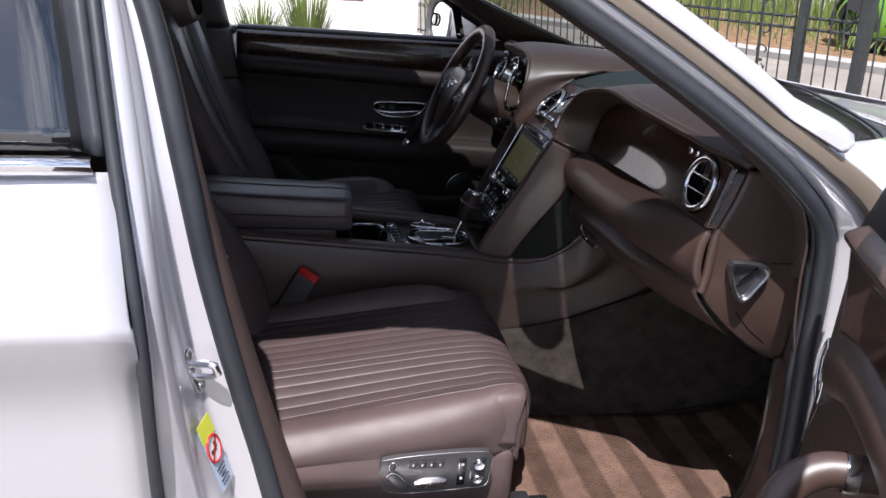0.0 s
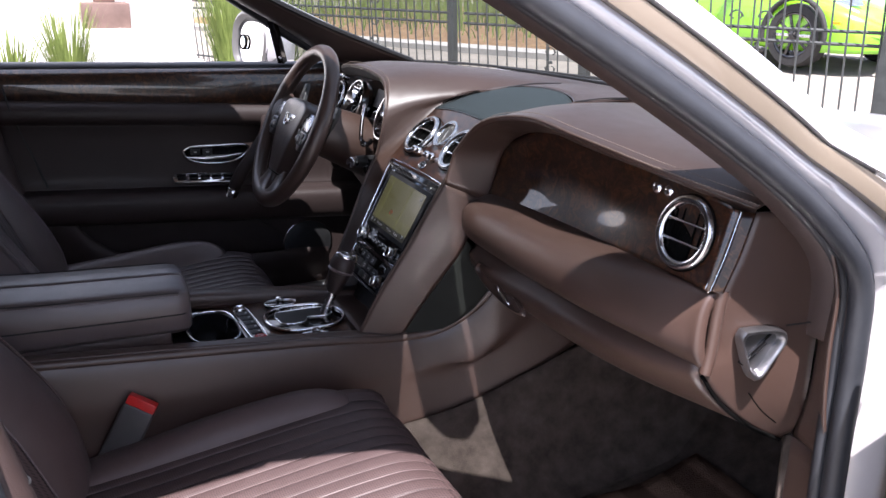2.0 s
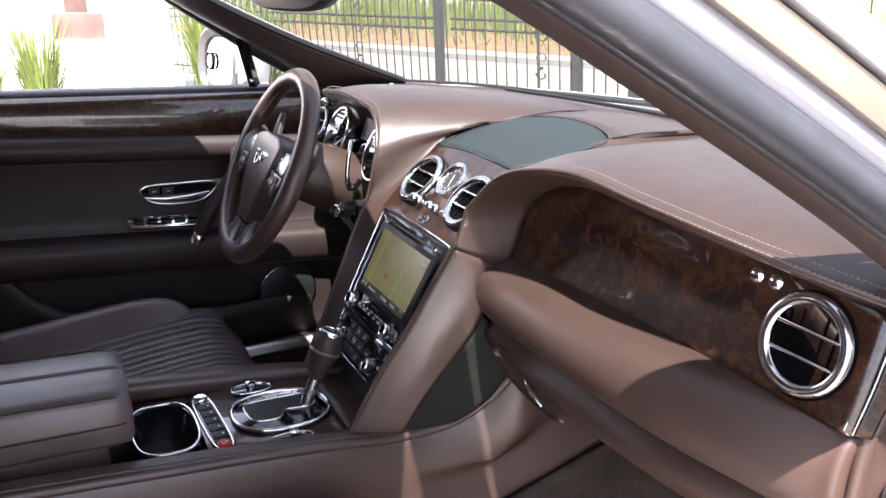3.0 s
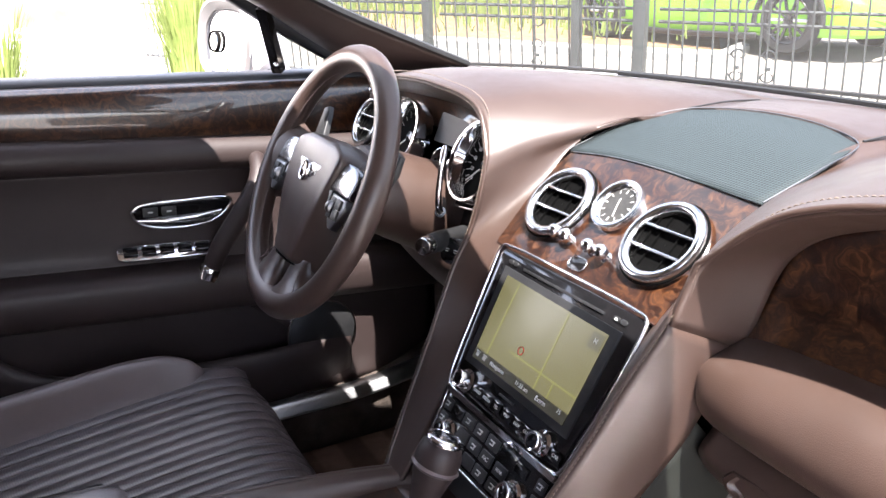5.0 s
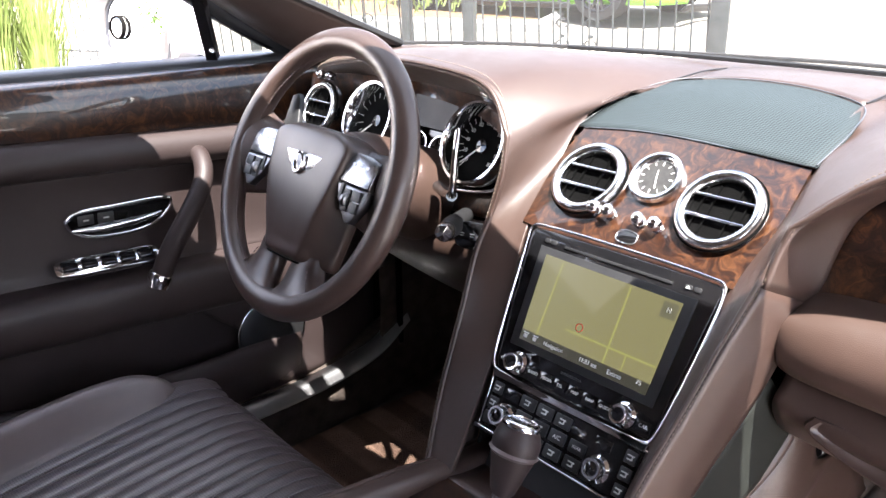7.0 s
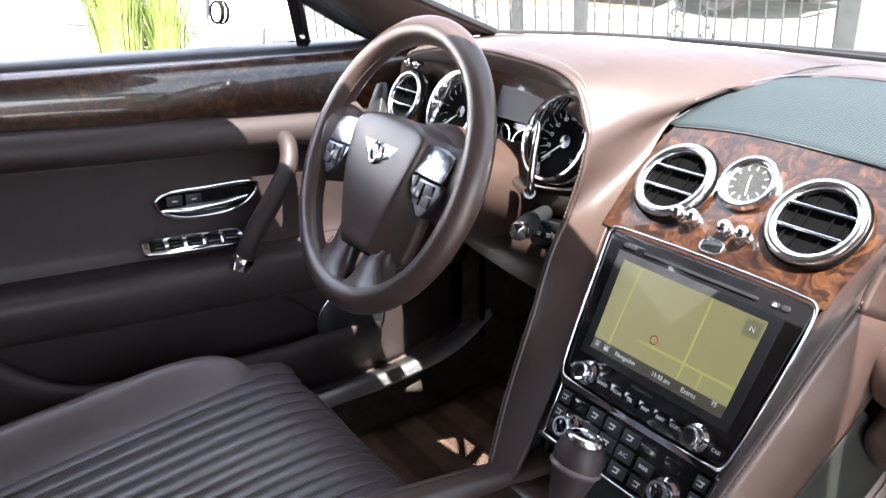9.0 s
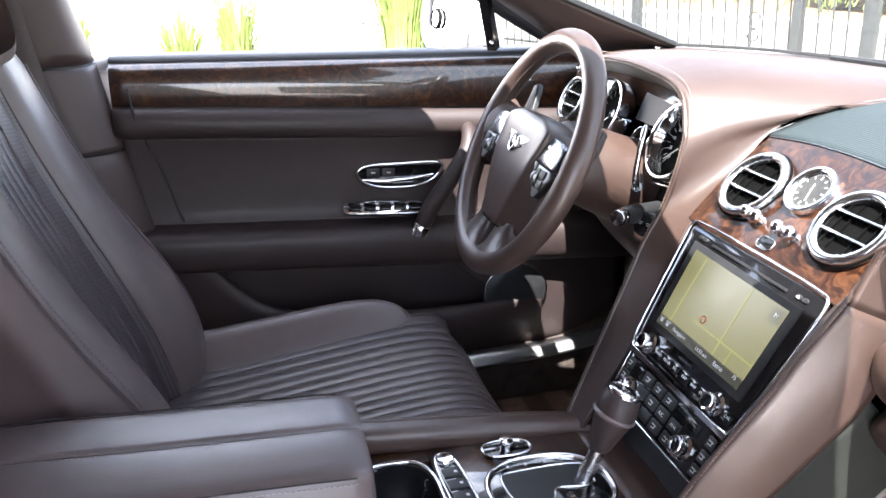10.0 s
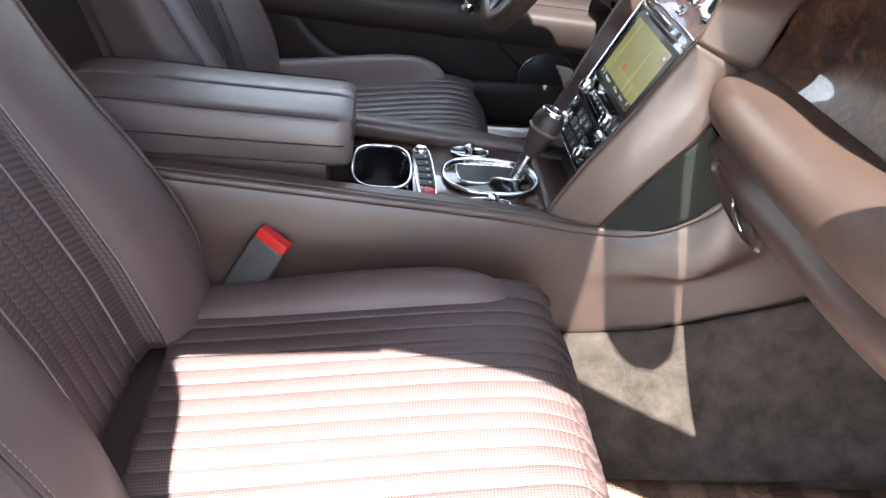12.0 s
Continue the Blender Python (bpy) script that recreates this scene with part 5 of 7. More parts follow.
    g = (V, F + [tuple(range(n))[::-1], tuple(range(len(V) - n, len(V)))])
    part("backrest", g if s > 0 else flip(g), hide, st)
    for q in (-1, 1):
        rows = [[], [], [], [], []]
        for j, (fx, _, fz) in list(enumerate(front))[1:38:4]:
            u = j / 39
            hw = .255 - .02 * u - .05 * max(0, (u - .82) / .18) ** 2
            bk = .19 - .07 * u - .05 * max(0, (u - .9) / .1)
            bl = .030 * math.exp(-((u - .24) / .20) ** 2)
            for r, (a, e) in zip(rows, ((-.011 + bl * .92, -.008), (-.026 + bl * .7, .006), (-.050 + bl * .35, .0105 + bl * .2), (-bk * .45, .0105), (-bk * .80, .004))):
                r.append((fx + a, q * (hw + e), fz - .32 * a))
        g = loft([W(r) for r in rows], 20, 40)
        part("back_side", (flip(g) if q > 0 else g) if s > 0 else (g if q > 0 else flip(g)), SEAT_SIDE, st, "brown leather seat side", thick=0.003, offset=0.0)
    ys = np.linspace(-.115, .115, 140)
    pleat = .004 * (np.abs(np.sin((ys + .069) / .023 * np.pi)) ** .35 - 1) * (np.abs(ys) < .0695)
    P = np.zeros((40, 140, 3))
    for i, (fx, _, fz) in enumerate(front):
        u = i / 39
        bol = .064 * (1 - .55 * u ** 2)
        iw = .100 + .004 * u
        off = np.interp(np.abs(ys) * (1 - .02 * u), [0, iw * .6, iw, iw + .022], [-bol, -bol, -bol * .9, -bol * .25]) + .006 + pleat - .010 * np.maximum(0, np.abs(ys) / .115 - .96) / .04
        P[i, :, 0], P[i, :, 1], P[i, :, 2] = fx + off, ys * (1 - .02 * u), fz - .32 * off
    V, F = grid(P)
    part("back_insert", fix((np.array(W(V)), F)) if s < 0 else flip((np.array(W(V)), F)), lit if s < 0 else HIDE_PERF, st, "pleated perforated leather", thick=0.004, offset=1.0)
    for e in (2, int(np.argmin(np.abs(ys + .069))), int(np.argmin(np.abs(ys - .069))), 137):
        part("back_seam", tube(sp(W(P[2:38, e] + np.array([.0015, 0, .0006])), 60), .0013, 6), THREAD_DARK if s > 0 else THREAD_MID, st)
    for q in (-1, 1):
        line = []
        for j, (fx, _, fz) in list(enumerate(front))[3:38:5]:
            u = j / 39
            bl = .030 * math.exp(-((u - .24) / .20) ** 2)
            line.append((fx - .008 + bl * .92, q * (.255 - .02 * u - .05 * max(0, (u - .82) / .18) ** 2 - .012), fz - .32 * (-.012 + bl * .9) + .002))
        part("bolster_seam", tube(sp(W(line), 50), .0018, 6), hide, st)
        part("stitching", stitches(sp(W([(x + .0015, y - q * .006, z + .001) for x, y, z in line]), 90), .006, .0008, .0), THREAD_DARK if s > 0 else THREAD, st)
    part("headrest", moved(dome(oval(.135, .095, 48, 3.4), [(.80, -.055), (.93, -.048), (1.0, -.020), (1.0, .015), (.95, .040), (.85, .050), (.5, .056), (.05, .057)]), axes((nose - .690 + lean[1][-1], cy, 1.134), (0, -1, 0), (-.25, 0, 1))), hide, st)
    for y in (-.06, .06):
        part("headrest_post", tube([(nose - .70 + lean[1][-1], cy + y, 1.02), (nose - .705 + lean[1][-1], cy + y, 1.10)], .006, 10), CHROME, st)
    for y in (-.20, .20):
        part("seat_rail", box(.60, .03, .045, .006, Matrix.Translation((nose - .30, cy + y, .318))), BLACK, st)
        part("rail_end_cap", box(.05, .034, .02, .006, Matrix.Translation((nose + .015, cy + y, .318))), SATIN, st)
    return st


seat(-1, -.125, -.410, "brown leather passenger seat with pleated perforated cushion and side switches")
seat(1, -.165, .385, "dark brown leather driver seat with pleated perforated cushion")
# belt buckle beside the passenger seat
buckle = thing("seat_belt_buckle", "black seat belt buckle with a red release button", "belt buckle", (-.55, -.175, .50))
BK = axes((-.514, -.170, .592), (.82, -.36, -.455), (.50, .05, .86))
part("buckle_body", box(.048, .120, .026, .005, BK @ Matrix.Translation((0, -.062, 0)), 3), BUCKLE_GREY, buckle)
part("release_button", box(.045, .020, .021, .003, BK @ Matrix.Translation((0, .001, .001))), RED, buckle)
part("buckle_strap", box(.034, .08, .008, .002, BK @ Matrix.Translation((0, -.12, 0))), BLACK, buckle)

body = thing("saloon_car", "pale silver luxury saloon car with its front passenger door open", "car", (-.3, 0, 0))


# ---- front doors ----
def sag(x):
    """The door's lines fall a little towards the nose."""
    return -.033 * (x + .65) / .62


def car_door(m, label):
    """A front door's inside and skin; m carries it from the driver's side to its place."""
    xs = [-.715, -.55, -.35, -.15, .05, .24]

    def row(y, z, k=1.0, bow=0.0):
        return [(x, y + bow * (x + .2) ** 2, z + k * sag(x)) for x in xs]

    d = part("front_door", moved(loft([row(.845, 1.006, .3), row(.93, .99, .3), row(.965, .86, 0), row(.975, .70, 0), row(.955, .50, 0), row(.93, .38, 0)], 24, 24), m), PAINT, body, label, 0.004)

    def P(name, g, mat, parent=None, label="", thick=0.0, **kw):
        return part(name, moved(g, m), mat, parent or d, label, thick, **kw)

    P("belt_seal", loft([row(.842, 1.006, .35), row(.838, 1.012, .35), row(.815, 1.013, .35), row(.795, 1.009, .35), row(.790, .996, .35)], 10, 30), BLACK, thick=0.003)
    P("burl_band", loft([row(.788, .999, .35), row(.776, .991, .4), row(.7675, .972, .6), row(.7665, .950, .9), row(.7715, .931, 1.0)], 14, 40), BURL, None, "glossy walnut burl door band", 0.006)
    P("band_trim", tube(sp(row(.7695, .931, 1.0), 30), .0013, 6), SATIN)
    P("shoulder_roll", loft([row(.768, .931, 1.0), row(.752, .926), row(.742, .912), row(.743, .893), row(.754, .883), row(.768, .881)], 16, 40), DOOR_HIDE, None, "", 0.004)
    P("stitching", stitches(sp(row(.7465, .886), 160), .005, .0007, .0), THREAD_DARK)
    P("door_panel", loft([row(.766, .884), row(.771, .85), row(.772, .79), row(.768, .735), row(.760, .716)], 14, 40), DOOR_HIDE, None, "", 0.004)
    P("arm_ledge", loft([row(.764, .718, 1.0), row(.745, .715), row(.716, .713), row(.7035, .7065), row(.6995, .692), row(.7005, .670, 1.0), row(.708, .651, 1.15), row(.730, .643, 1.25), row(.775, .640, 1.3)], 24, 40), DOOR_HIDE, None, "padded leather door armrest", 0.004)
    P("stitching", stitches(sp(row(.7035, .7075), 160), .005, .0007, .0), THREAD_DARK)
    P("pocket_back", loft([[(-.70, .778, .66), (-.35, .785, .645), (.02, .78, .60)], [(-.70, .778, .50), (-.35, .785, .48), (.02, .78, .48)]], 6, 16), DOOR_HIDE, None, "dark door pocket", 0.004)
    rim = [(-.715, .742, .705), (-.65, .738, .690), (-.592, .733, .655), (-.545, .728, .595), (-.48, .722, .548), (-.37, .718, .520), (-.20, .717, .510), (-.05, .720, .508), (.06, .735, .508)]
    low = [(x, y + .02, .40) for x, y, z in rim]
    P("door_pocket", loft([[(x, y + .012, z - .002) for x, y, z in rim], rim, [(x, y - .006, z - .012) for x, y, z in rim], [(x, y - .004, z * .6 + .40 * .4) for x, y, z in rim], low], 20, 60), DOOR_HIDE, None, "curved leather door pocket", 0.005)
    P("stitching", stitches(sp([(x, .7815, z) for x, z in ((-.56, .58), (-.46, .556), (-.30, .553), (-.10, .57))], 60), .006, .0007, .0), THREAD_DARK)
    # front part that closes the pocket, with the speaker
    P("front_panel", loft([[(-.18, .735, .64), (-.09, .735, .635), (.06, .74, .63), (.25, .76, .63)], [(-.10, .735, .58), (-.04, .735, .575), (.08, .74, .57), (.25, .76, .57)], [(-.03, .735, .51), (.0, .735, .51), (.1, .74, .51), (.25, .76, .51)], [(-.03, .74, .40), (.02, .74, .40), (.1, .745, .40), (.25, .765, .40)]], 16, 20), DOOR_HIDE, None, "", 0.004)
    SPK = axes((.005, .7335, .525), (1, 0, 0), (0, .02, 1))
    P("door_speaker", dome(oval(.066, .060, 40), [(1.0, -.004), (.99, .004), (.93, .006), (.5, .009), (.05, .010)], SPK), BLACK, None, "round dark speaker cover")
    part("speaker_rim", moved(ring(oval(.0675, .0615, 48), .0018, SPK @ Matrix.Translation((0, 0, .003))), m), CHROME, d)
    # release handle in its bowl
    HF = axes((-.222, .7645, .781), (1, .0, -.04), (.03, -.02, 1))
    bowl = [(p[0] * 1.02, p[1] * .80) for p in sp([(-.080, .010, 0), (-.068, .022, 0), (0, .027, 0), (.068, .028, 0), (.081, .022, 0), (.070, -.004, 0), (.045, -.024, 0), (0, -.031, 0), (-.050, -.025, 0), (-.074, -.008, 0), (-.080, .010, 0)], 60)[:-1]]
    P("handle_bowl", dome(bowl, [(1.0, .0005), (.97, .0035), (.9, .0025), (.4, .002), (.05, .002)], HF), GLOSS, None, "gloss black handle bowl in a chrome ring")
    part("bowl_ring", moved(ring(bowl, .0034, HF @ Matrix.Translation((0, 0, .001))), m), CHROME, d)
    part("release_lever", moved(tube([(HF @ Vector(p))[:] for p in ((-.072, -.008, .001), (-.03, -.010, .006), (.02, -.008, .006), (.066, -.001, .002))], [.003, .0055, .005, .003], 10), m), CHROME, d)
    for u in (-.052, -.022):
        part("lock_switch", moved(box(.024, .016, .004, .0015, HF @ Matrix.Translation((u, .006, .002))), m), BLACK, d)
        part("legend_mark", moved(box(.008, .002, .0004, 0, HF @ Matrix.Translation((u, .006, .0043))), m), LEGEND, d, flat=True)
    # switch plate on the ledge
    SF = axes((-.258, .742, .7215), (1, 0, -.053), (0, .72, .69))
    plate = P("switch_plate", slab(oval(.079, .0145, 32, 5), .006, SF @ Matrix.Translation((0, 0, .008)), .001), CHROME, None, "chrome window switch plate")
    for k in range(5):
        part("window_switch", moved(box(.0225, .0175, .006, .0015, SF @ Matrix.Translation((-.058 + .029 * k, .001, .010)) @ Matrix.Rotation(radians(-10), 4, "X")), m), GLOSS, d)
    P("panel_seam", tube(sp([(-.690, .766, .975), (-.678, .740, .912), (-.668, .765, .87), (-.645, .768, .80), (-.622, .757, .725)], 30), .0024, 6), BLACK)
    # diagonal pull
    pull = P("door_pull", tube(sp([(-.197, .700, .692), (-.178, .692, .735), (-.140, .690, .790), (-.108, .700, .835), (-.096, .726, .862), (-.094, .752, .868)], 30), [.0155 + .001 * math.sin(i / 5) for i in range(30)], 16), DOOR_HIDE, None, "leather-wrapped door pull with a chrome foot")
    part("pull_foot", moved(lathe([(.0170, -.010), (.0190, .0), (.0185, .010), (.0165, .014)], 24, axes((-.199, .7005, .688), (0, 1, 0), (-.9, 0, .4))), m), CHROME, d)
    part("stitching", moved(stitches([(x, y - .0155, z + .002) for x, y, z in sp([(-.190, .699, .705), (-.178, .693, .735), (-.140, .691, .790), (-.112, .699, .83)], 60)], .006, .0008, .0), m), THREAD_DARK, d)
    # oval side vent near the hinges
    VF = axes((.102, .727, .775), (.25, 0, 1), (-1, 0, .25))
    dv = P("door_vent", dome(oval(.050, .022, 40, 2.3), [(1.05, -.004), (1.04, .003), (.97, .006), (.88, .003), (.86, -.006), (.05, -.007)], flip_frame(VF)), BLACK, None, "oval slatted vent in a chrome ring")
    part("vent_ring", moved(ring(oval(.051, .023, 44, 2.3), .0016, flip_frame(VF) @ Matrix.Translation((0, 0, .005))), m), CHROME, d)
    for k in (-1, 0, 1):
        part("vent_slat", moved(box(.066 - .012 * abs(k), .003, .004, .001, flip_frame(VF) @ Matrix.Translation((0, .011 * k, .003))), m), SATIN, d)
    # front leather edge, lower edge and outer skin
    P("front_edge", loft([[(.24, .79, .985), (.245, .772, .88), (.245, .765, .75), (.25, .765, .60), (.255, .77, .40)], [(.262, .84, .985), (.265, .84, .88), (.27, .84, .75), (.275, .84, .60), (.28, .84, .40)]], 8, 20), BLACK, None, "", 0.004)
    P("bottom_edge", loft([row(.745, .40, 0), row(.93, .38, 0)], 4, 10), BLACK, None, "", 0.004)
    P("rear_edge", loft([[(-.716, .79, .998), (-.716, .77, .80), (-.716, .755, .60), (-.716, .745, .40)], [(-.718, .92, .99), (-.718, .96, .80), (-.718, .96, .60), (-.718, .93, .40)]], 8, 12), PAINT, None, "", 0.003)
    # window frame and the mirror sail
    P("window_frame", tube(sp([(.22, .815, .985), (.12, .812, 1.01), (.0, .79, 1.07), (-.13, .765, 1.15), (-.30, .73, 1.255), (-.48, .70, 1.315), (-.66, .69, 1.335)], 50), .015, 10), RUBBER)
    P("window_post", tube(sp([(-.036, .770, 1.008), (-.050, .758, 1.06), (-.066, .742, 1.115)], 12), .0125, 4), GLOSS, None, "black window post")
    P("post_screw", lathe([(.0038, -.001), (.0035, .002), (.0005, .0015)], 12, axes((-.046, .752, 1.022), (1, 0, -.2), (.2, 0, 1))), SATIN)
    P("quarter_glass", loft([[(-.036, .79, 1.012), (-.066, .762, 1.115)], [(.12, .80, 1.010), (-.06, .765, 1.120)]], 6, 6), GLASS, None, "small triangular window pane", flat=True).visible_shadow = False
    return d


def flip_frame(F):
    """The same frame facing the other way."""
    return F @ Matrix.Rotation(math.pi, 4, "X")


car_door(Matrix.Identity(4), "closed driver door lined in brown leather with a burl band")


def passenger_door(m, label):
    """The open door: its waist drops towards the hinges; given on the driver's side and carried over by m."""
    def at(x, xs, zs):
        return float(np.interp(x, xs, zs))

    def pad_z(x):
        return at(x, (-.8, -.4, -.15, -.04, .12, .18), (1.004, .998, .985, .968, .952, .945))

    def burl_z(x):
        return at(x, (-.8, -.25, -.085, .047, .10), (.935, .915, .888, .850, .828))

    def roll_z(x):
        return at(x, (-.8, -.25, -.115, .028, .06), (.888, .868, .836, .775, .757))

    xs = (-.80, -.55, -.35, -.20, -.10, -.02, .06, .13)
    d = part("front_door", moved(loft([[(x, y, z) for x in (-.80, -.5, -.2, .05, .20)] for y, z in ((.845, .965), (.93, .955), (.965, .86), (.975, .70), (.955, .50), (.93, .38))], 24, 24), m), PAINT, body, label, 0.004)

    def P(name, g, mat, parent=None, label="", thick=0.0, **kw):
        return part(name, moved(g, m), mat, parent or d, label, thick, **kw)

    # lining with its rolled leading edge
    rows = []
    for z in (.950, .90, .84, .78, .70, .62, .50, .40):
        e = at(z, (.4, .6, .79, .93), (.180, .190, .168, .146))
        rows.append([(e + .024, .845, z), (e + .010, .79, z), (e, .748, z), (e - .030, .7395, z), (.02, .739, z), (-.25, .739, z), (-.80, .739, z)])
    P("lining", loft(rows, 30, 40), LEATHER, None, "brown leather door lining", 0.004)
    P("top_pad", loft([[(x, y, pad_z(x) + h) for x in xs] for y, h in ((.842, .006), (.81, .016), (.765, .014), (.738, .004), (.728, -.004), (.736, -.014))], 20, 40), LEATHER, None, "stitched leather door top", 0.004)
    P("stitching", stitches(sp([(x, .7335, pad_z(x) + .004) for x in xs], 120), .005, .0008, .0), THREAD_DARK)
    rows = []
    for k in (0, .25, .5, .75, 1):
        front = .102 - .055 * k
        rows.append([(x, .7345 + .002 * math.sin(k * 3), (pad_z(x) - .012) * (1 - k) + burl_z(x) * k) for x in (-.80, -.5, -.3, -.18, -.10, -.04, front - .03, front)])
    P("burl_band", loft(rows, 14, 40), BURL, None, "glossy walnut burl door band", 0.004)
    rows = []
    for k, y in ((0, .736), (.10, .724), (.35, .717), (.70, .717), (.92, .724), (1, .736)):
        front = .034 - .030 * k
        rows.append([(x, y + w * (.736 - y), burl_z(x) * (1 - k) + roll_z(x) * k) for x, w in ((-.80, 0), (-.5, 0), (-.3, 0), (-.18, 0), (-.10, 0), (-.05, 0), (front - .016, .1), (front - .004, .45), (front, 1))])
    P("shoulder_roll", loft(rows, 20, 50), LEATHER, None, "padded leather shoulder roll", 0.003)
    P("lining_seam", tube(sp([(.194, .745, .612), (.165, .7385, .592), (.11, .7375, .574), (.03, .7375, .560), (-.10, .7375, .552)], 30), .0012, 6), BLACK)
    P("lining_seam", tube(sp([(.10, .7378, .725), (.12, .7378, .690), (.165, .7385, .640), (.194, .745, .618)], 24), .0010, 6), THREAD_DARK)
    P("arm_ledge", loft([[(x, y, z - .04 * (x + .75)) for x in (-.80, -.6, -.4, -.27)] for y, z in ((.738, .705), (.70, .705), (.672, .698), (.668, .680), (.69, .655), (.738, .645))], 20, 24), LEATHER, None, "padded leather door armrest", 0.004)
    # teardrop vent
    VF = axes((.100, .7375, .771), (1, 0, -.14), (.14, 0, 1))
    tear = [tuple(p[:2]) for p in sp([(0, .044, 0), (.020, .030, 0), (.034, .004, 0), (.026, -.024, 0), (.004, -.042, 0), (-.016, -.038, 0), (-.024, -.020, 0), (-.019, .010, 0), (0, .044, 0)], 48)[:-1]]
    vent = P("door_vent", dome(tear, [(1.06, -.004), (1.04, .004), (.96, .006), (.90, .002), (.86, -.004), (.05, -.005)], VF), BLACK, None, "teardrop slatted vent in a chrome ring")
    P("vent_ring", ring(tear, .0017, VF @ Matrix.Translation((0, 0, .0055))), CHROME, vent)
    for u, h in ((-.008, .044), (.006, .052), (.019, .034)):
        P("vent_slat", box(.0030, h, .004, .001, VF @ Matrix.Translation((u, -.002, .003)) @ Matrix.Rotation(radians(-8), 4, "Z")), SATIN, vent)
    # pull with its bright cap
    pull = P("door_pull", tube(sp([(-.365, .668, .680), (-.345, .655, .735), (-.315, .652, .785), (-.28, .660, .820), (-.26, .690, .838), (-.256, .735, .842)], 30), .0165, 16), LEATHER, None, "leather-wrapped door pull with a chrome cap")
    P("pull_cap", lathe([(.0175, -.004), (.019, .0), (.0185, .008)], 24, axes((-.257, .716, .8405), (1, 0, 0), (0, 0, 1))), CHROME, pull)
    P("stitching", stitches([(x, y - .0165, z) for x, y, z in sp([(-.36, .664, .69), (-.345, .655, .735), (-.315, .652, .785), (-.285, .659, .815)], 60)], .005, .0009, .0), THREAD, pull)
    # edges, window frame and mirror sail
    P("bottom_edge", loft([[(x, y, z) for x in (-.80, -.3, .19)] for y, z in ((.738, .40), (.93, .38))], 4, 10), BLACK, None, "", 0.004)
    P("rear_edge", loft([[(-.802, y, z) for z in (.99, .80, .60, .40)] for y in (.738, .95)], 8, 12), PAINT, None, "", 0.003)
    P("window_frame", tube(sp([(.02, .765, 1.075), (-.06, .757, 1.14), (-.22, .735, 1.235), (-.42, .705, 1.305), (-.68, .69, 1.335)], 50), .016, 10), RUBBER)
    P("mirror_sail", slab([(.205, -.085), (.200, -.070), (.150, -.020), (.060, .075), (.0, .130), (-.035, .150), (-.035, -.04), (.06, -.055)], .022, axes((0, .752, 1.0), (1, 0, 0), (0, .06, 1)), .005), BLACK)
    return d


OPEN = Matrix.Translation((.262, -.862, 0)) @ Matrix.Rotation(radians(61), 4, "Z") @ Matrix.Translation((-.24, .80, 0)) @ Matrix.Diagonal((1, -1, 1, 1))
passenger_door(OPEN, "wide open passenger door lined in brown leather and burl")

# ---- car body ----
SEAL = [(.243, -.79, .40), (.240, -.79, .55), (.231, -.79, .70), (.226, -.79, .82), (.210, -.79, .915), (.148, -.785, .982), (.053, -.772, 1.053), (-.128, -.745, 1.165), (-.318, -.71, 1.269), (-.505, -.685, 1.326)]
ROOFLINE = [(-.505, -.685, 1.326), (-.62, -.68, 1.354), (-.735, -.685, 1.345), (-.765, -.705, 1.29)]
BSEAL = [(-.765, -.705, 1.29), (-.713, -.750, 1.18), (-.672, -.802, 1.0), (-.645, -.818, .85), (-.591, -.828, .62), (-.545, -.832, .46), (-.47, -.83, .39)]
SILL = [(-.47, -.83, .39), (-.39, -.828, .372), (-.1, -.82, .370), (.14, -.805, .370), (.218, -.795, .382), (.243, -.79, .40)]
loop = np.concatenate([sp(SEAL, 60)[:-1], sp(ROOFLINE, 16)[:-1], sp(BSEAL, 50)[:-1], sp(SILL, 30)[:-1]])
part("door_seal", tube(loop, .0138, 12, True), RUBBER, body, "dark grey rubber door seal")
part("seal_lip", tube([(x, y + .020, z) for x, y, z in loop + (np.array([-.25, -.77, .86]) - loop) * .010], .009, 8, True), RUBBER, body)


def strip(path, prof, centre=(-.25, -.79, .86), n=60):
    """A band swept along a path: prof holds offsets (away from the opening, out of the car)."""
    p = sp(path, n)
    t = np.gradient(p, axis=0)
    t /= np.linalg.norm(t, axis=1)[:, None]
    out = np.stack([t[:, 2], np.zeros(n), -t[:, 0]], 1)
    out /= np.linalg.norm(out, axis=1)[:, None]
    sgn = np.sign(((p - np.array(centre)) * out).sum(1))[:, None]
    out = out * sgn
    low = np.clip((1.03 - p[:, 2:3]) / .13, 0, 1)       # the jamb widens below the pillar
    return grid(np.stack([p + a * (1 + (.67 * low if a > .015 else 0)) * out + np.array([0, -1, 0]) * b2 * (1 + (2.7 * low if b2 > .005 else 0)) for a, b2 in prof], 0))


part("pillar_trim", flip(strip(SEAL[3:], [(-.002, -.010), (-.008, -.030), (-.010, -.055), (.004, -.085), (.030, -.105)])), TRIM_LEATHER, body, "brown leather windscreen pillar trim", thick=0.004)
part("pillar_jamb", flip(strip(SEAL, [(.004, -.004), (.014, .004), (.018, .009), (.027, .010)])), PAINT, body, "painted door jamb", thick=0.003)
part("pillar_jamb_step", flip(strip(SEAL, [(.027, .010), (.0285, .016), (.038, .019), (.046, .020), (.048, .018)])), JAMB_REFLECTION, body, thick=0.003)
part("windscreen_pillar", flip(strip(SEAL[5:], [(.048, .018), (.050, .024), (.062, .025), (.073, .016), (.080, -.004), (.084, -.035), (.080, -.075)])), PAINT, body, thick=0.003)
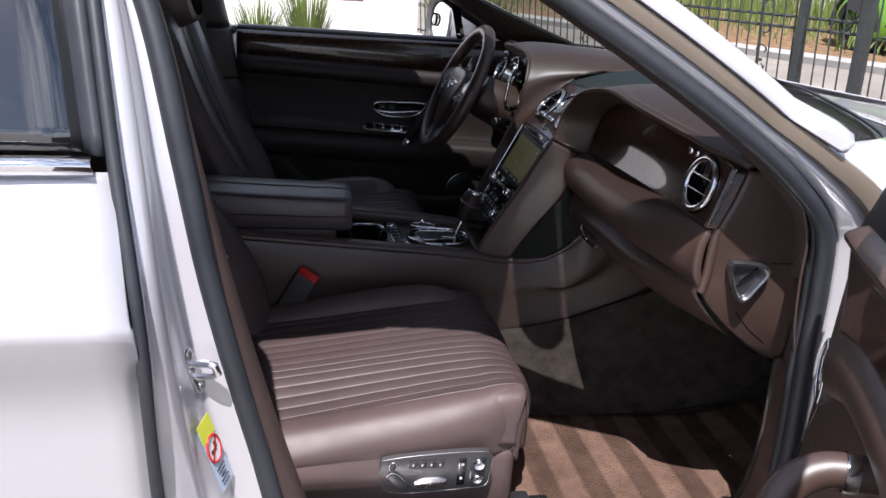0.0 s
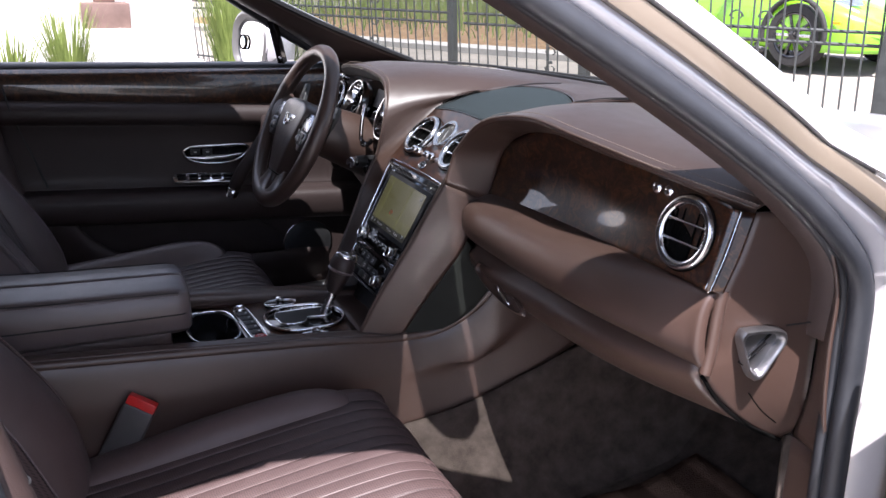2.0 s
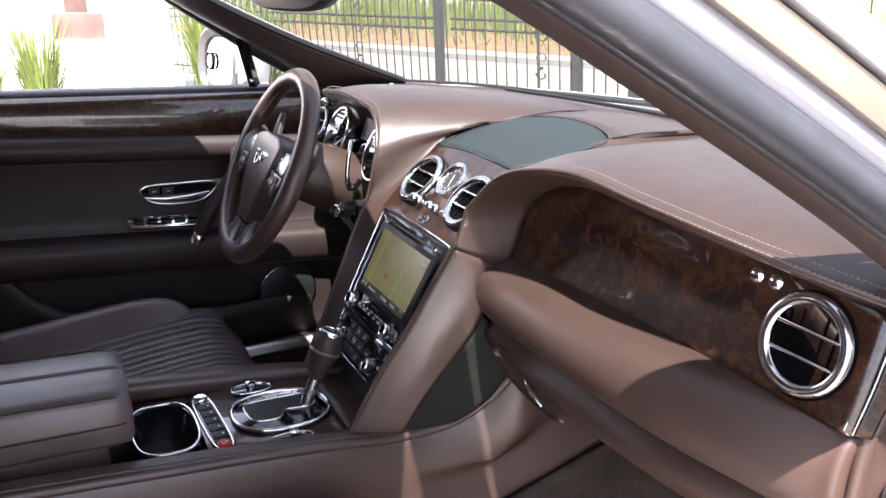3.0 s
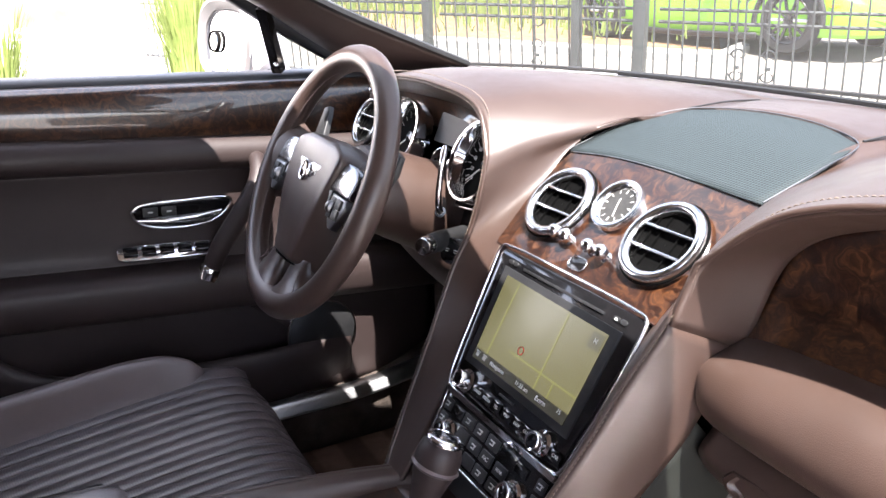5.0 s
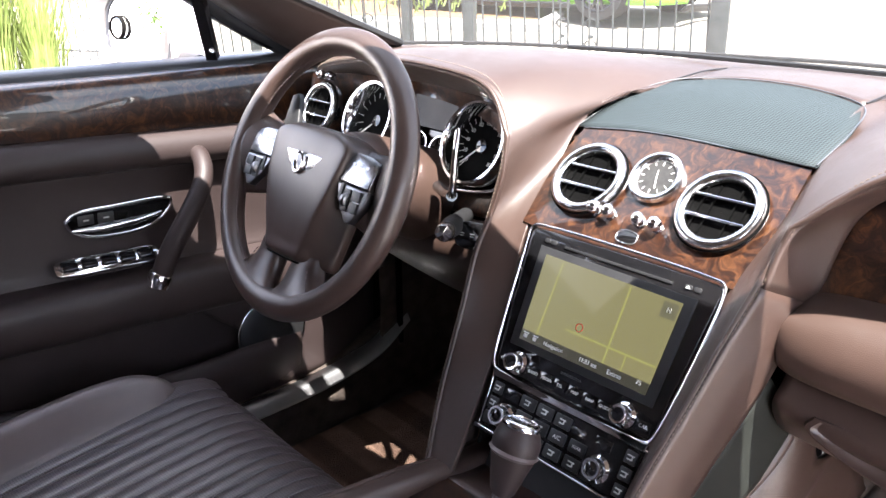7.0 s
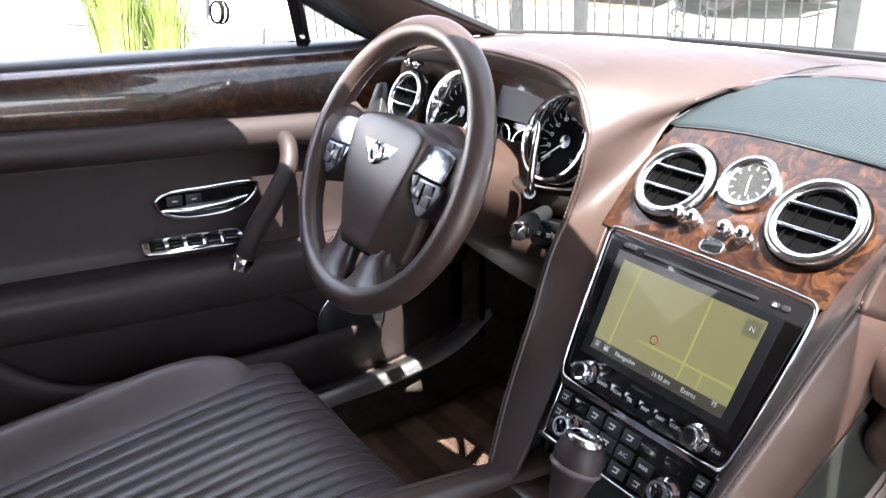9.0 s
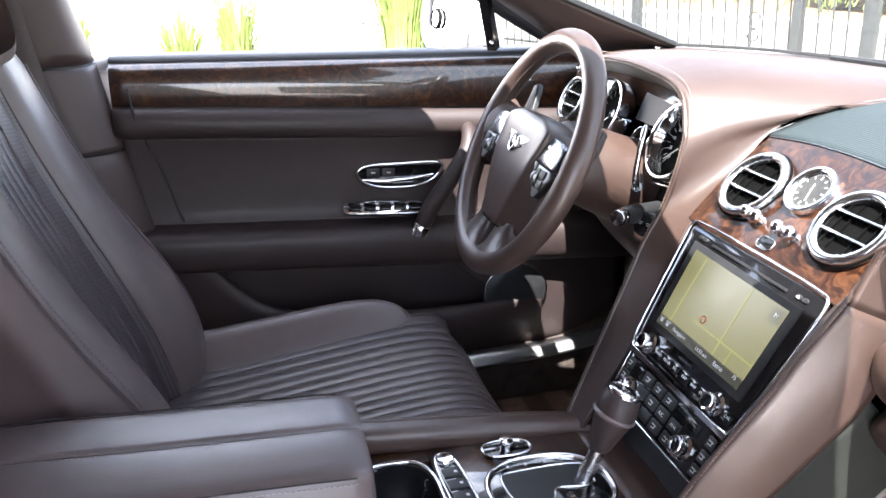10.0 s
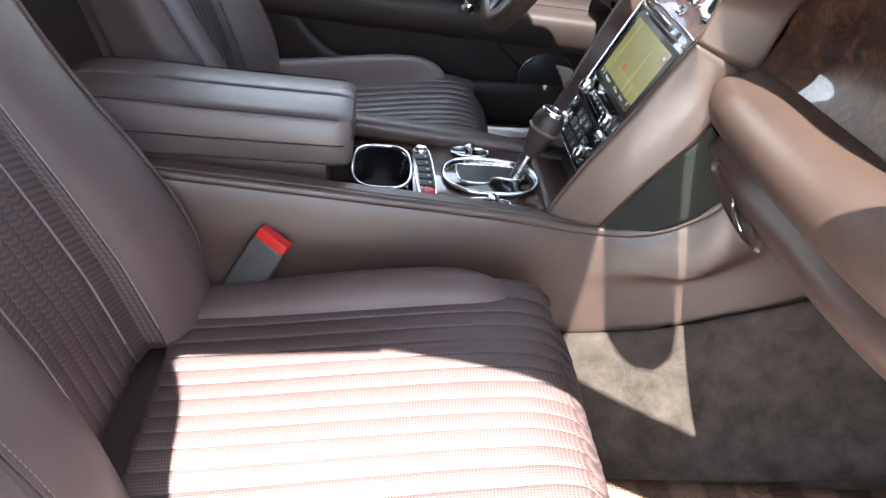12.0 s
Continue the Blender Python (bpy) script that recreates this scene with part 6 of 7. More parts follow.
# leather at the foot of the pillar
part("kick_trim", loft([[(.246, -.708, .66), (.243, -.74, .66), (.232, -.775, .66)], [(.245, -.712, .55), (.242, -.742, .55), (.234, -.775, .55)], [(.238, -.715, .44), (.238, -.745, .44), (.232, -.775, .44)], [(.22, -.72, .375), (.22, -.745, .375), (.22, -.775, .375)]], 14, 10), LEATHER, body, "brown leather kick trim", thick=0.004)
part("cap_gap_trim", loft([[(.190, -.733, .975), (.226, -.738, .91), (.228, -.737, .83), (.236, -.732, .745), (.246, -.712, .66)], [(.178, -.772, .945), (.195, -.776, .89), (.199, -.776, .82), (.208, -.776, .745), (.232, -.775, .66)]], 8, 24), LEATHER, body, thick=0.004)
part("stitching", stitches([(.2445, -.712, .655), (.2425, -.74, .655), (.233, -.770, .655)], .005, .0007, 0), THREAD, body)
# A-post between jamb and fender, with a hinge bolt
part("hinge_post", loft([[(.245, -.855, .945), (.262, -.866, .90), (.264, -.868, .75), (.272, -.866, .55), (.28, -.862, .38)], [(.285, -.875, .955), (.30, -.885, .90), (.305, -.89, .75), (.31, -.89, .55), (.315, -.88, .38)], [(.33, -.93, .940), (.345, -.955, .90), (.35, -.975, .75), (.35, -.97, .55), (.35, -.95, .38)]], 16, 24), PAINT, body, thick=0.003)
for z in (.60, .86):
    part("hinge_bolt", lathe([(.007, 0), (.007, .004), (.0005, .0045)], 6, axes((.268, -.864, z), (.2, -1, 0), (0, 0, 1)) @ Matrix.Rotation(math.pi, 4, "X")), BLACK, body)
part("hinge_post", loft([[(.272, .70, 1.0), (.272, .82, 1.0), (.272, .93, .98)], [(.272, .70, .65), (.272, .82, .65), (.272, .95, .65)], [(.272, .70, .29), (.272, .82, .29), (.272, .93, .29)]], 8, 8), DEEP, body, thick=0.01)
# fender, bonnet, scuttle
part("front_fender", loft([[(.285, -.880, .955), (.8, -.895, .985), (1.4, -.88, .965), (2.0, -.82, .90)], [(.30, -.93, .940), (.8, -.945, .965), (1.4, -.94, .935), (2.0, -.88, .86)], [(.335, -.975, .85), (.8, -.985, .84), (1.4, -.985, .80), (2.0, -.92, .72)], [(.345, -.975, .60), (.8, -.98, .60), (1.4, -.98, .60), (2.0, -.93, .55)], [(.345, -.95, .35), (.8, -.95, .35), (1.4, -.95, .45), (2.0, -.90, .40)]], 24, 30), PAINT, body, "pale metallic front fender", thick=0.004)
part("front_fender", flip(loft([ysign(r, -1) for r in ([(.285, -.885, .985), (.8, -.895, .945), (1.4, -.88, .865), (2.0, -.82, .78)], [(.30, -.93, .97), (.8, -.945, .925), (1.4, -.94, .84), (2.0, -.88, .75)], [(.335, -.975, .85), (.8, -.985, .84), (1.4, -.985, .80), (2.0, -.92, .72)], [(.345, -.95, .35), (.8, -.95, .35), (1.4, -.95, .45), (2.0, -.90, .40)])], 20, 24)), PAINT, body, thick=0.004)
part("bonnet", loft([[(.42, .86, .962), (.60, .5, .970), (.68, 0, .973), (.60, -.5, .980), (.40, -.86, .992)], [(.80, .87, .930), (.82, .5, .940), (.84, 0, .942), (.82, -.5, .945), (.80, -.87, .975)], [(1.4, .85, .850), (1.4, .5, .865), (1.4, 0, .870), (1.4, -.5, .880), (1.4, -.85, .930)], [(2.0, .78, .76), (2.05, .5, .78), (2.08, 0, .79), (2.05, -.5, .80), (2.0, -.78, .86)], [(2.15, .70, .60), (2.25, .4, .60), (2.28, 0, .60), (2.25, -.4, .60), (2.15, -.70, .66)]], 30, 40), PAINT, body, "pale metallic bonnet", thick=0.004)
part("scuttle", loft([[(.315, .75, 1.000), (.47, .50, .999), (.56, .25, .996), (.62, 0, .996), (.56, -.25, .996), (.47, -.50, .999), (.315, -.75, 1.000)], [(.50, .84, .975), (.58, .52, .975), (.65, .25, .975), (.70, 0, .975), (.65, -.25, .975), (.58, -.52, .975), (.50, -.84, .975)]], 6, 40), BLACK, body, "black wiper scuttle", thick=0.004)
part("cowl_corner", flip(loft([[(.17, -.795, 1.034), (.29, -.748, 1.034), (.42, -.625, 1.020)], [(.235, -.840, .990), (.37, -.82, 1.006), (.49, -.71, 1.003)], [(.280, -.875, .962), (.45, -.885, .985), (.55, -.80, .992)], [(.300, -.905, .942), (.50, -.905, .966), (.62, -.84, .978)]], 24, 30)), PAINT, body, thick=0.003)
part("glass_band", tube(sp([(.312, .735, 1.008), (.41, .62, 1.009), (.47, .50, 1.009), (.56, .25, 1.008), (.615, 0, 1.008), (.56, -.25, 1.008), (.47, -.50, 1.009), (.41, -.62, 1.009), (.312, -.735, 1.008)], 60), .0035, 6), BLACK, body)
part("defrost_slot", tube(sp([(.40, .40, 1.0205), (.44, .25, 1.0195), (.48, .05, 1.0165), (.48, -.10, 1.0165), (.44, -.25, 1.0195), (.38, -.48, 1.0190), (.34, -.60, 1.0165)], 50), .0038, 6), BLACK, body)
G_EDGE = [(.312, .722, 1.006), (.17, .69, 1.058), (.03, .662, 1.112), (-.13, .63, 1.185), (-.30, .59, 1.275), (-.44, .55, 1.345)]
part("windscreen", loft([[(.315, .73, 1.004), (.47, .50, 1.002), (.615, 0, 1.000), (.47, -.50, 1.002), (.315, -.73, 1.004)], [(-.02, .665, 1.135), (.05, .45, 1.160), (.12, 0, 1.185), (.05, -.45, 1.160), (-.02, -.665, 1.135)], [(-.42, .56, 1.345), (-.31, .35, 1.360), (-.23, 0, 1.365), (-.31, -.35, 1.360), (-.42, -.56, 1.345)]], 14, 30), GLASS, body, "clear windscreen")
# driver's pillar trim
part("pillar_trim", flip(loft([G_EDGE, [(.27, .745, 1.006), (.13, .728, 1.035), (.0, .708, 1.085), (-.15, .682, 1.160), (-.31, .648, 1.255), (-.46, .615, 1.325)], [(.205, .772, .990), (.125, .772, 1.005), (.045, .766, 1.05), (-.13, .740, 1.160), (-.32, .705, 1.267), (-.50, .68, 1.328)]], 14, 40)), TRIM_LEATHER, body, "brown leather windscreen pillar trim", thick=0.005)
part("glass_edge_band", tube(sp([(x - .004, y - .004, z + .004) for x, y, z in G_EDGE], 40), .007, 6), BLACK, body)
part("glass_edge_band", tube(sp([(x - .004, -y + .004, z + .004) for x, y, z in G_EDGE], 40), .007, 6), BLACK, body)
part("windscreen_pillar", loft([[(.32, .74, 1.004), (.17, .705, 1.062), (-.13, .645, 1.195), (-.44, .57, 1.36)], [(.25, .80, 1.02), (.13, .78, 1.065), (-.13, .74, 1.19), (-.46, .66, 1.36)], [(.22, .85, .99), (.12, .845, 1.02), (-.13, .79, 1.175), (-.48, .715, 1.34)]], 10, 24), PAINT, body, thick=0.003)
# roof with its lining
part("roof", loft([[(-.41, .57, 1.350), (-.30, .35, 1.367), (-.22, 0, 1.372), (-.30, -.35, 1.367), (-.41, -.57, 1.350)], [(-.80, .64, 1.40), (-.80, .35, 1.445), (-.80, 0, 1.455), (-.80, -.35, 1.445), (-.80, -.64, 1.40)], [(-1.5, .64, 1.40), (-1.5, .35, 1.455), (-1.5, 0, 1.465), (-1.5, -.35, 1.455), (-1.5, -.64, 1.40)], [(-2.0, .60, 1.33), (-2.0, .35, 1.38), (-2.0, 0, 1.39), (-2.0, -.35, 1.38), (-2.0, -.60, 1.33)]], 24, 30), PAINT, body, thick=0.004)
part("roof_lining", loft([[(-.43, .60, 1.330), (-.32, .35, 1.350), (-.245, 0, 1.355), (-.32, -.35, 1.350), (-.43, -.60, 1.330)], [(-.80, .66, 1.36), (-.80, .35, 1.405), (-.80, 0, 1.415), (-.80, -.35, 1.405), (-.80, -.66, 1.36)], [(-2.0, .62, 1.30), (-2.0, .35, 1.35), (-2.0, 0, 1.36), (-2.0, -.35, 1.35), (-2.0, -.62, 1.30)]], 20, 24), LINING, body, "pale fabric roof lining", thick=0.004)
for s in (1, -1):
    part("roof_rail", loft([ysign(r, s) for r in ([(-.44, .56, 1.350), (-.80, .64, 1.40), (-1.5, .64, 1.40), (-2.0, .60, 1.33)], [(-.50, .715, 1.338), (-.80, .72, 1.355), (-1.5, .72, 1.35), (-2.0, .68, 1.29)], [(-.50, .675, 1.322), (-.80, .68, 1.34), (-1.5, .68, 1.335), (-2.0, .65, 1.28)], [(-.46, .59, 1.333), (-.80, .66, 1.358), (-1.5, .655, 1.35), (-2.0, .62, 1.30)])], 12, 24), PAINT, body, thick=0.003)
# rear door with window, B-post jamb
EDGE = [(-.775, -.772, 1.32), (-.755, -.838, 1.19), (-.732, -.908, 1.026), (-.708, -.966, .86), (-.702, -.957, .63), (-.694, -.937, .40)]
JAMB_END = [(x + .010, y + .016, z) for x, y, z in EDGE]
WALL = (.016, .024, .034, .044, .052, .056)             # how far back the striker wall lies
JAMB = [BSEAL[:6]]
for k, out in ((.70, .003), (.94, .007), (1.05, .016), (1.10, .040)):
    JAMB.append([(x - o * k, y - out, z) for (x, y, z), o in zip(BSEAL, WALL)])
foot = JAMB[-1]
for k, fwd in ((.35, .003), (.55, .009), (.75, .006), (.90, -.006)):
    JAMB.append([(a[0] + (b2[0] - a[0]) * k + fwd, a[1] + (b2[1] - a[1]) * k, b2[2] * k + a[2] * (1 - k)) for a, b2 in zip(foot, JAMB_END)])
part("rear_door_jamb", loft(JAMB + [JAMB_END], 60, 40), PAINT, body, "painted centre pillar", thick=0.003)
part("rear_door_seal", tube(sp([(x + .004, y + .004, z) for x, y, z in EDGE], 50), .0075, 10), RUBBER, body)
part("pillar_trim", flip(loft([[(x - .002, y + .010, z) for x, y, z in BSEAL[:6]]] + [[(x + w * k + dx, y + dy, z) for (x, y, z), w in zip(BSEAL, (.0, .004, .010, .018, .025, .028))] for k, dx, dy in ((.75, .002, .024), (1.0, .0, .044), (.6, -.03, .070), (0, -.06, .085), (0, -.15, .095))], 24, 40)), TRIM_LEATHER, body, thick=0.004)
part("trim_split", tube(sp([(-.634, -.794, .864), (-.626, -.774, .864), (-.652, -.747, .864)], 10), .0022, 6), BLACK, body)
rd = part("rear_door", loft([[(-.732, -.910, 1.012), (-1.2, -.944, 1.015), (-1.8, -.925, 1.02)], [(-.723, -.934, .97), (-1.2, -.956, .97), (-1.8, -.94, .97)], [(-.710, -.980, .872), (-1.2, -.99, .872), (-1.8, -.97, .872)], [(-.707, -.985, .856), (-1.2, -.992, .856), (-1.8, -.97, .856)], [(-.705, -.978, .835), (-1.2, -.986, .835), (-1.8, -.965, .835)], [(-.702, -.948, .755), (-1.2, -.956, .755), (-1.8, -.938, .755)], [(-.700, -.936, .65), (-1.2, -.944, .65), (-1.8, -.928, .65)], [(-.693, -.92, .40), (-1.2, -.93, .40), (-1.8, -.915, .40)]], 40, 24), PAINT, body, "pale metallic rear door", thick=0.02)
part("belt_chrome", loft([[(-.748, -.912, 1.030), (-1.2, -.948, 1.036), (-1.8, -.925, 1.04)], [(-.747, -.924, 1.024), (-1.2, -.960, 1.030), (-1.8, -.937, 1.034)], [(-.745, -.922, 1.012), (-1.2, -.958, 1.016), (-1.8, -.935, 1.02)]], 6, 16), CHROME, rd, "bright belt moulding", thick=0.002)
part("rear_window", loft([[(-.758, -.895, 1.03), (-1.2, -.926, 1.036), (-1.75, -.91, 1.04)], [(-.785, -.828, 1.19), (-1.2, -.865, 1.20), (-1.7, -.85, 1.20)], [(-.818, -.760, 1.315), (-1.2, -.77, 1.33), (-1.65, -.76, 1.31)]], 14, 18), TINT, rd, "dark rear side window", thick=0.004)
part("window_frame", loft([[(-.735, -.908, 1.03), (-.757, -.838, 1.19), (-.777, -.772, 1.32)], [(-.743, -.912, 1.03), (-.766, -.843, 1.19), (-.788, -.772, 1.325)], [(-.760, -.897, 1.03), (-.787, -.830, 1.19), (-.820, -.762, 1.325)]], 8, 16), RUBBER, rd, thick=0.003)
# striker and warning sticker on the jamb
JF = axes((-.667, -.843, .738), (.34, .91, .22), (-.26, -.14, 1))
stk = part("door_striker", slab(oval(.012, .034, 28, 3), .004, JF @ Matrix.Translation((0, 0, .004)), .001), SATIN, body, "bright metal door striker")
part("striker_loop", tube([(JF @ Vector(p))[:] for p in ((.0, .010, .0), (.0, .010, .026), (.0, .006, .034), (.0, -.006, .034), (.0, -.010, .026), (.0, -.010, .0))], .0052, 10), CHROME, stk)
for v in (-.025, .025):
    part("striker_screw", lathe([(.005, .004), (.0045, .006), (.0005, .006)], 12, JF @ Matrix.Translation((0, v, 0))), SATIN, stk)
KF = axes((-.6440, -.8620, .627), (.34, .91, .22), (-.26, -.14, 1))
WHITE = two_tone("white label film", (0.72, 0.72, 0.70), (0.80, 0.80, 0.78), 20, 0.4)
YELLOW = two_tone("yellow label film", (0.62, 0.66, 0.05), (0.70, 0.72, 0.08), 20, 0.4)
PALE_BLUE = two_tone("pale blue label film", (0.40, 0.50, 0.62), (0.46, 0.56, 0.68), 20, 0.4)
lab = part("warning_label", slab([(-.016, -.056), (.016, -.056), (.016, .046), (-.016, .046)], .0006, KF @ Matrix.Translation((0, 0, .0040))), PALE_BLUE, body, "airbag warning label", flat=True)
part("label_top", slab([(-.016, .026), (.016, .026), (.016, .056), (-.016, .056)], .0004, KF @ Matrix.Translation((0, 0, .0044))), YELLOW, lab, flat=True)
part("label_ring_field", slab(oval(.0155, .021, 28), .0004, KF @ Matrix.Translation((0, .008, .0048))), WHITE, lab, flat=True)
part("label_ring", join(ring(oval(.0145, .020, 28), .0016, KF @ Matrix.Translation((0, .008, .0048))), box(.003, .038, .0006, 0, KF @ Matrix.Translation((0, .008, .0052)) @ Matrix.Rotation(radians(-38), 4, "Z"))), RED, lab)
part("label_pictogram", join(box(.012, .006, .0005, 0, KF @ Matrix.Translation((-.002, .006, .0050))), box(.006, .010, .0005, 0, KF @ Matrix.Translation((.004, .012, .0050)))), BLACK, lab, flat=True)
part("label_line", join(*[box(.020 - .003 * (k % 3), .0025, .0004, 0, KF @ Matrix.Translation((-.001, -.022 - .0065 * k, .0046))) for k in range(5)]), SATIN, lab, flat=True)
# sills
part("sill_plate", loft([[(-.45, -.70, .372), (-.1, -.695, .365), (.16, -.69, .365)], [(-.46, -.76, .383), (-.1, -.755, .378), (.17, -.745, .378)], [(-.47, -.82, .372), (-.1, -.812, .366), (.19, -.795, .37)]], 10, 20), SATIN, body, "brushed metal sill plate", thick=0.003)
part("sill_outer", loft([[(-.70, -.845, .37), (-.1, -.835, .362), (.28, -.82, .37)], [(-.70, -.90, .34), (-.1, -.90, .33), (.30, -.89, .34)], [(-.70, -.93, .22), (-.1, -.93, .22), (.33, -.93, .22)]], 10, 20), PAINT, body, thick=0.004)
part("sill_plate", flip(loft([ysign(r, -1) for r in ([(-.60, -.672, .392), (-.1, -.675, .392), (.10, -.68, .398), (.22, -.69, .418), (.30, -.70, .46)], [(-.60, -.690, .412), (-.1, -.693, .412), (.10, -.698, .416), (.22, -.708, .436), (.30, -.715, .478)], [(-.60, -.712, .408), (-.1, -.715, .408), (.10, -.72, .412), (.22, -.73, .432), (.30, -.735, .474)])], 12, 24)), SILL_METAL, body, "brushed metal sill strip", thick=0.003)
# interior side of the driver's centre pillar and the belt
ZP = (1.34, 1.20, 1.01, .865, .70, .45)
POST = [[(-.800, .76), (-.775, .775), (-.735, .79), (-.710, .79), (-.680, .79), (-.640, .79)],
        [(-.795, .715), (-.772, .730), (-.740, .750), (-.705, .748), (-.668, .748), (-.622, .748)],
        [(-.808, .690), (-.785, .705), (-.752, .732), (-.716, .732), (-.680, .732), (-.634, .732)],
        [(-.865, .650), (-.840, .675), (-.803, .702), (-.765, .702), (-.735, .702), (-.700, .702)],
        [(-.880, .648), (-.858, .672), (-.822, .700), (-.784, .700), (-.752, .700), (-.720, .700)],
        [(-.980, .640), (-.960, .665), (-.930, .690), (-.900, .690), (-.880, .690), (-.860, .690)]]
for name, lo, hi in (("upper_post_trim", 1.012, 1.34), ("middle_post_trim", .868, 1.008), ("lower_post_trim", .45, .864)):
    zz = np.linspace(hi, lo, 9)
    rows = [[(np.interp(-z, [-q for q in ZP], [p[0] for p in r]), np.interp(-z, [-q for q in ZP], [p[1] for p in r]), z) for z in zz] for r in POST]
    part(name, loft(rows, 20, 16), TRIM_LEATHER, body, "dark leather centre pillar trim", thick=0.005, offset=1.0)
part("post_core", loft([[(p[0] - .01, p[1] + .012, z) for p, z in zip(r, ZP)] for r in POST], 14, 12), BLACK, body, thick=0.004)
part("seat_belt", loft([[(-.812, .625, 1.30), (-.800, .630, 1.10), (-.770, .640, .90), (-.72, .65, .50)], [(-.852, .600, 1.30), (-.838, .606, 1.10), (-.808, .615, .90), (-.76, .62, .50)]], 4, 24), BELT, body, "brown webbing seat belt", thick=0.002)
part("belt_anchor", ring(oval(.012, .020, 24), .0022, axes((-.745, .698, .80), (1, 0, .2), (-.2, 0, 1))), CHROME, body)
part("rear_window", flip(loft([[(-.78, .83, 1.02), (-1.2, .83, 1.03), (-1.8, .80, 1.03)], [(-.82, .76, 1.20), (-1.2, .76, 1.21), (-1.75, .74, 1.20)], [(-.86, .69, 1.33), (-1.2, .69, 1.34), (-1.7, .68, 1.32)]], 10, 14)), TINT, body, "dark rear side window", thick=0.004)
# Unseen black band, sized to keep sun off the console and the driver's door.
part("sun_block_band", loft([[(-.425, .59, 1.336), (-.315, .36, 1.355), (-.235, 0, 1.360), (-.315, -.36, 1.355), (-.425, -.59, 1.336)], [(-.250, .616, 1.245), (-.146, .383, 1.273), (-.071, 0, 1.284), (-.152, -.382, 1.276), (-.262, -.614, 1.251)]], 6, 24), BLACK, body, "unseen black band added along the windscreen top to block sun", thick=0.002)
# unseen passenger visor along the windscreen, added and shaped to shade the console
part("shade_visor", slab([(-.20, -.075), (.16, -.075), (.185, -.05), (.19, -.02), (.185, .015), (.165, .042), (.13, .055), (-.20, .055)], .018, axes((-.106, -.405, 1.257), (0, -1, 0), (.72, 0, -.52)), .006), LINING, body, "unseen fabric visor added to shade the console")
# inside rear-view mirror
mir = part("interior_mirror", moved(dome(oval(.115, .036, 40, 3.0), [(1.0, -.014), (1.03, -.006), (1.0, .002), (.96, .003)]), axes((-.165, .025, 1.228), (.18, -1, 0), (.15, 0, 1))), BLACK, body, "black interior mirror")
part("mirror_glass", dome(oval(.113, .035, 40, 3.0), [(.97, .002), (.05, .0022)], axes((-.165, .025, 1.228), (.18, -1, 0), (.15, 0, 1))), MIRROR, mir)
part("mirror_back", dome(oval(.115, .036, 40, 3.0), [(1.0, .014), (.9, .028), (.6, .036), (.05, .038)], axes((-.165, .025, 1.228), (-.18, 1, 0), (.15, 0, 1))), BLACK, mir)
part("mirror_stem", tube([(-.135, .02, 1.235), (-.10, .01, 1.265), (-.09, 0, 1.30)], .012, 12), BLACK, mir)
# left outside mirror
# The mirror rim's paint as it looks in shade, put into a grey colour.
BEZEL_SHADED = two_tone("shaded mirror paint", (0.065, 0.063, 0.061), (0.085, 0.083, 0.081), 12, 0.4)
MF = axes((-.058, 1.005, 1.027), (.22, -1, 0), (.10, 0, 1))
mo = [tuple(p[:2]) for p in sp([(-.10, .0, 0), (-.092, .045, 0), (-.06, .070, 0), (0, .076, 0), (.06, .066, 0), (.088, .03, 0), (.090, -.02, 0), (.075, -.052, 0), (.02, -.062, 0), (-.05, -.058, 0), (-.088, -.036, 0), (-.10, .0, 0)], 60)[:-1]]
shell = [(0.965, 0, 0, -.004), (.985, -.001, .001, .006), (1.08, -.010, .008, .014), (1.16, -.016, .012, .006), (1.18, -.016, .012, -.02), (1.10, -.012, .010, -.06), (.80, -.006, .004, -.095), (.1, 0, 0, -.11)]
V, F = grid([[(x * k + du, y * k + dv, h) for x, y in mo] for k, du, dv, h in shell[3:]], wrap_v=True)
om = part("door_mirror", moved((V, F), MF), PAINT, body, "pale painted door mirror with a small round blind-spot mirror")
part("mirror_bezel", moved(grid([[(x * k + du, y * k + dv, h) for x, y in mo] for k, du, dv, h in shell[:4]], wrap_v=True), MF), BEZEL_SHADED, om, "mirror bezel with shade in its grey colour")
part("mirror_glass", dome(mo, [(.955, .001), (.05, .0015)], MF), MIRROR, om)
part("glass_gasket", ring([(x * .965, y * .965) for x, y in mo], .0020, MF @ Matrix.Translation((0, 0, .002))), RUBBER, om)
part("blind_spot_mirror", lathe([(.0215, .001), (.022, .005), (.020, .009), (.018, .008)], 32, MF @ Matrix.Translation((-.055, .012, .002))), DEEP, om)
part("blind_glass", lathe([(.0185, .006), (.014, .0085), (.007, .0098), (.0005, .010)], 32, MF @ Matrix.Translation((-.055, .012, .002))), MIRROR, om)
part("mirror_arm", tube(sp([(-.03, .83, .985), (-.02, .88, .985), (.0, .94, .985)], 12), [.022] * 12, 14), BLACK, om)
# left flank and the rear of the cabin
part("rear_door", flip(loft([ysign(r, -1) for r in ([(-.715, -.80, 1.015), (-1.2, -.80, 1.02), (-1.8, -.78, 1.02)], [(-.719, -.982, .95), (-1.2, -.99, .95), (-1.8, -.97, .95)], [(-.705, -.95, .40), (-1.2, -.965, .40), (-1.8, -.95, .40)])], 16, 16)), PAINT, body, thick=0.02)
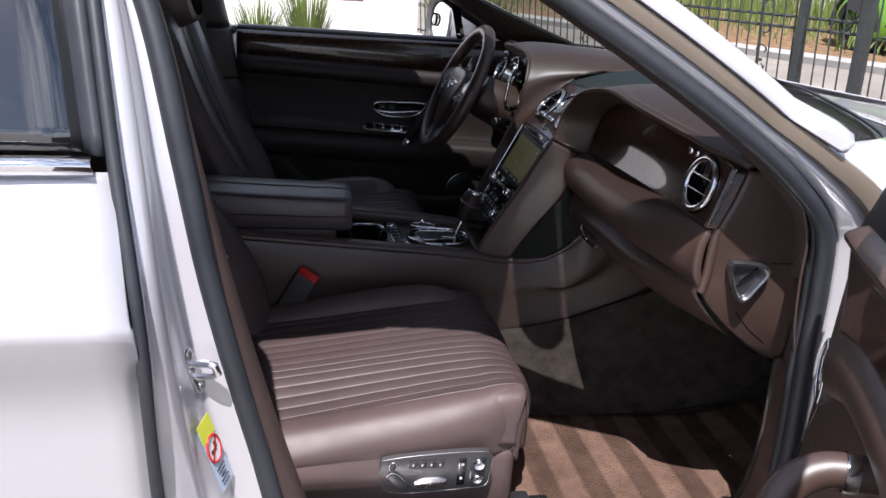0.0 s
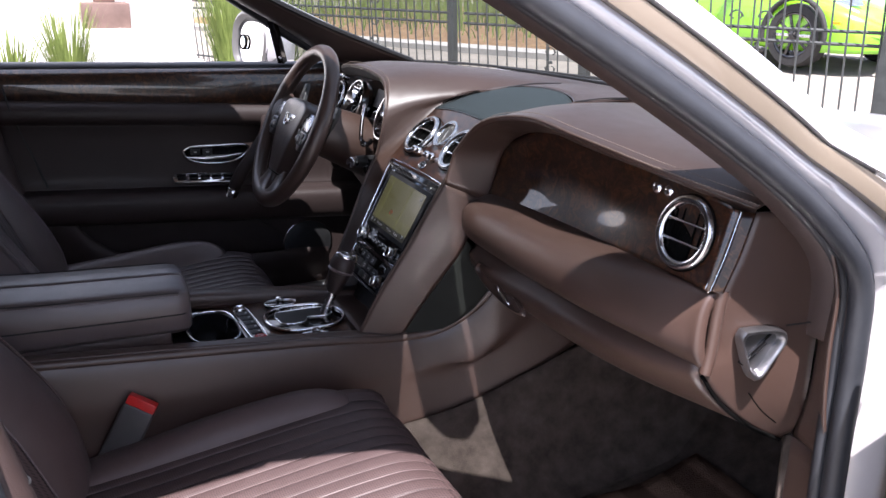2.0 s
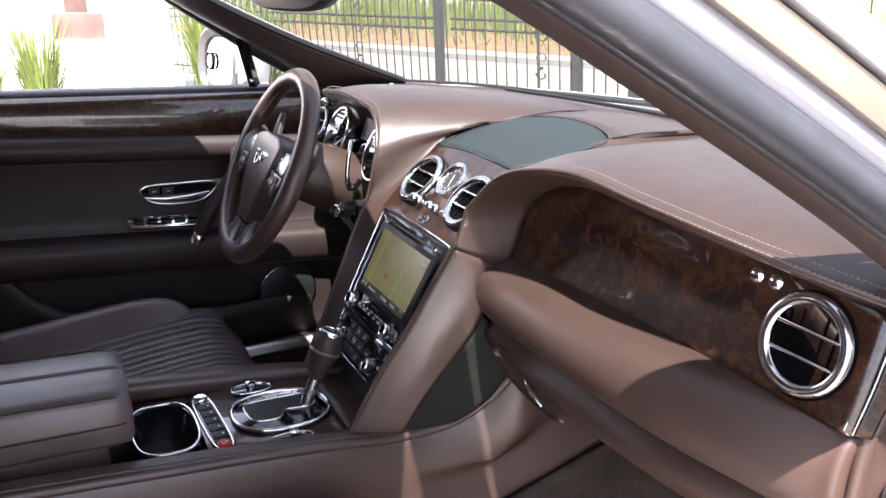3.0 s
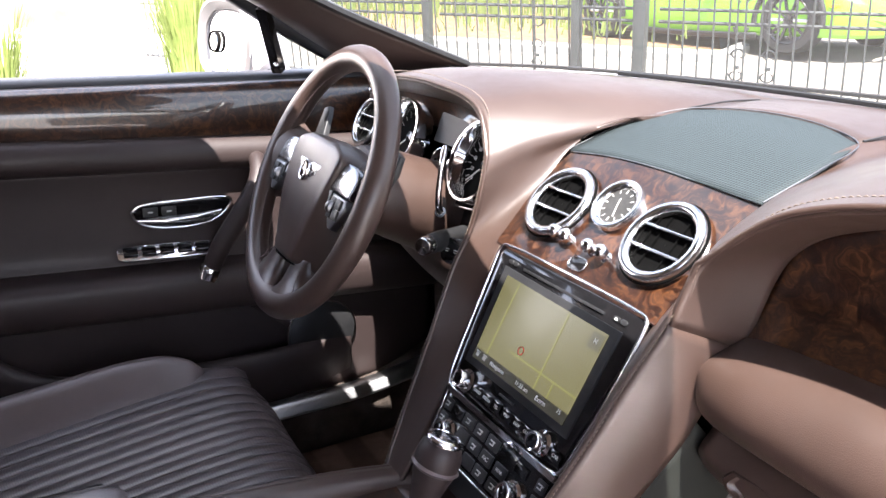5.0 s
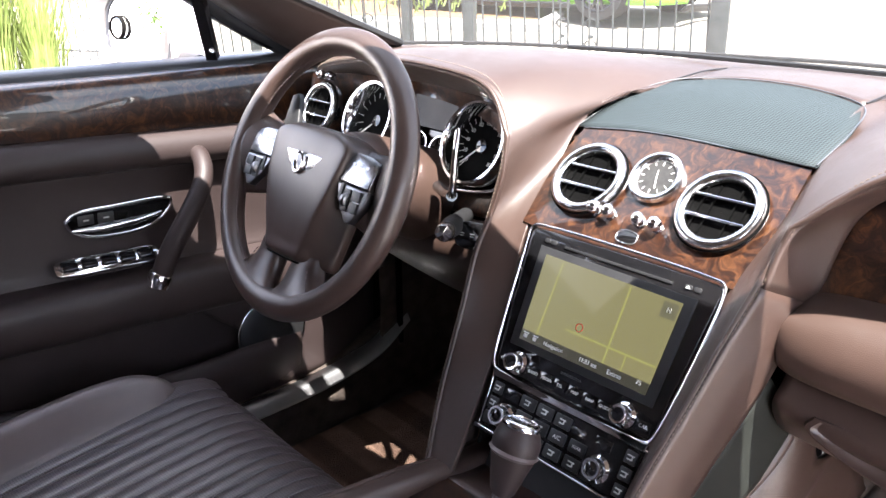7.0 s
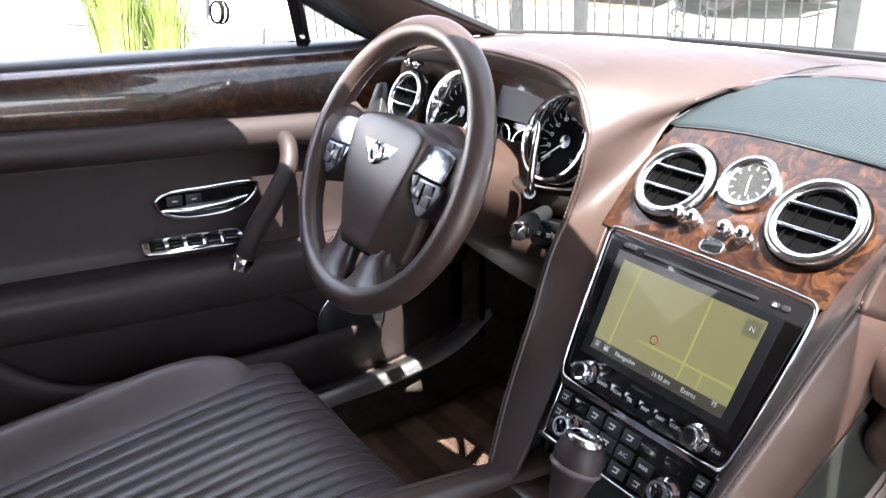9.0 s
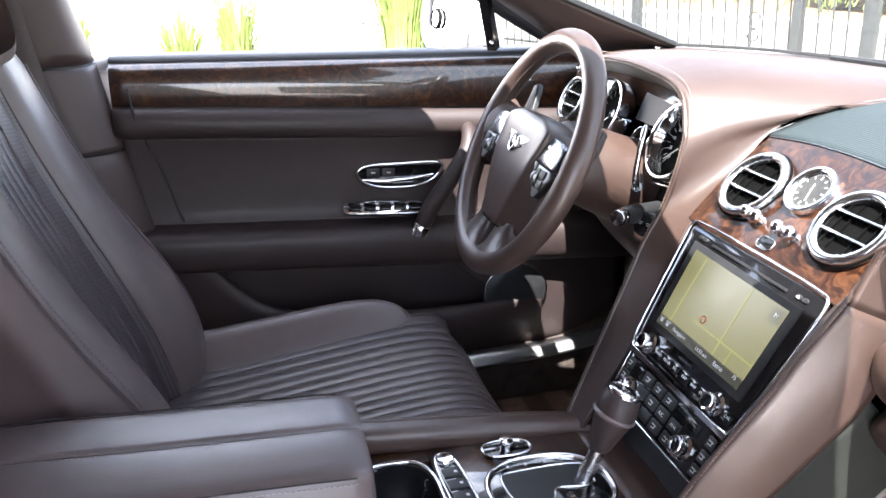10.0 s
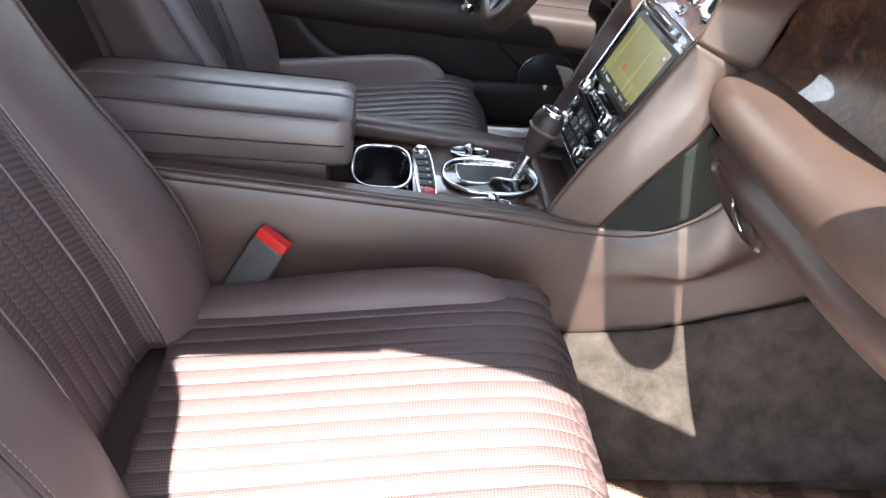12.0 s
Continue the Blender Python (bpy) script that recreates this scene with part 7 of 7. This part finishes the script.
part("rear_lining", loft([[(-.74, .80, 1.0), (-1.3, .78, 1.0), (-1.85, .70, 1.0)], [(-.70, .76, .70), (-1.3, .74, .70), (-1.85, .66, .70)], [(-.68, .74, .29), (-1.3, .72, .29), (-1.85, .64, .29)]], 8, 12), HIDE_DARK, body, thick=0.01)
part("rear_lining", flip(loft([ysign(r, -1) for r in ([(-.80, .85, 1.0), (-1.3, .83, 1.0), (-1.85, .75, 1.0)], [(-.74, .80, .70), (-1.3, .78, .70), (-1.85, .66, .70)], [(-.72, .78, .29), (-1.3, .75, .29), (-1.85, .64, .29)])], 8, 12)), HIDE_DARK, body, thick=0.01)
part("rear_bench", loft([[(-1.50, .62, .42), (-1.50, 0, .42), (-1.50, -.62, .42)], [(-1.46, .62, .55), (-1.46, 0, .55), (-1.46, -.62, .55)], [(-1.85, .62, .58), (-1.85, 0, .58), (-1.85, -.62, .58)], [(-2.02, .60, 1.05), (-2.02, 0, 1.05), (-2.02, -.60, 1.05)]], 24, 12), HIDE_DARK, body, thick=0.02)
# Unseen rear screen and pillars, added opaque to cut light from behind.
part("rear_screen", loft([[(-1.95, .62, 1.34), (-1.95, 0, 1.40), (-1.95, -.62, 1.34)], [(-2.10, .72, 1.0), (-2.10, 0, 1.0), (-2.10, -.72, 1.0)]], 6, 14), TINT, body, "unseen opaque rear screen added to block light", thick=0.004)
for s in (1, -1):
    part("rear_pillar", loft([ysign(r, s) for r in ([(-1.70, .70, 1.34), (-1.98, .64, 1.34)], [(-1.75, .82, 1.0), (-2.12, .74, 1.0)], [(-1.75, .90, .60), (-2.12, .80, .60)])], 8, 8), HIDE_DARK, body, thick=0.01)
# floor, footwells
carpet = thing("cabin_carpet", "brown pile carpet lining the cabin floor and footwells", "carpet", (0, 0, .28))
part("floor_pile", loft([[(-2.0, .78, .300), (-2.0, 0, .300), (-2.0, -.76, .300)], [(-.5, .78, .300), (-.5, 0, .300), (-.5, -.76, .300)], [(.70, .78, .302), (.70, 0, .302), (.70, -.76, .302)]], 8, 12), CARPET, carpet, thick=0.01)
for s in (-1, 1):
    g = loft([ysign(r, s) for r in ([(-.82, .172, .475), (-.4, .165, .455), (-.07, .163, .455), (.05, .169, .475), (.17, .186, .525), (.30, .21, .585), (.50, .24, .66)], [(-.82, .195, .40), (-.4, .19, .39), (-.07, .20, .39), (.05, .205, .40), (.17, .215, .42), (.30, .235, .47), (.52, .26, .55)], [(-.82, .23, .32), (-.4, .23, .32), (-.07, .27, .318), (.05, .275, .318), (.17, .27, .322), (.30, .27, .335), (.56, .28, .40)], [(-.82, .26, .302), (-.4, .26, .302), (-.07, .31, .304), (.05, .315, .304), (.17, .31, .306), (.32, .30, .312), (.58, .30, .36)])], 20, 40)
    part("tunnel_carpet", g if s < 0 else flip(g), CARPET, carpet, thick=0.01)
    g = loft([ysign(r, s) for r in ([(.24, .22, .301), (.24, .45, .301), (.24, .72, .301)], [(.42, .22, .32), (.42, .45, .32), (.42, .72, .32)], [(.56, .22, .42), (.56, .45, .42), (.56, .72, .42)], [(.68, .22, .62), (.68, .45, .62), (.68, .72, .62)], [(.60, .22, .98), (.60, .45, .98), (.55, .72, .98)])], 20, 12)
    part("toe_board", g if s > 0 else flip(g), CARPET, carpet, thick=0.01)
    g = loft([ysign(r, s) for r in ([(.235, .715, .66), (.45, .715, .66), (.70, .715, .66)], [(.235, .715, .46), (.45, .715, .46), (.70, .715, .46)], [(.20, .705, .305), (.45, .705, .305), (.70, .705, .36)])], 10, 10)
    part("kick_carpet", g if s > 0 else flip(g), CARPET, carpet, thick=0.008)
part("sill_carpet", loft([[(-.80, .69, .295), (0, .69, .295), (.30, .70, .295), (.70, .70, .30)], [(-.80, .695, .40), (0, .70, .40), (.12, .705, .405), (.30, .72, .46)], [(-.80, .76, .405), (0, .76, .405), (.12, .76, .41), (.30, .76, .47)]], 10, 16), CARPET, carpet, thick=0.008)
for s, lab2 in ((-1, "brown pile passenger floor mat"), (1, "brown pile driver floor mat")):
    fm = thing("floor_mat", lab2, "floor mat", (.05, .48 * s, .305), "floor mats")
    g = loft([ysign(r, s) for r in ([(-.16, .32, .314), (-.16, .48, .314), (-.16, .655, .314)], [(.12, .325, .316), (.12, .48, .316), (.12, .66, .316)], [(.34, .335, .320), (.34, .48, .320), (.34, .655, .320)], [(.46, .34, .356), (.46, .48, .356), (.46, .65, .356)])], 20, 16)
    part("mat_carpet", flip(g) if s < 0 else g, MAT_CARPET, fm, thick=0.008)
    for x, y in ((-.11, .40), (-.11, .58)):
        part("mat_stud", lathe([(.012, 0), (.011, .004), (.0005, .005)], 20, Matrix.Translation((x, y * s, .315))), CHROME, fm)
for x, y, a in ((.36, .30, -35), (.34, .42, -35)):
    ped = thing("pedal", "black rubber foot pedal", "pedal", (x, y, .36), "pedals")
    PF = axes((x, y, .43), (0, -1, 0), (.55, 0, .83))
    part("pedal_pad", box(.05 if y < .35 else .085, .11 if y < .35 else .055, .012, .003, PF), BLACK, ped)
    part("pedal_arm", tube([(x + .01, y, .44), (x + .10, y, .60), (x + .14, y, .75)], .008, 8), BLACK, ped)

# ---- outside: ground, wall, fence, parked car, plants ----
CONCRETE = two_tone("pale concrete", (0.22, 0.21, 0.195), (0.30, 0.285, 0.265), 1.3, 0.9, grain=0.4, grain_scale=220, dist=0.002, spec=0.2)
ASPHALT = two_tone("dusty asphalt", (0.17, 0.155, 0.135), (0.25, 0.225, 0.195), 2.2, 0.92, grain=0.6, grain_scale=160, dist=0.003, spec=0.2)
STUCCO = two_tone("white stucco", (0.74, 0.72, 0.69), (0.82, 0.80, 0.77), 1.6, 0.9, grain=0.5, grain_scale=90, dist=0.003, spec=0.2)
IRON = two_tone("dark green-grey iron", (0.030, 0.034, 0.034), (0.050, 0.055, 0.055), 14, 0.5, 0.2, grain=0.2, rough_var=0.1)
BROWN_PAINT = two_tone("brown painted metal", (0.09, 0.055, 0.045), (0.13, 0.08, 0.065), 8, 0.6, grain=0.2)
GRASS = two_tone("grass blades", (0.085, 0.125, 0.028), (0.17, 0.215, 0.06), 9, 0.7, spec=0.2)
MULCH = two_tone("bark mulch", (0.14, 0.085, 0.045), (0.26, 0.17, 0.10), 9, 0.95, grain=1.0, grain_scale=60, dist=0.01, spec=0.1)
LIME = two_tone("lime green car paint", (0.16, 0.44, 0.015), (0.19, 0.50, 0.02), 3, 0.25, 0.1, 1.0)
BLUE = two_tone("blue reflective screen", (0.05, 0.14, 0.42), (0.06, 0.17, 0.48), 3, 0.15, coat=1.0)
TYRE = two_tone("tyre rubber", (0.012, 0.012, 0.012), (0.022, 0.021, 0.021), 30, 0.8, grain=0.3)
KERB = two_tone("pale kerb stone", (0.26, 0.25, 0.235), (0.34, 0.33, 0.31), 6, 0.9, grain=0.4, grain_scale=120, dist=0.003, spec=0.2)

structure("ground", grid([[(x, y, 0) for y in (400, 12, 6, 0, -6, -12, -400)] for x in (-400, -8, 0, 3, 12, 400)]), CONCRETE, "pale sunlit concrete forecourt", "ground", flat=True)
# the street beyond the fence
FD = Vector((-.455, .89, 0)).normalized()           # along the fence
FN = Vector((.89, .455, 0)).normalized()            # away from the car
END = Vector((5.30, 2.95, 0))                       # the gate post at its end


def fpt(a, n, z):
    return tuple(END + FD * a + FN * n + Vector((0, 0, z)))


def rise(n):
    """The drive climbs beyond the fence."""
    return float(np.interp(n, [.3, 3.0, 9, 60], [.004, .36, .45, .6]))


structure("road", grid([[fpt(a, n, rise(n)) for n in (60, 9, 6, 4.5, 3, 2, 1, .3)] for a in (-60, -8, 0, 3, 8, 60)]), ASPHALT, "dusty grey-brown asphalt drive beyond the fence", "road")
structure("planting_bed", (np.array([fpt(2.1, 2.4, rise(2.4) + .06), fpt(14, 2.4, rise(2.4) + .06), fpt(14, 10, .62), fpt(4.5, 10, .62)]), [(0, 3, 2, 1)]), MULCH, "bark-covered planting bed behind the kerb", "planting bed", flat=True)
part_k = tube([fpt(2.0, 2.9, rise(2.9) + .04), fpt(2.1, 2.35, rise(2.35) + .04), fpt(2.8, 2.32, rise(2.32) + .04), fpt(5, 2.32, rise(2.32) + .04), fpt(14, 2.32, rise(2.32) + .04)], .08, 6)
structure("kerb", part_k, KERB, "pale concrete kerb beside the bed", "kerb")
structure("wall_north", moved(box(11.0, .3, 3.2, .0), Matrix.Translation((-4.6, 8.6, 1.6))), STUCCO, "white stucco wall in full sun", "wall")
structure("plinth", moved(box(1.2, .35, .32, .01), Matrix.Translation((.35, 8.28, .16))), STUCCO, "low white plinth at the foot of the wall", "plinth")

UP = Vector((-.0698, 0, .9976))                     # the true upright on this slope


def upright(p, h, r, n=6):
    a = np.array(p)
    return tube([a, a + np.array(UP) * h], r, n)


def square_bar(p, h, w):
    q = Vector(p)
    return moved(box(w, w, h, w * .08), axes(q + UP * (h / 2), FD, UP.cross(FD)) )


def scroll(c, size, hand, up=1):
    """A wrought spiral in the fence's plane."""
    pts = []
    for i in range(22):
        a = i / 21 * 4.2
        r = size * (1 - .19 * a)
        pts.append(Vector(c) + FD * (hand * r * math.cos(a) - hand * size * .35) + UP * (up * r * math.sin(a)))
    return tube([p[:] for p in pts], .0065, 6)


def fence_run(a0, a1, n, label, ornaments, double=False):
    f = thing("iron_fence", label, "fence", fpt((a0 + a1) / 2, n, 0), "fence panels")
    k = int((a1 - a0) / .115)
    for i in range(k + 1):
        part("bar", upright(fpt(a0 + (a1 - a0) * i / k, n, .06), 2.1, .0085), IRON, f)
    for z in (.16, .80, .90, 2.02):
        part("rail", tube([fpt(a0, n, z), fpt((a0 + a1) / 2, n, z), fpt(a1, n, z)] - np.zeros(3), .014, 4), IRON, f)
    for a in ornaments:
        for z in (.42, .56, .78, .98, 1.35, 1.6):
            for hand in (-1, 1):
                part("scroll", scroll(fpt(a + hand * .012, n - .012, z), .072, hand, 1 if z in (.56, .98, 1.6) else -1), IRON, f)
        part("scroll_stem", upright(fpt(a, n - .012, .2), 1.6, .008), IRON, f)
        part("collar", moved(box(.04, .03, .03, .006), Matrix.Translation(fpt(a, n - .012, .47))), IRON, f)
    return f


fence_run(.10, 1.94, 0, "dark wrought iron gate leaf with scrollwork", (1.03, 1.27))
fence_run(2.12, 4.15, 0, "dark wrought iron fence panel with scrollwork", (3.06,))
fence_run(4.3, 9.6, 0, "dark wrought iron fence panel beside tall grass", (5.41, 7.2))
for a, w2, h in ((0, .14, 2.2), (2.04, .10, 2.25), (2.63, .075, 2.25), (4.23, .08, 2.2), (9.7, .08, 2.2)):
    fp = thing("fence_post", "square dark iron fence post", "post", fpt(a, 0, 0), "fence posts")
    part("post_shaft", square_bar(fpt(a, 0, 0), h, w2), IRON, fp)
    part("post_foot", moved(box(w2 * 1.7, w2 * 1.7, .03, .006), Matrix.Translation(fpt(a, 0, .015))), IRON, fp)
# lamp column in front of the wall
lamp = thing("lamp_column", "brown square lamp column on a block foot", "lamp post", (-.05, 7.9, 0))
part("column_foot", box(.46, .40, .26, .02, Matrix.Translation((-.05, 7.9, .82))), BROWN_PAINT, lamp)
part("column_shaft", box(.20, .20, 2.2, .015, Matrix.Translation((-.05, 7.9, 2.0))), BROWN_PAINT, lamp)
part("column_plinth", box(.62, .55, .70, .02, Matrix.Translation((-.05, 7.9, .35))), STUCCO, lamp)


def wheel_at(parent, c, r, w2, fwd, side):
    """A road wheel with dark ten-spoke rim; side is the axle's outer way."""
    F = axes(c, fwd, (0, 0, 1))
    if (F.to_3x3() @ Vector((0, 0, 1))).dot(Vector(side)) < 0:
        F = F @ Matrix.Rotation(math.pi, 4, "Y")
    wh = part("wheel", lathe([(r * .66, -w2), (r * .92, -w2), (r, -w2 * .8), (r, -w2 * .2), (r * .95, 0), (r * .72, .004), (r * .68, -.02), (r * .67, -w2)], 48, F), TYRE, parent, "black tyre")
    part("rim", lathe([(r * .71, .0), (r * .69, .008), (r * .65, .0), (r * .63, -.10), (.01, -.11)], 40, F), GLOSS, wh)
    rim = wh
    for k in range(10):
        part("spoke", box(r * .60, .032, .02, .006, F @ Matrix.Rotation(k * math.pi / 5, 4, "Z") @ Matrix.Translation((r * .36, 0, -.018))), SATIN if k % 5 == 0 else GLOSS, rim)
    part("hub", lathe([(.05, -.04), (.05, .0), (.0005, .004)], 20, F), GLOSS, rim)
    part("brake_disc", lathe([(r * .52, -.06), (r * .52, -.07), (.05, -.07)], 32, F), SATIN, rim)


def sports_car(c, fwd):
    """A low wedge-shaped two-seater, seen from its side."""
    car = thing("sports_car", "lime green low sports car with black wheels parked beyond the fence", "car", c)
    f = Vector(fwd).normalized()
    l = Vector((-f.y, f.x, 0))

    def W(a, b2, z):
        return tuple(Vector(c) + f * a + l * b2 + Vector((0, 0, z)))

    st = [(-2.22, .55, .82, .88, .30), (-1.9, .80, .93, .97, .24), (-1.35, .93, .95, 1.00, .18), (-.6, .95, .90, 1.00, .15), (.2, .95, .84, .92, .15), (.8, .95, .80, .86, .16), (1.35, .93, .74, .84, .18), (1.9, .84, .58, .66, .18), (2.24, .55, .42, .46, .20)]
    rows = []
    for a, hw, zs, zc, zb in st:
        rows.append([W(a, -hw * .96, zb), W(a, -hw, zb + .18), W(a, -hw * .985, zs - .12), W(a, -hw * .93, zs), W(a, -hw * .55, zc), W(a, 0, zc + .01), W(a, hw * .55, zc), W(a, hw * .93, zs), W(a, hw * .985, zs - .12), W(a, hw, zb + .18), W(a, hw * .96, zb)])
    part("body_shell", flip(loft(rows, 60, 50)), LIME, car, "lime green wedge body", thick=0.01)
    part("cabin_glass", flip(loft([[W(-1.25, b2, 1.0 - .05 * (abs(b2) > .5)) for b2 in (-.62, -.4, 0, .4, .62)], [W(-.5, b2, z) for b2, z in ((-.66, .98), (-.50, 1.14), (0, 1.17), (.50, 1.14), (.66, .98))], [W(-.05, b2, z) for b2, z in ((-.72, .93), (-.55, 1.12), (0, 1.16), (.55, 1.12), (.72, .93))], [W(.95, b2, z) for b2, z in ((-.70, .84), (-.5, .87), (0, .88), (.5, .87), (.70, .84))]], 24, 24)), TINT, car, "dark cabin glass", thick=0.008)
    part("sun_screen", flip(loft([[W(.02, b2, z) for b2, z in ((-.52, 1.14), (0, 1.175), (.52, 1.14))], [W(.90, b2, z) for b2, z in ((-.52, .885), (0, .90), (.52, .885))]], 8, 10)), BLUE, car, "blue reflective windscreen shade", thick=0.006)
    for a in (-1.36, 1.36):
        for q in (-1, 1):
            ctr = W(a, q * .955, .345)
            wheel_at(car, ctr, .345, .25, f, l * q)
            part("wheel_arch", tube([W(a + .40 * math.cos(w3), q * .962, .345 + .40 * math.sin(w3)) for w3 in np.linspace(-.15, math.pi + .15, 24)], .03, 8), TYRE, car)
    for q in (-1, 1):
        part("side_intake", slab([(0, 0), (.55, .10), (.60, .30), (.12, .20)], .02, axes(W(-.95, q * .965, .42), f * -1, (0, 0, 1)) if q < 0 else axes(W(-.4, q * .965, .42), f, (0, 0, 1))), GLOSS, car)
        part("sill_blade", loft([[W(-1.0, q * .95, .20), W(0, q * .97, .18), W(1.0, q * .95, .20)], [W(-1.0, q * .93, .13), W(0, q * .95, .12), W(1.0, q * .93, .13)]], 4, 12), BLACK, car, thick=0.02)
        part("front_intake", slab([(0, 0), (.35, .03), (.40, .20), (.08, .16)], .03, axes(W(1.86, q * .70, .28), l * -q + f * .0, (0, 0, 1))), BLACK, car)
        part("headlight", slab([(0, 0), (.34, .02), (.30, .09), (.03, .06)], .02, axes(W(1.62, q * .76, .66), f * 1 + l * -q * .5, (-.3 * f.x, -.3 * f.y, 1))), SATIN, car)
        part("side_marker", box(.10, .012, .03, .004, axes(W(1.82, q * .885, .50), f, (0, 0, 1)) @ Matrix.Rotation(math.pi / 2, 4, "X")), two_tone("amber lens", (.7, .22, .01), (.8, .3, .02), 10, .3), car)
        part("side_mirror", box(.10, .18, .11, .03, axes(W(.55, q * 1.02, .98), f, l)), BLACK, car)
    part("front_lip", loft([[W(2.24, -.55, .20), W(2.28, 0, .19), W(2.24, .55, .20)], [W(2.15, -.55, .12), W(2.2, 0, .11), W(2.15, .55, .12)]], 4, 10), BLACK, car, thick=0.02)
    return car


for wx in (1.55, -1.52):
    for q in (-1, 1):
        wheel_at(body, (wx, q * .93, .36), .36, .25, (1, 0, 0), (0, q, 0))


sports_car((7.70, 6.90, .375), (.107, -.994, 0))


def tuft(name, c, h, spread, n, seed, label, group="grass clumps"):
    """A clump of many thin bent blades."""
    rng = random.Random(seed)
    V, F = [], []
    for _ in range(n):
        a, r = rng.uniform(0, 2 * math.pi), spread * .35 * math.sqrt(rng.random())
        b = Vector((c[0] + r * math.cos(a), c[1] + r * math.sin(a), c[2]))
        hh = h * rng.uniform(.55, 1.05)
        lean = Vector((math.cos(a), math.sin(a), 0)) * spread * rng.uniform(.1, .8)
        side = Vector((-math.sin(a), math.cos(a), 0)) * rng.uniform(.004, .009)
        o = len(V)
        for k, w3 in ((0, 1), (.45, .9), (.8, .6), (1, .05)):
            p = b + Vector((0, 0, hh * k)) + lean * k ** 2
            V += [(p - side * w3)[:], (p + side * w3)[:]]
        F += [(o, o + 1, o + 3, o + 2), (o + 2, o + 3, o + 5, o + 4), (o + 4, o + 5, o + 7, o + 6)]
    ob = part(name, (np.array(V), F), GRASS, None)
    return tagged(ob, label, "grass", group)


for i, (x, y, h, sp2, n) in enumerate(((-.95, 7.3, .75, .45, 260), (-.45, 7.2, .98, .40, 300), (1.05, 6.9, 1.45, .50, 420), (1.45, 7.0, 1.1, .5, 300), (-1.9, 7.4, .8, .4, 220))):
    tuft("grass_clump", (x, y, 0), h, sp2, n, i, "tall green ornamental grass clump by the wall")
rng = random.Random(5)
V, F = [], []
for _ in range(2600):
    a, n = rng.uniform(2.6, 13), rng.uniform(2.6, 8.0)
    if rng.random() < .35 * (n < 3.6):
        continue
    b = Vector(fpt(a, n, rise(n) + .05 + .02 * n))
    hh = rng.uniform(.18, .75) * min(1, (n - 2.2) / 1.5)
    lean = Vector((rng.uniform(-.12, .12), rng.uniform(-.12, .12), 0))
    side = FD * rng.uniform(.006, .014)
    o = len(V)
    for k, w3 in ((0, 1), (.6, .8), (1, .05)):
        p = b + Vector((0, 0, hh * k)) + lean * k ** 2
        V += [(p - side * w3)[:], (p + side * w3)[:]]
    F += [(o, o + 1, o + 3, o + 2), (o + 2, o + 3, o + 5, o + 4)]
tagged(part("tall_grass", (np.array(V), F), GRASS, None), "tall yellow-green grass in the planting bed", "grass", kind="stuff")
# stone planter and shrub behind the car, seen in the door mirror
SANDSTONE = two_tone("sandstone", (0.34, 0.24, 0.14), (0.48, 0.36, 0.23), 9, 0.9, grain=0.7, grain_scale=120, dist=0.004, spec=0.2)
LEAF = two_tone("green leaves", (0.06, 0.13, 0.02), (0.12, 0.24, 0.05), 14, 0.5, spec=0.3)
BARK = two_tone("bark", (0.10, 0.07, 0.045), (0.16, 0.12, 0.08), 20, 0.9, grain=0.6)
planter = thing("planter", "pale sandstone block planter with a rounded coping", "planter", (-2.80, 3.28, 0))
PLF = Matrix.Translation((-2.80, 3.28, 0)) @ Matrix.Rotation(radians(48), 4, "Z")
for k in range(4):
    for i in range(2):
        part("block", box(.33, .36, .215, .012, PLF @ Matrix.Translation((-.17 + .34 * i + (.05 if k % 2 else -.03), 0, .11 + .22 * k))), SANDSTONE, planter)
part("coping", box(.78, .44, .15, .045, PLF @ Matrix.Translation((0, 0, .955)), 3), SANDSTONE, planter, "rounded stone coping")
shrub = thing("shrub", "small leafy green shrub growing in the stone planter", "shrub", (-2.78, 3.22, 1.03))
rng = random.Random(11)
tips = []
for k in range(9):
    a = rng.uniform(0, 2 * math.pi)
    p0 = Vector((-2.78, 3.22, 1.02))
    p2 = p0 + Vector((math.cos(a) * rng.uniform(.08, .24), math.sin(a) * rng.uniform(.08, .24), rng.uniform(.22, .60)))
    p1 = (p0 + p2) / 2 + Vector((0, 0, .05))
    part("stem", tube(sp([p0[:], p1[:], p2[:]], 8), [.009 - .0008 * i for i in range(8)], 6), BARK, shrub)
    tips += [p1, p2, (p1 + p2) / 2]
V, F = [], []
for c in tips:
    for _ in range(26):
        p = c + Vector((rng.gauss(0, .05), rng.gauss(0, .05), rng.gauss(0, .05)))
        u = Vector((rng.uniform(-1, 1), rng.uniform(-1, 1), rng.uniform(-.4, .8))).normalized() * rng.uniform(.018, .034)
        w4 = u.cross(Vector((rng.uniform(-1, 1), rng.uniform(-1, 1), 1))).normalized() * rng.uniform(.007, .013)
        o = len(V)
        V += [(p - u)[:], (p + w4)[:], (p + u)[:], (p - w4)[:]]
        F.append((o, o + 1, o + 2, o + 3))
part("crown", (np.array(V), F), LEAF, shrub, "small pointed leaves")
tuft("grass_clump", (-2.42, 3.70, 0), 1.06, .35, 300, 77, "tall green ornamental grass clump behind the car")
structure("backdrop", moved(box(.3, 40, 4.0), Matrix.Translation((24, 16, 2.0)) @ Matrix.Rotation(radians(27), 4, "Z")), STUCCO, "pale wall far behind the street", "wall")
